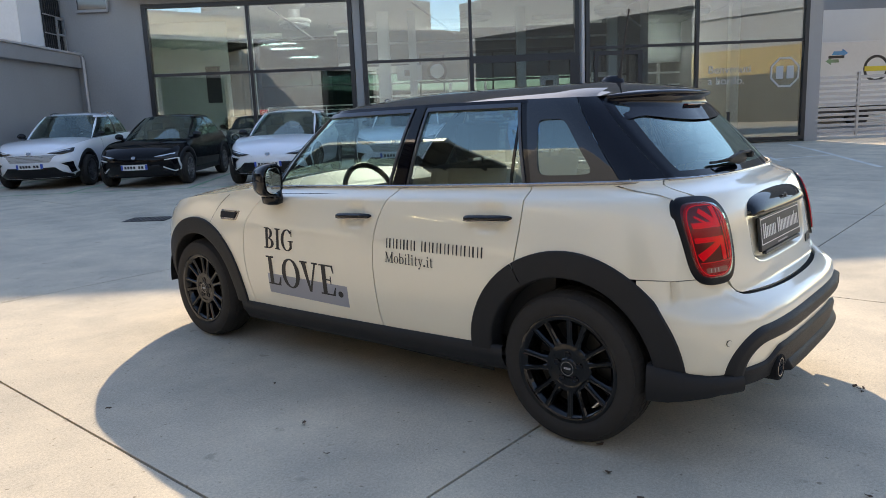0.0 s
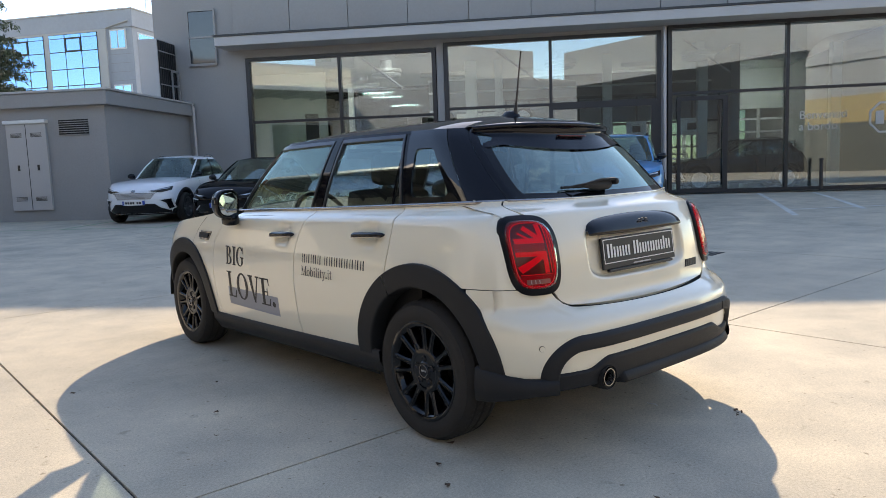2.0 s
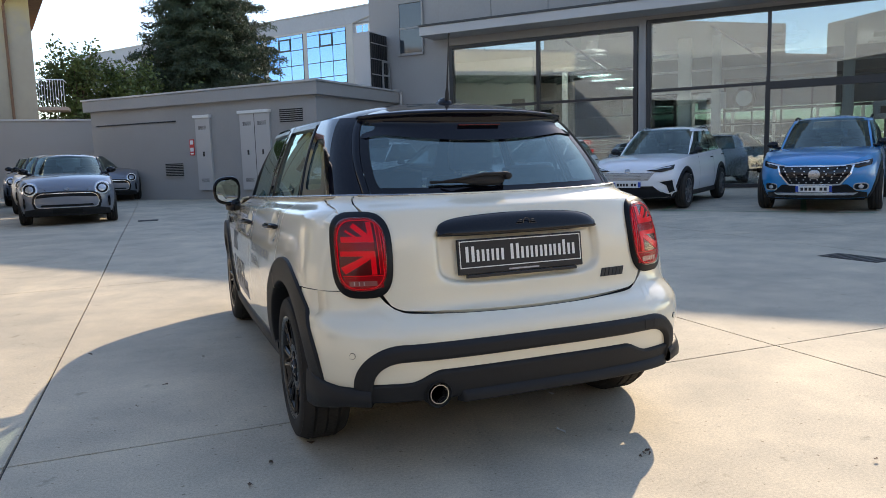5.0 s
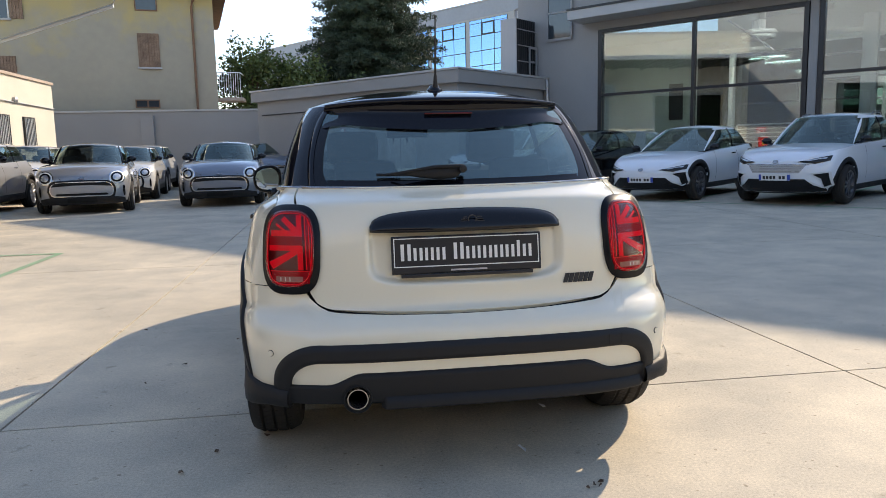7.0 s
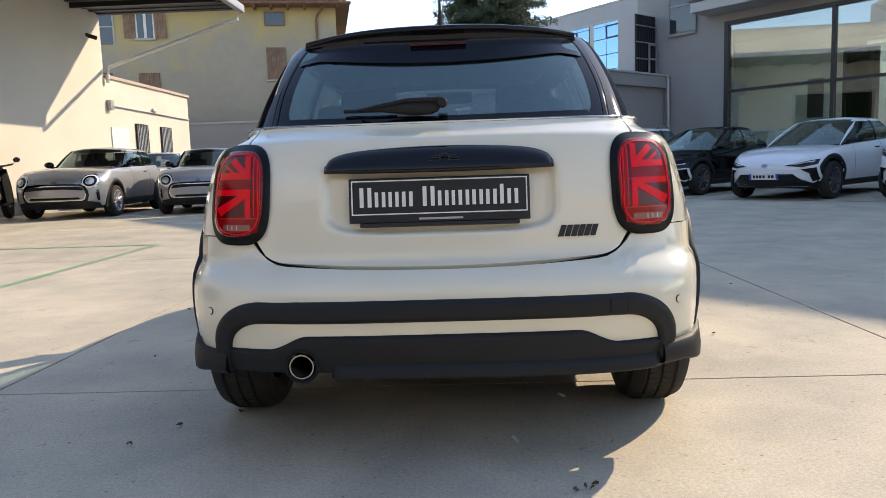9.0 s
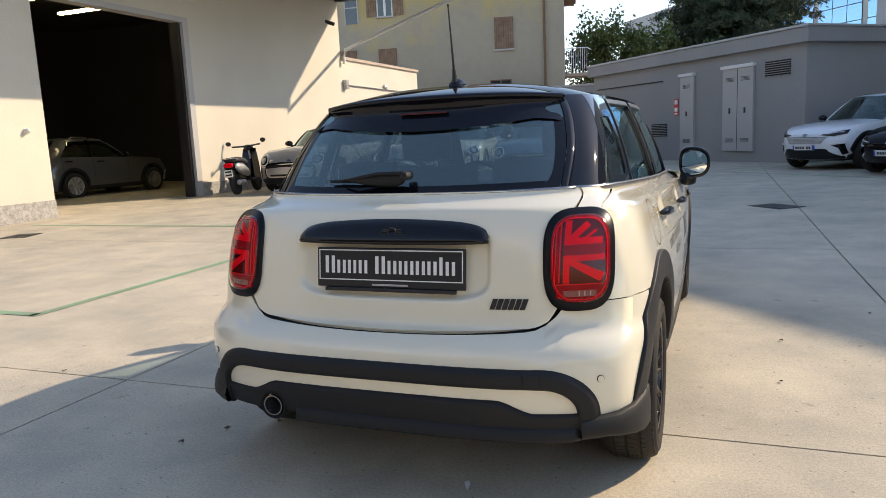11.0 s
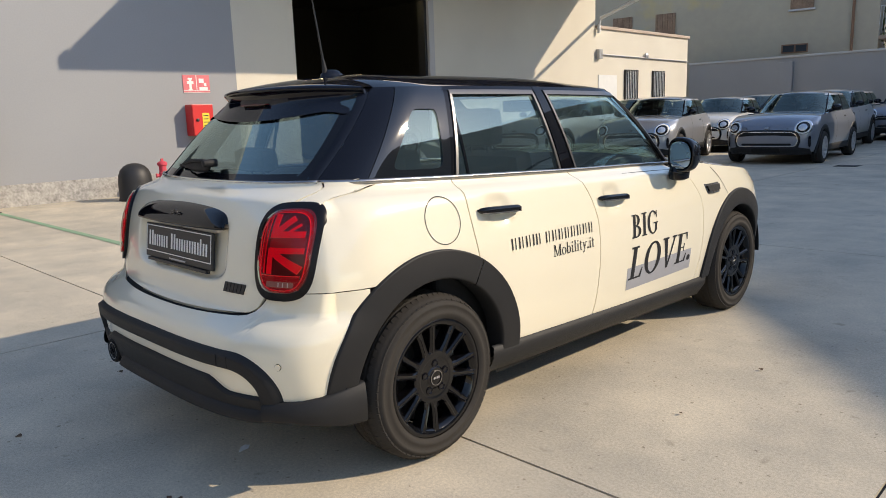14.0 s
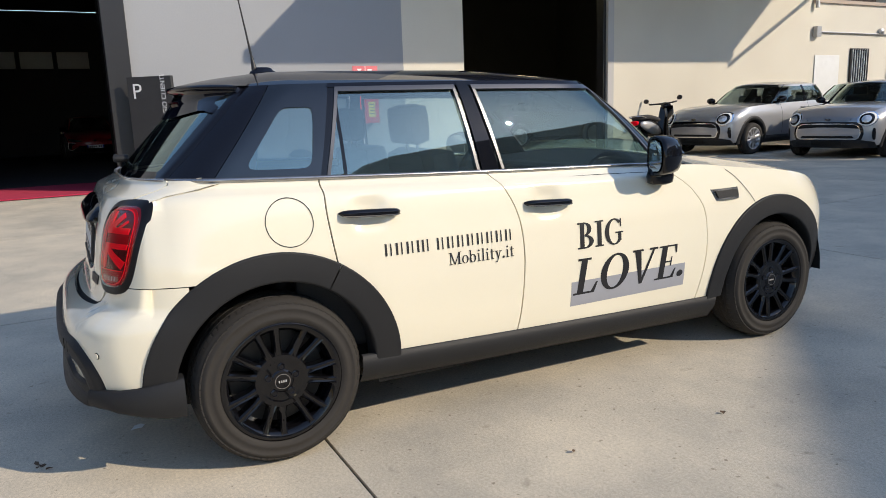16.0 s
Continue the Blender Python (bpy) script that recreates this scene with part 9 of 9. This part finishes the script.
def spruce(x, y, h, r, seed):
    rg = random.Random(seed)
    t = thing("spruce_tree", "tall dark green spruce behind the annex", "tree", Matrix.Translation((x, y, 0)))
    part("trunk", tube(bmesh.new(), [(0, 0, 0), (0.05, 0, h * 0.5), (0, 0.05, h)], [0.28, 0.17, 0.03], 10), M["bark"], t)
    pts = []
    limbs = bmesh.new()
    z = 1.0
    while z < h - 0.3:
        k = 1 - z / h
        n = 6 + int(7 * k)
        for i in range(n):
            a = math.tau * (i + rg.random()) / n
            L = r * (k ** 0.72) * (0.65 + 0.5 * rg.random())
            droop = 0.10 + 0.25 * rg.random()
            tube(limbs, [(0, 0, z), (L * 0.6 * math.cos(a), L * 0.6 * math.sin(a), z - droop * L * 0.3), (L * math.cos(a), L * math.sin(a), z - droop * L * 0.5)], [0.03, 0.02, 0.006], 4)
            for j in range(int(7 * L) + 4):
                q = 0.2 + 0.8 * rg.random() ** 0.8
                b = a + rg.choice((-1, 1)) * (0.5 + 0.6 * rg.random())
                T = (0.18 + 0.30 * L * (1.08 - q)) * (0.6 + 0.6 * rg.random())
                c = Vector((L * q * math.cos(a), L * q * math.sin(a), z - droop * L * 0.5 * q * q))
                d = Vector((math.cos(b) * T, math.sin(b) * T, -0.55 * T))
                for e in range(int(30 * T) + 5):
                    w = c + d * rg.random()
                    pts.append((w.x + rg.gauss(0, 0.07), w.y + rg.gauss(0, 0.07), w.z + rg.gauss(0, 0.08) - 0.14 * rg.random() ** 2))
        z += 0.24
    part("branchwork", limbs, M["bark"], t)
    me = leaf_cloud(pts, 0.10, seed, 0.24)
    me.materials.append(M["leaf_dark"])
    ob = new("crown", me)
    ob.parent = t


def broadleaf(x, y, h, r, seed, label):
    rg = random.Random(seed)
    t = thing("broadleaf_tree", label, "tree", Matrix.Translation((x, y, 0)))
    part("trunk", tube(bmesh.new(), [(0, 0, 0), (0.1, 0.05, h * 0.4), (0.05, 0.1, h * 0.75)], [0.2, 0.14, 0.05], 8), M["bark"], t)
    limbs = bmesh.new()
    pts = []
    for i in range(34):
        a, el = rg.random() * math.tau, rg.uniform(-0.2, 1.3)
        z0 = h * rg.uniform(0.35, 0.7)
        L = r * rg.uniform(0.5, 1.1)
        e = Vector((L * math.cos(a) * math.cos(el), L * math.sin(a) * math.cos(el), z0 + L * math.sin(el)))
        e.z = min(e.z, h)
        tube(limbs, [(0.05, 0.05, z0 * 0.8), tuple(Vector((0, 0, z0)).lerp(e, 0.5)), tuple(e)], [0.05, 0.03, 0.008], 4)
        for j in range(210):
            c = Vector((0, 0, z0)).lerp(e, rg.uniform(0.45, 1.05))
            pts.append((c.x + rg.gauss(0, 0.27), c.y + rg.gauss(0, 0.27), c.z + rg.gauss(0, 0.24)))
    part("branchwork", limbs, M["bark"], t)
    me = leaf_cloud(pts, 0.085, seed, 0.6)
    me.materials.append(M["leaf_light"])
    ob = new("crown", me)
    ob.parent = t


spruce(1.72, 40.4, 18.6, 5.6, 3)
broadleaf(-4.5, 34.5, 7.4, 2.0, 11, "green broadleaf tree behind the wall")
broadleaf(-2.4, 35.5, 6.9, 1.9, 12, "green broadleaf tree behind the wall")
broadleaf(-3.4, 36.5, 6.4, 2.1, 13, "green broadleaf tree behind the wall")
broadleaf(-0.6, 36.5, 5.9, 1.8, 14, "green broadleaf tree behind the wall")
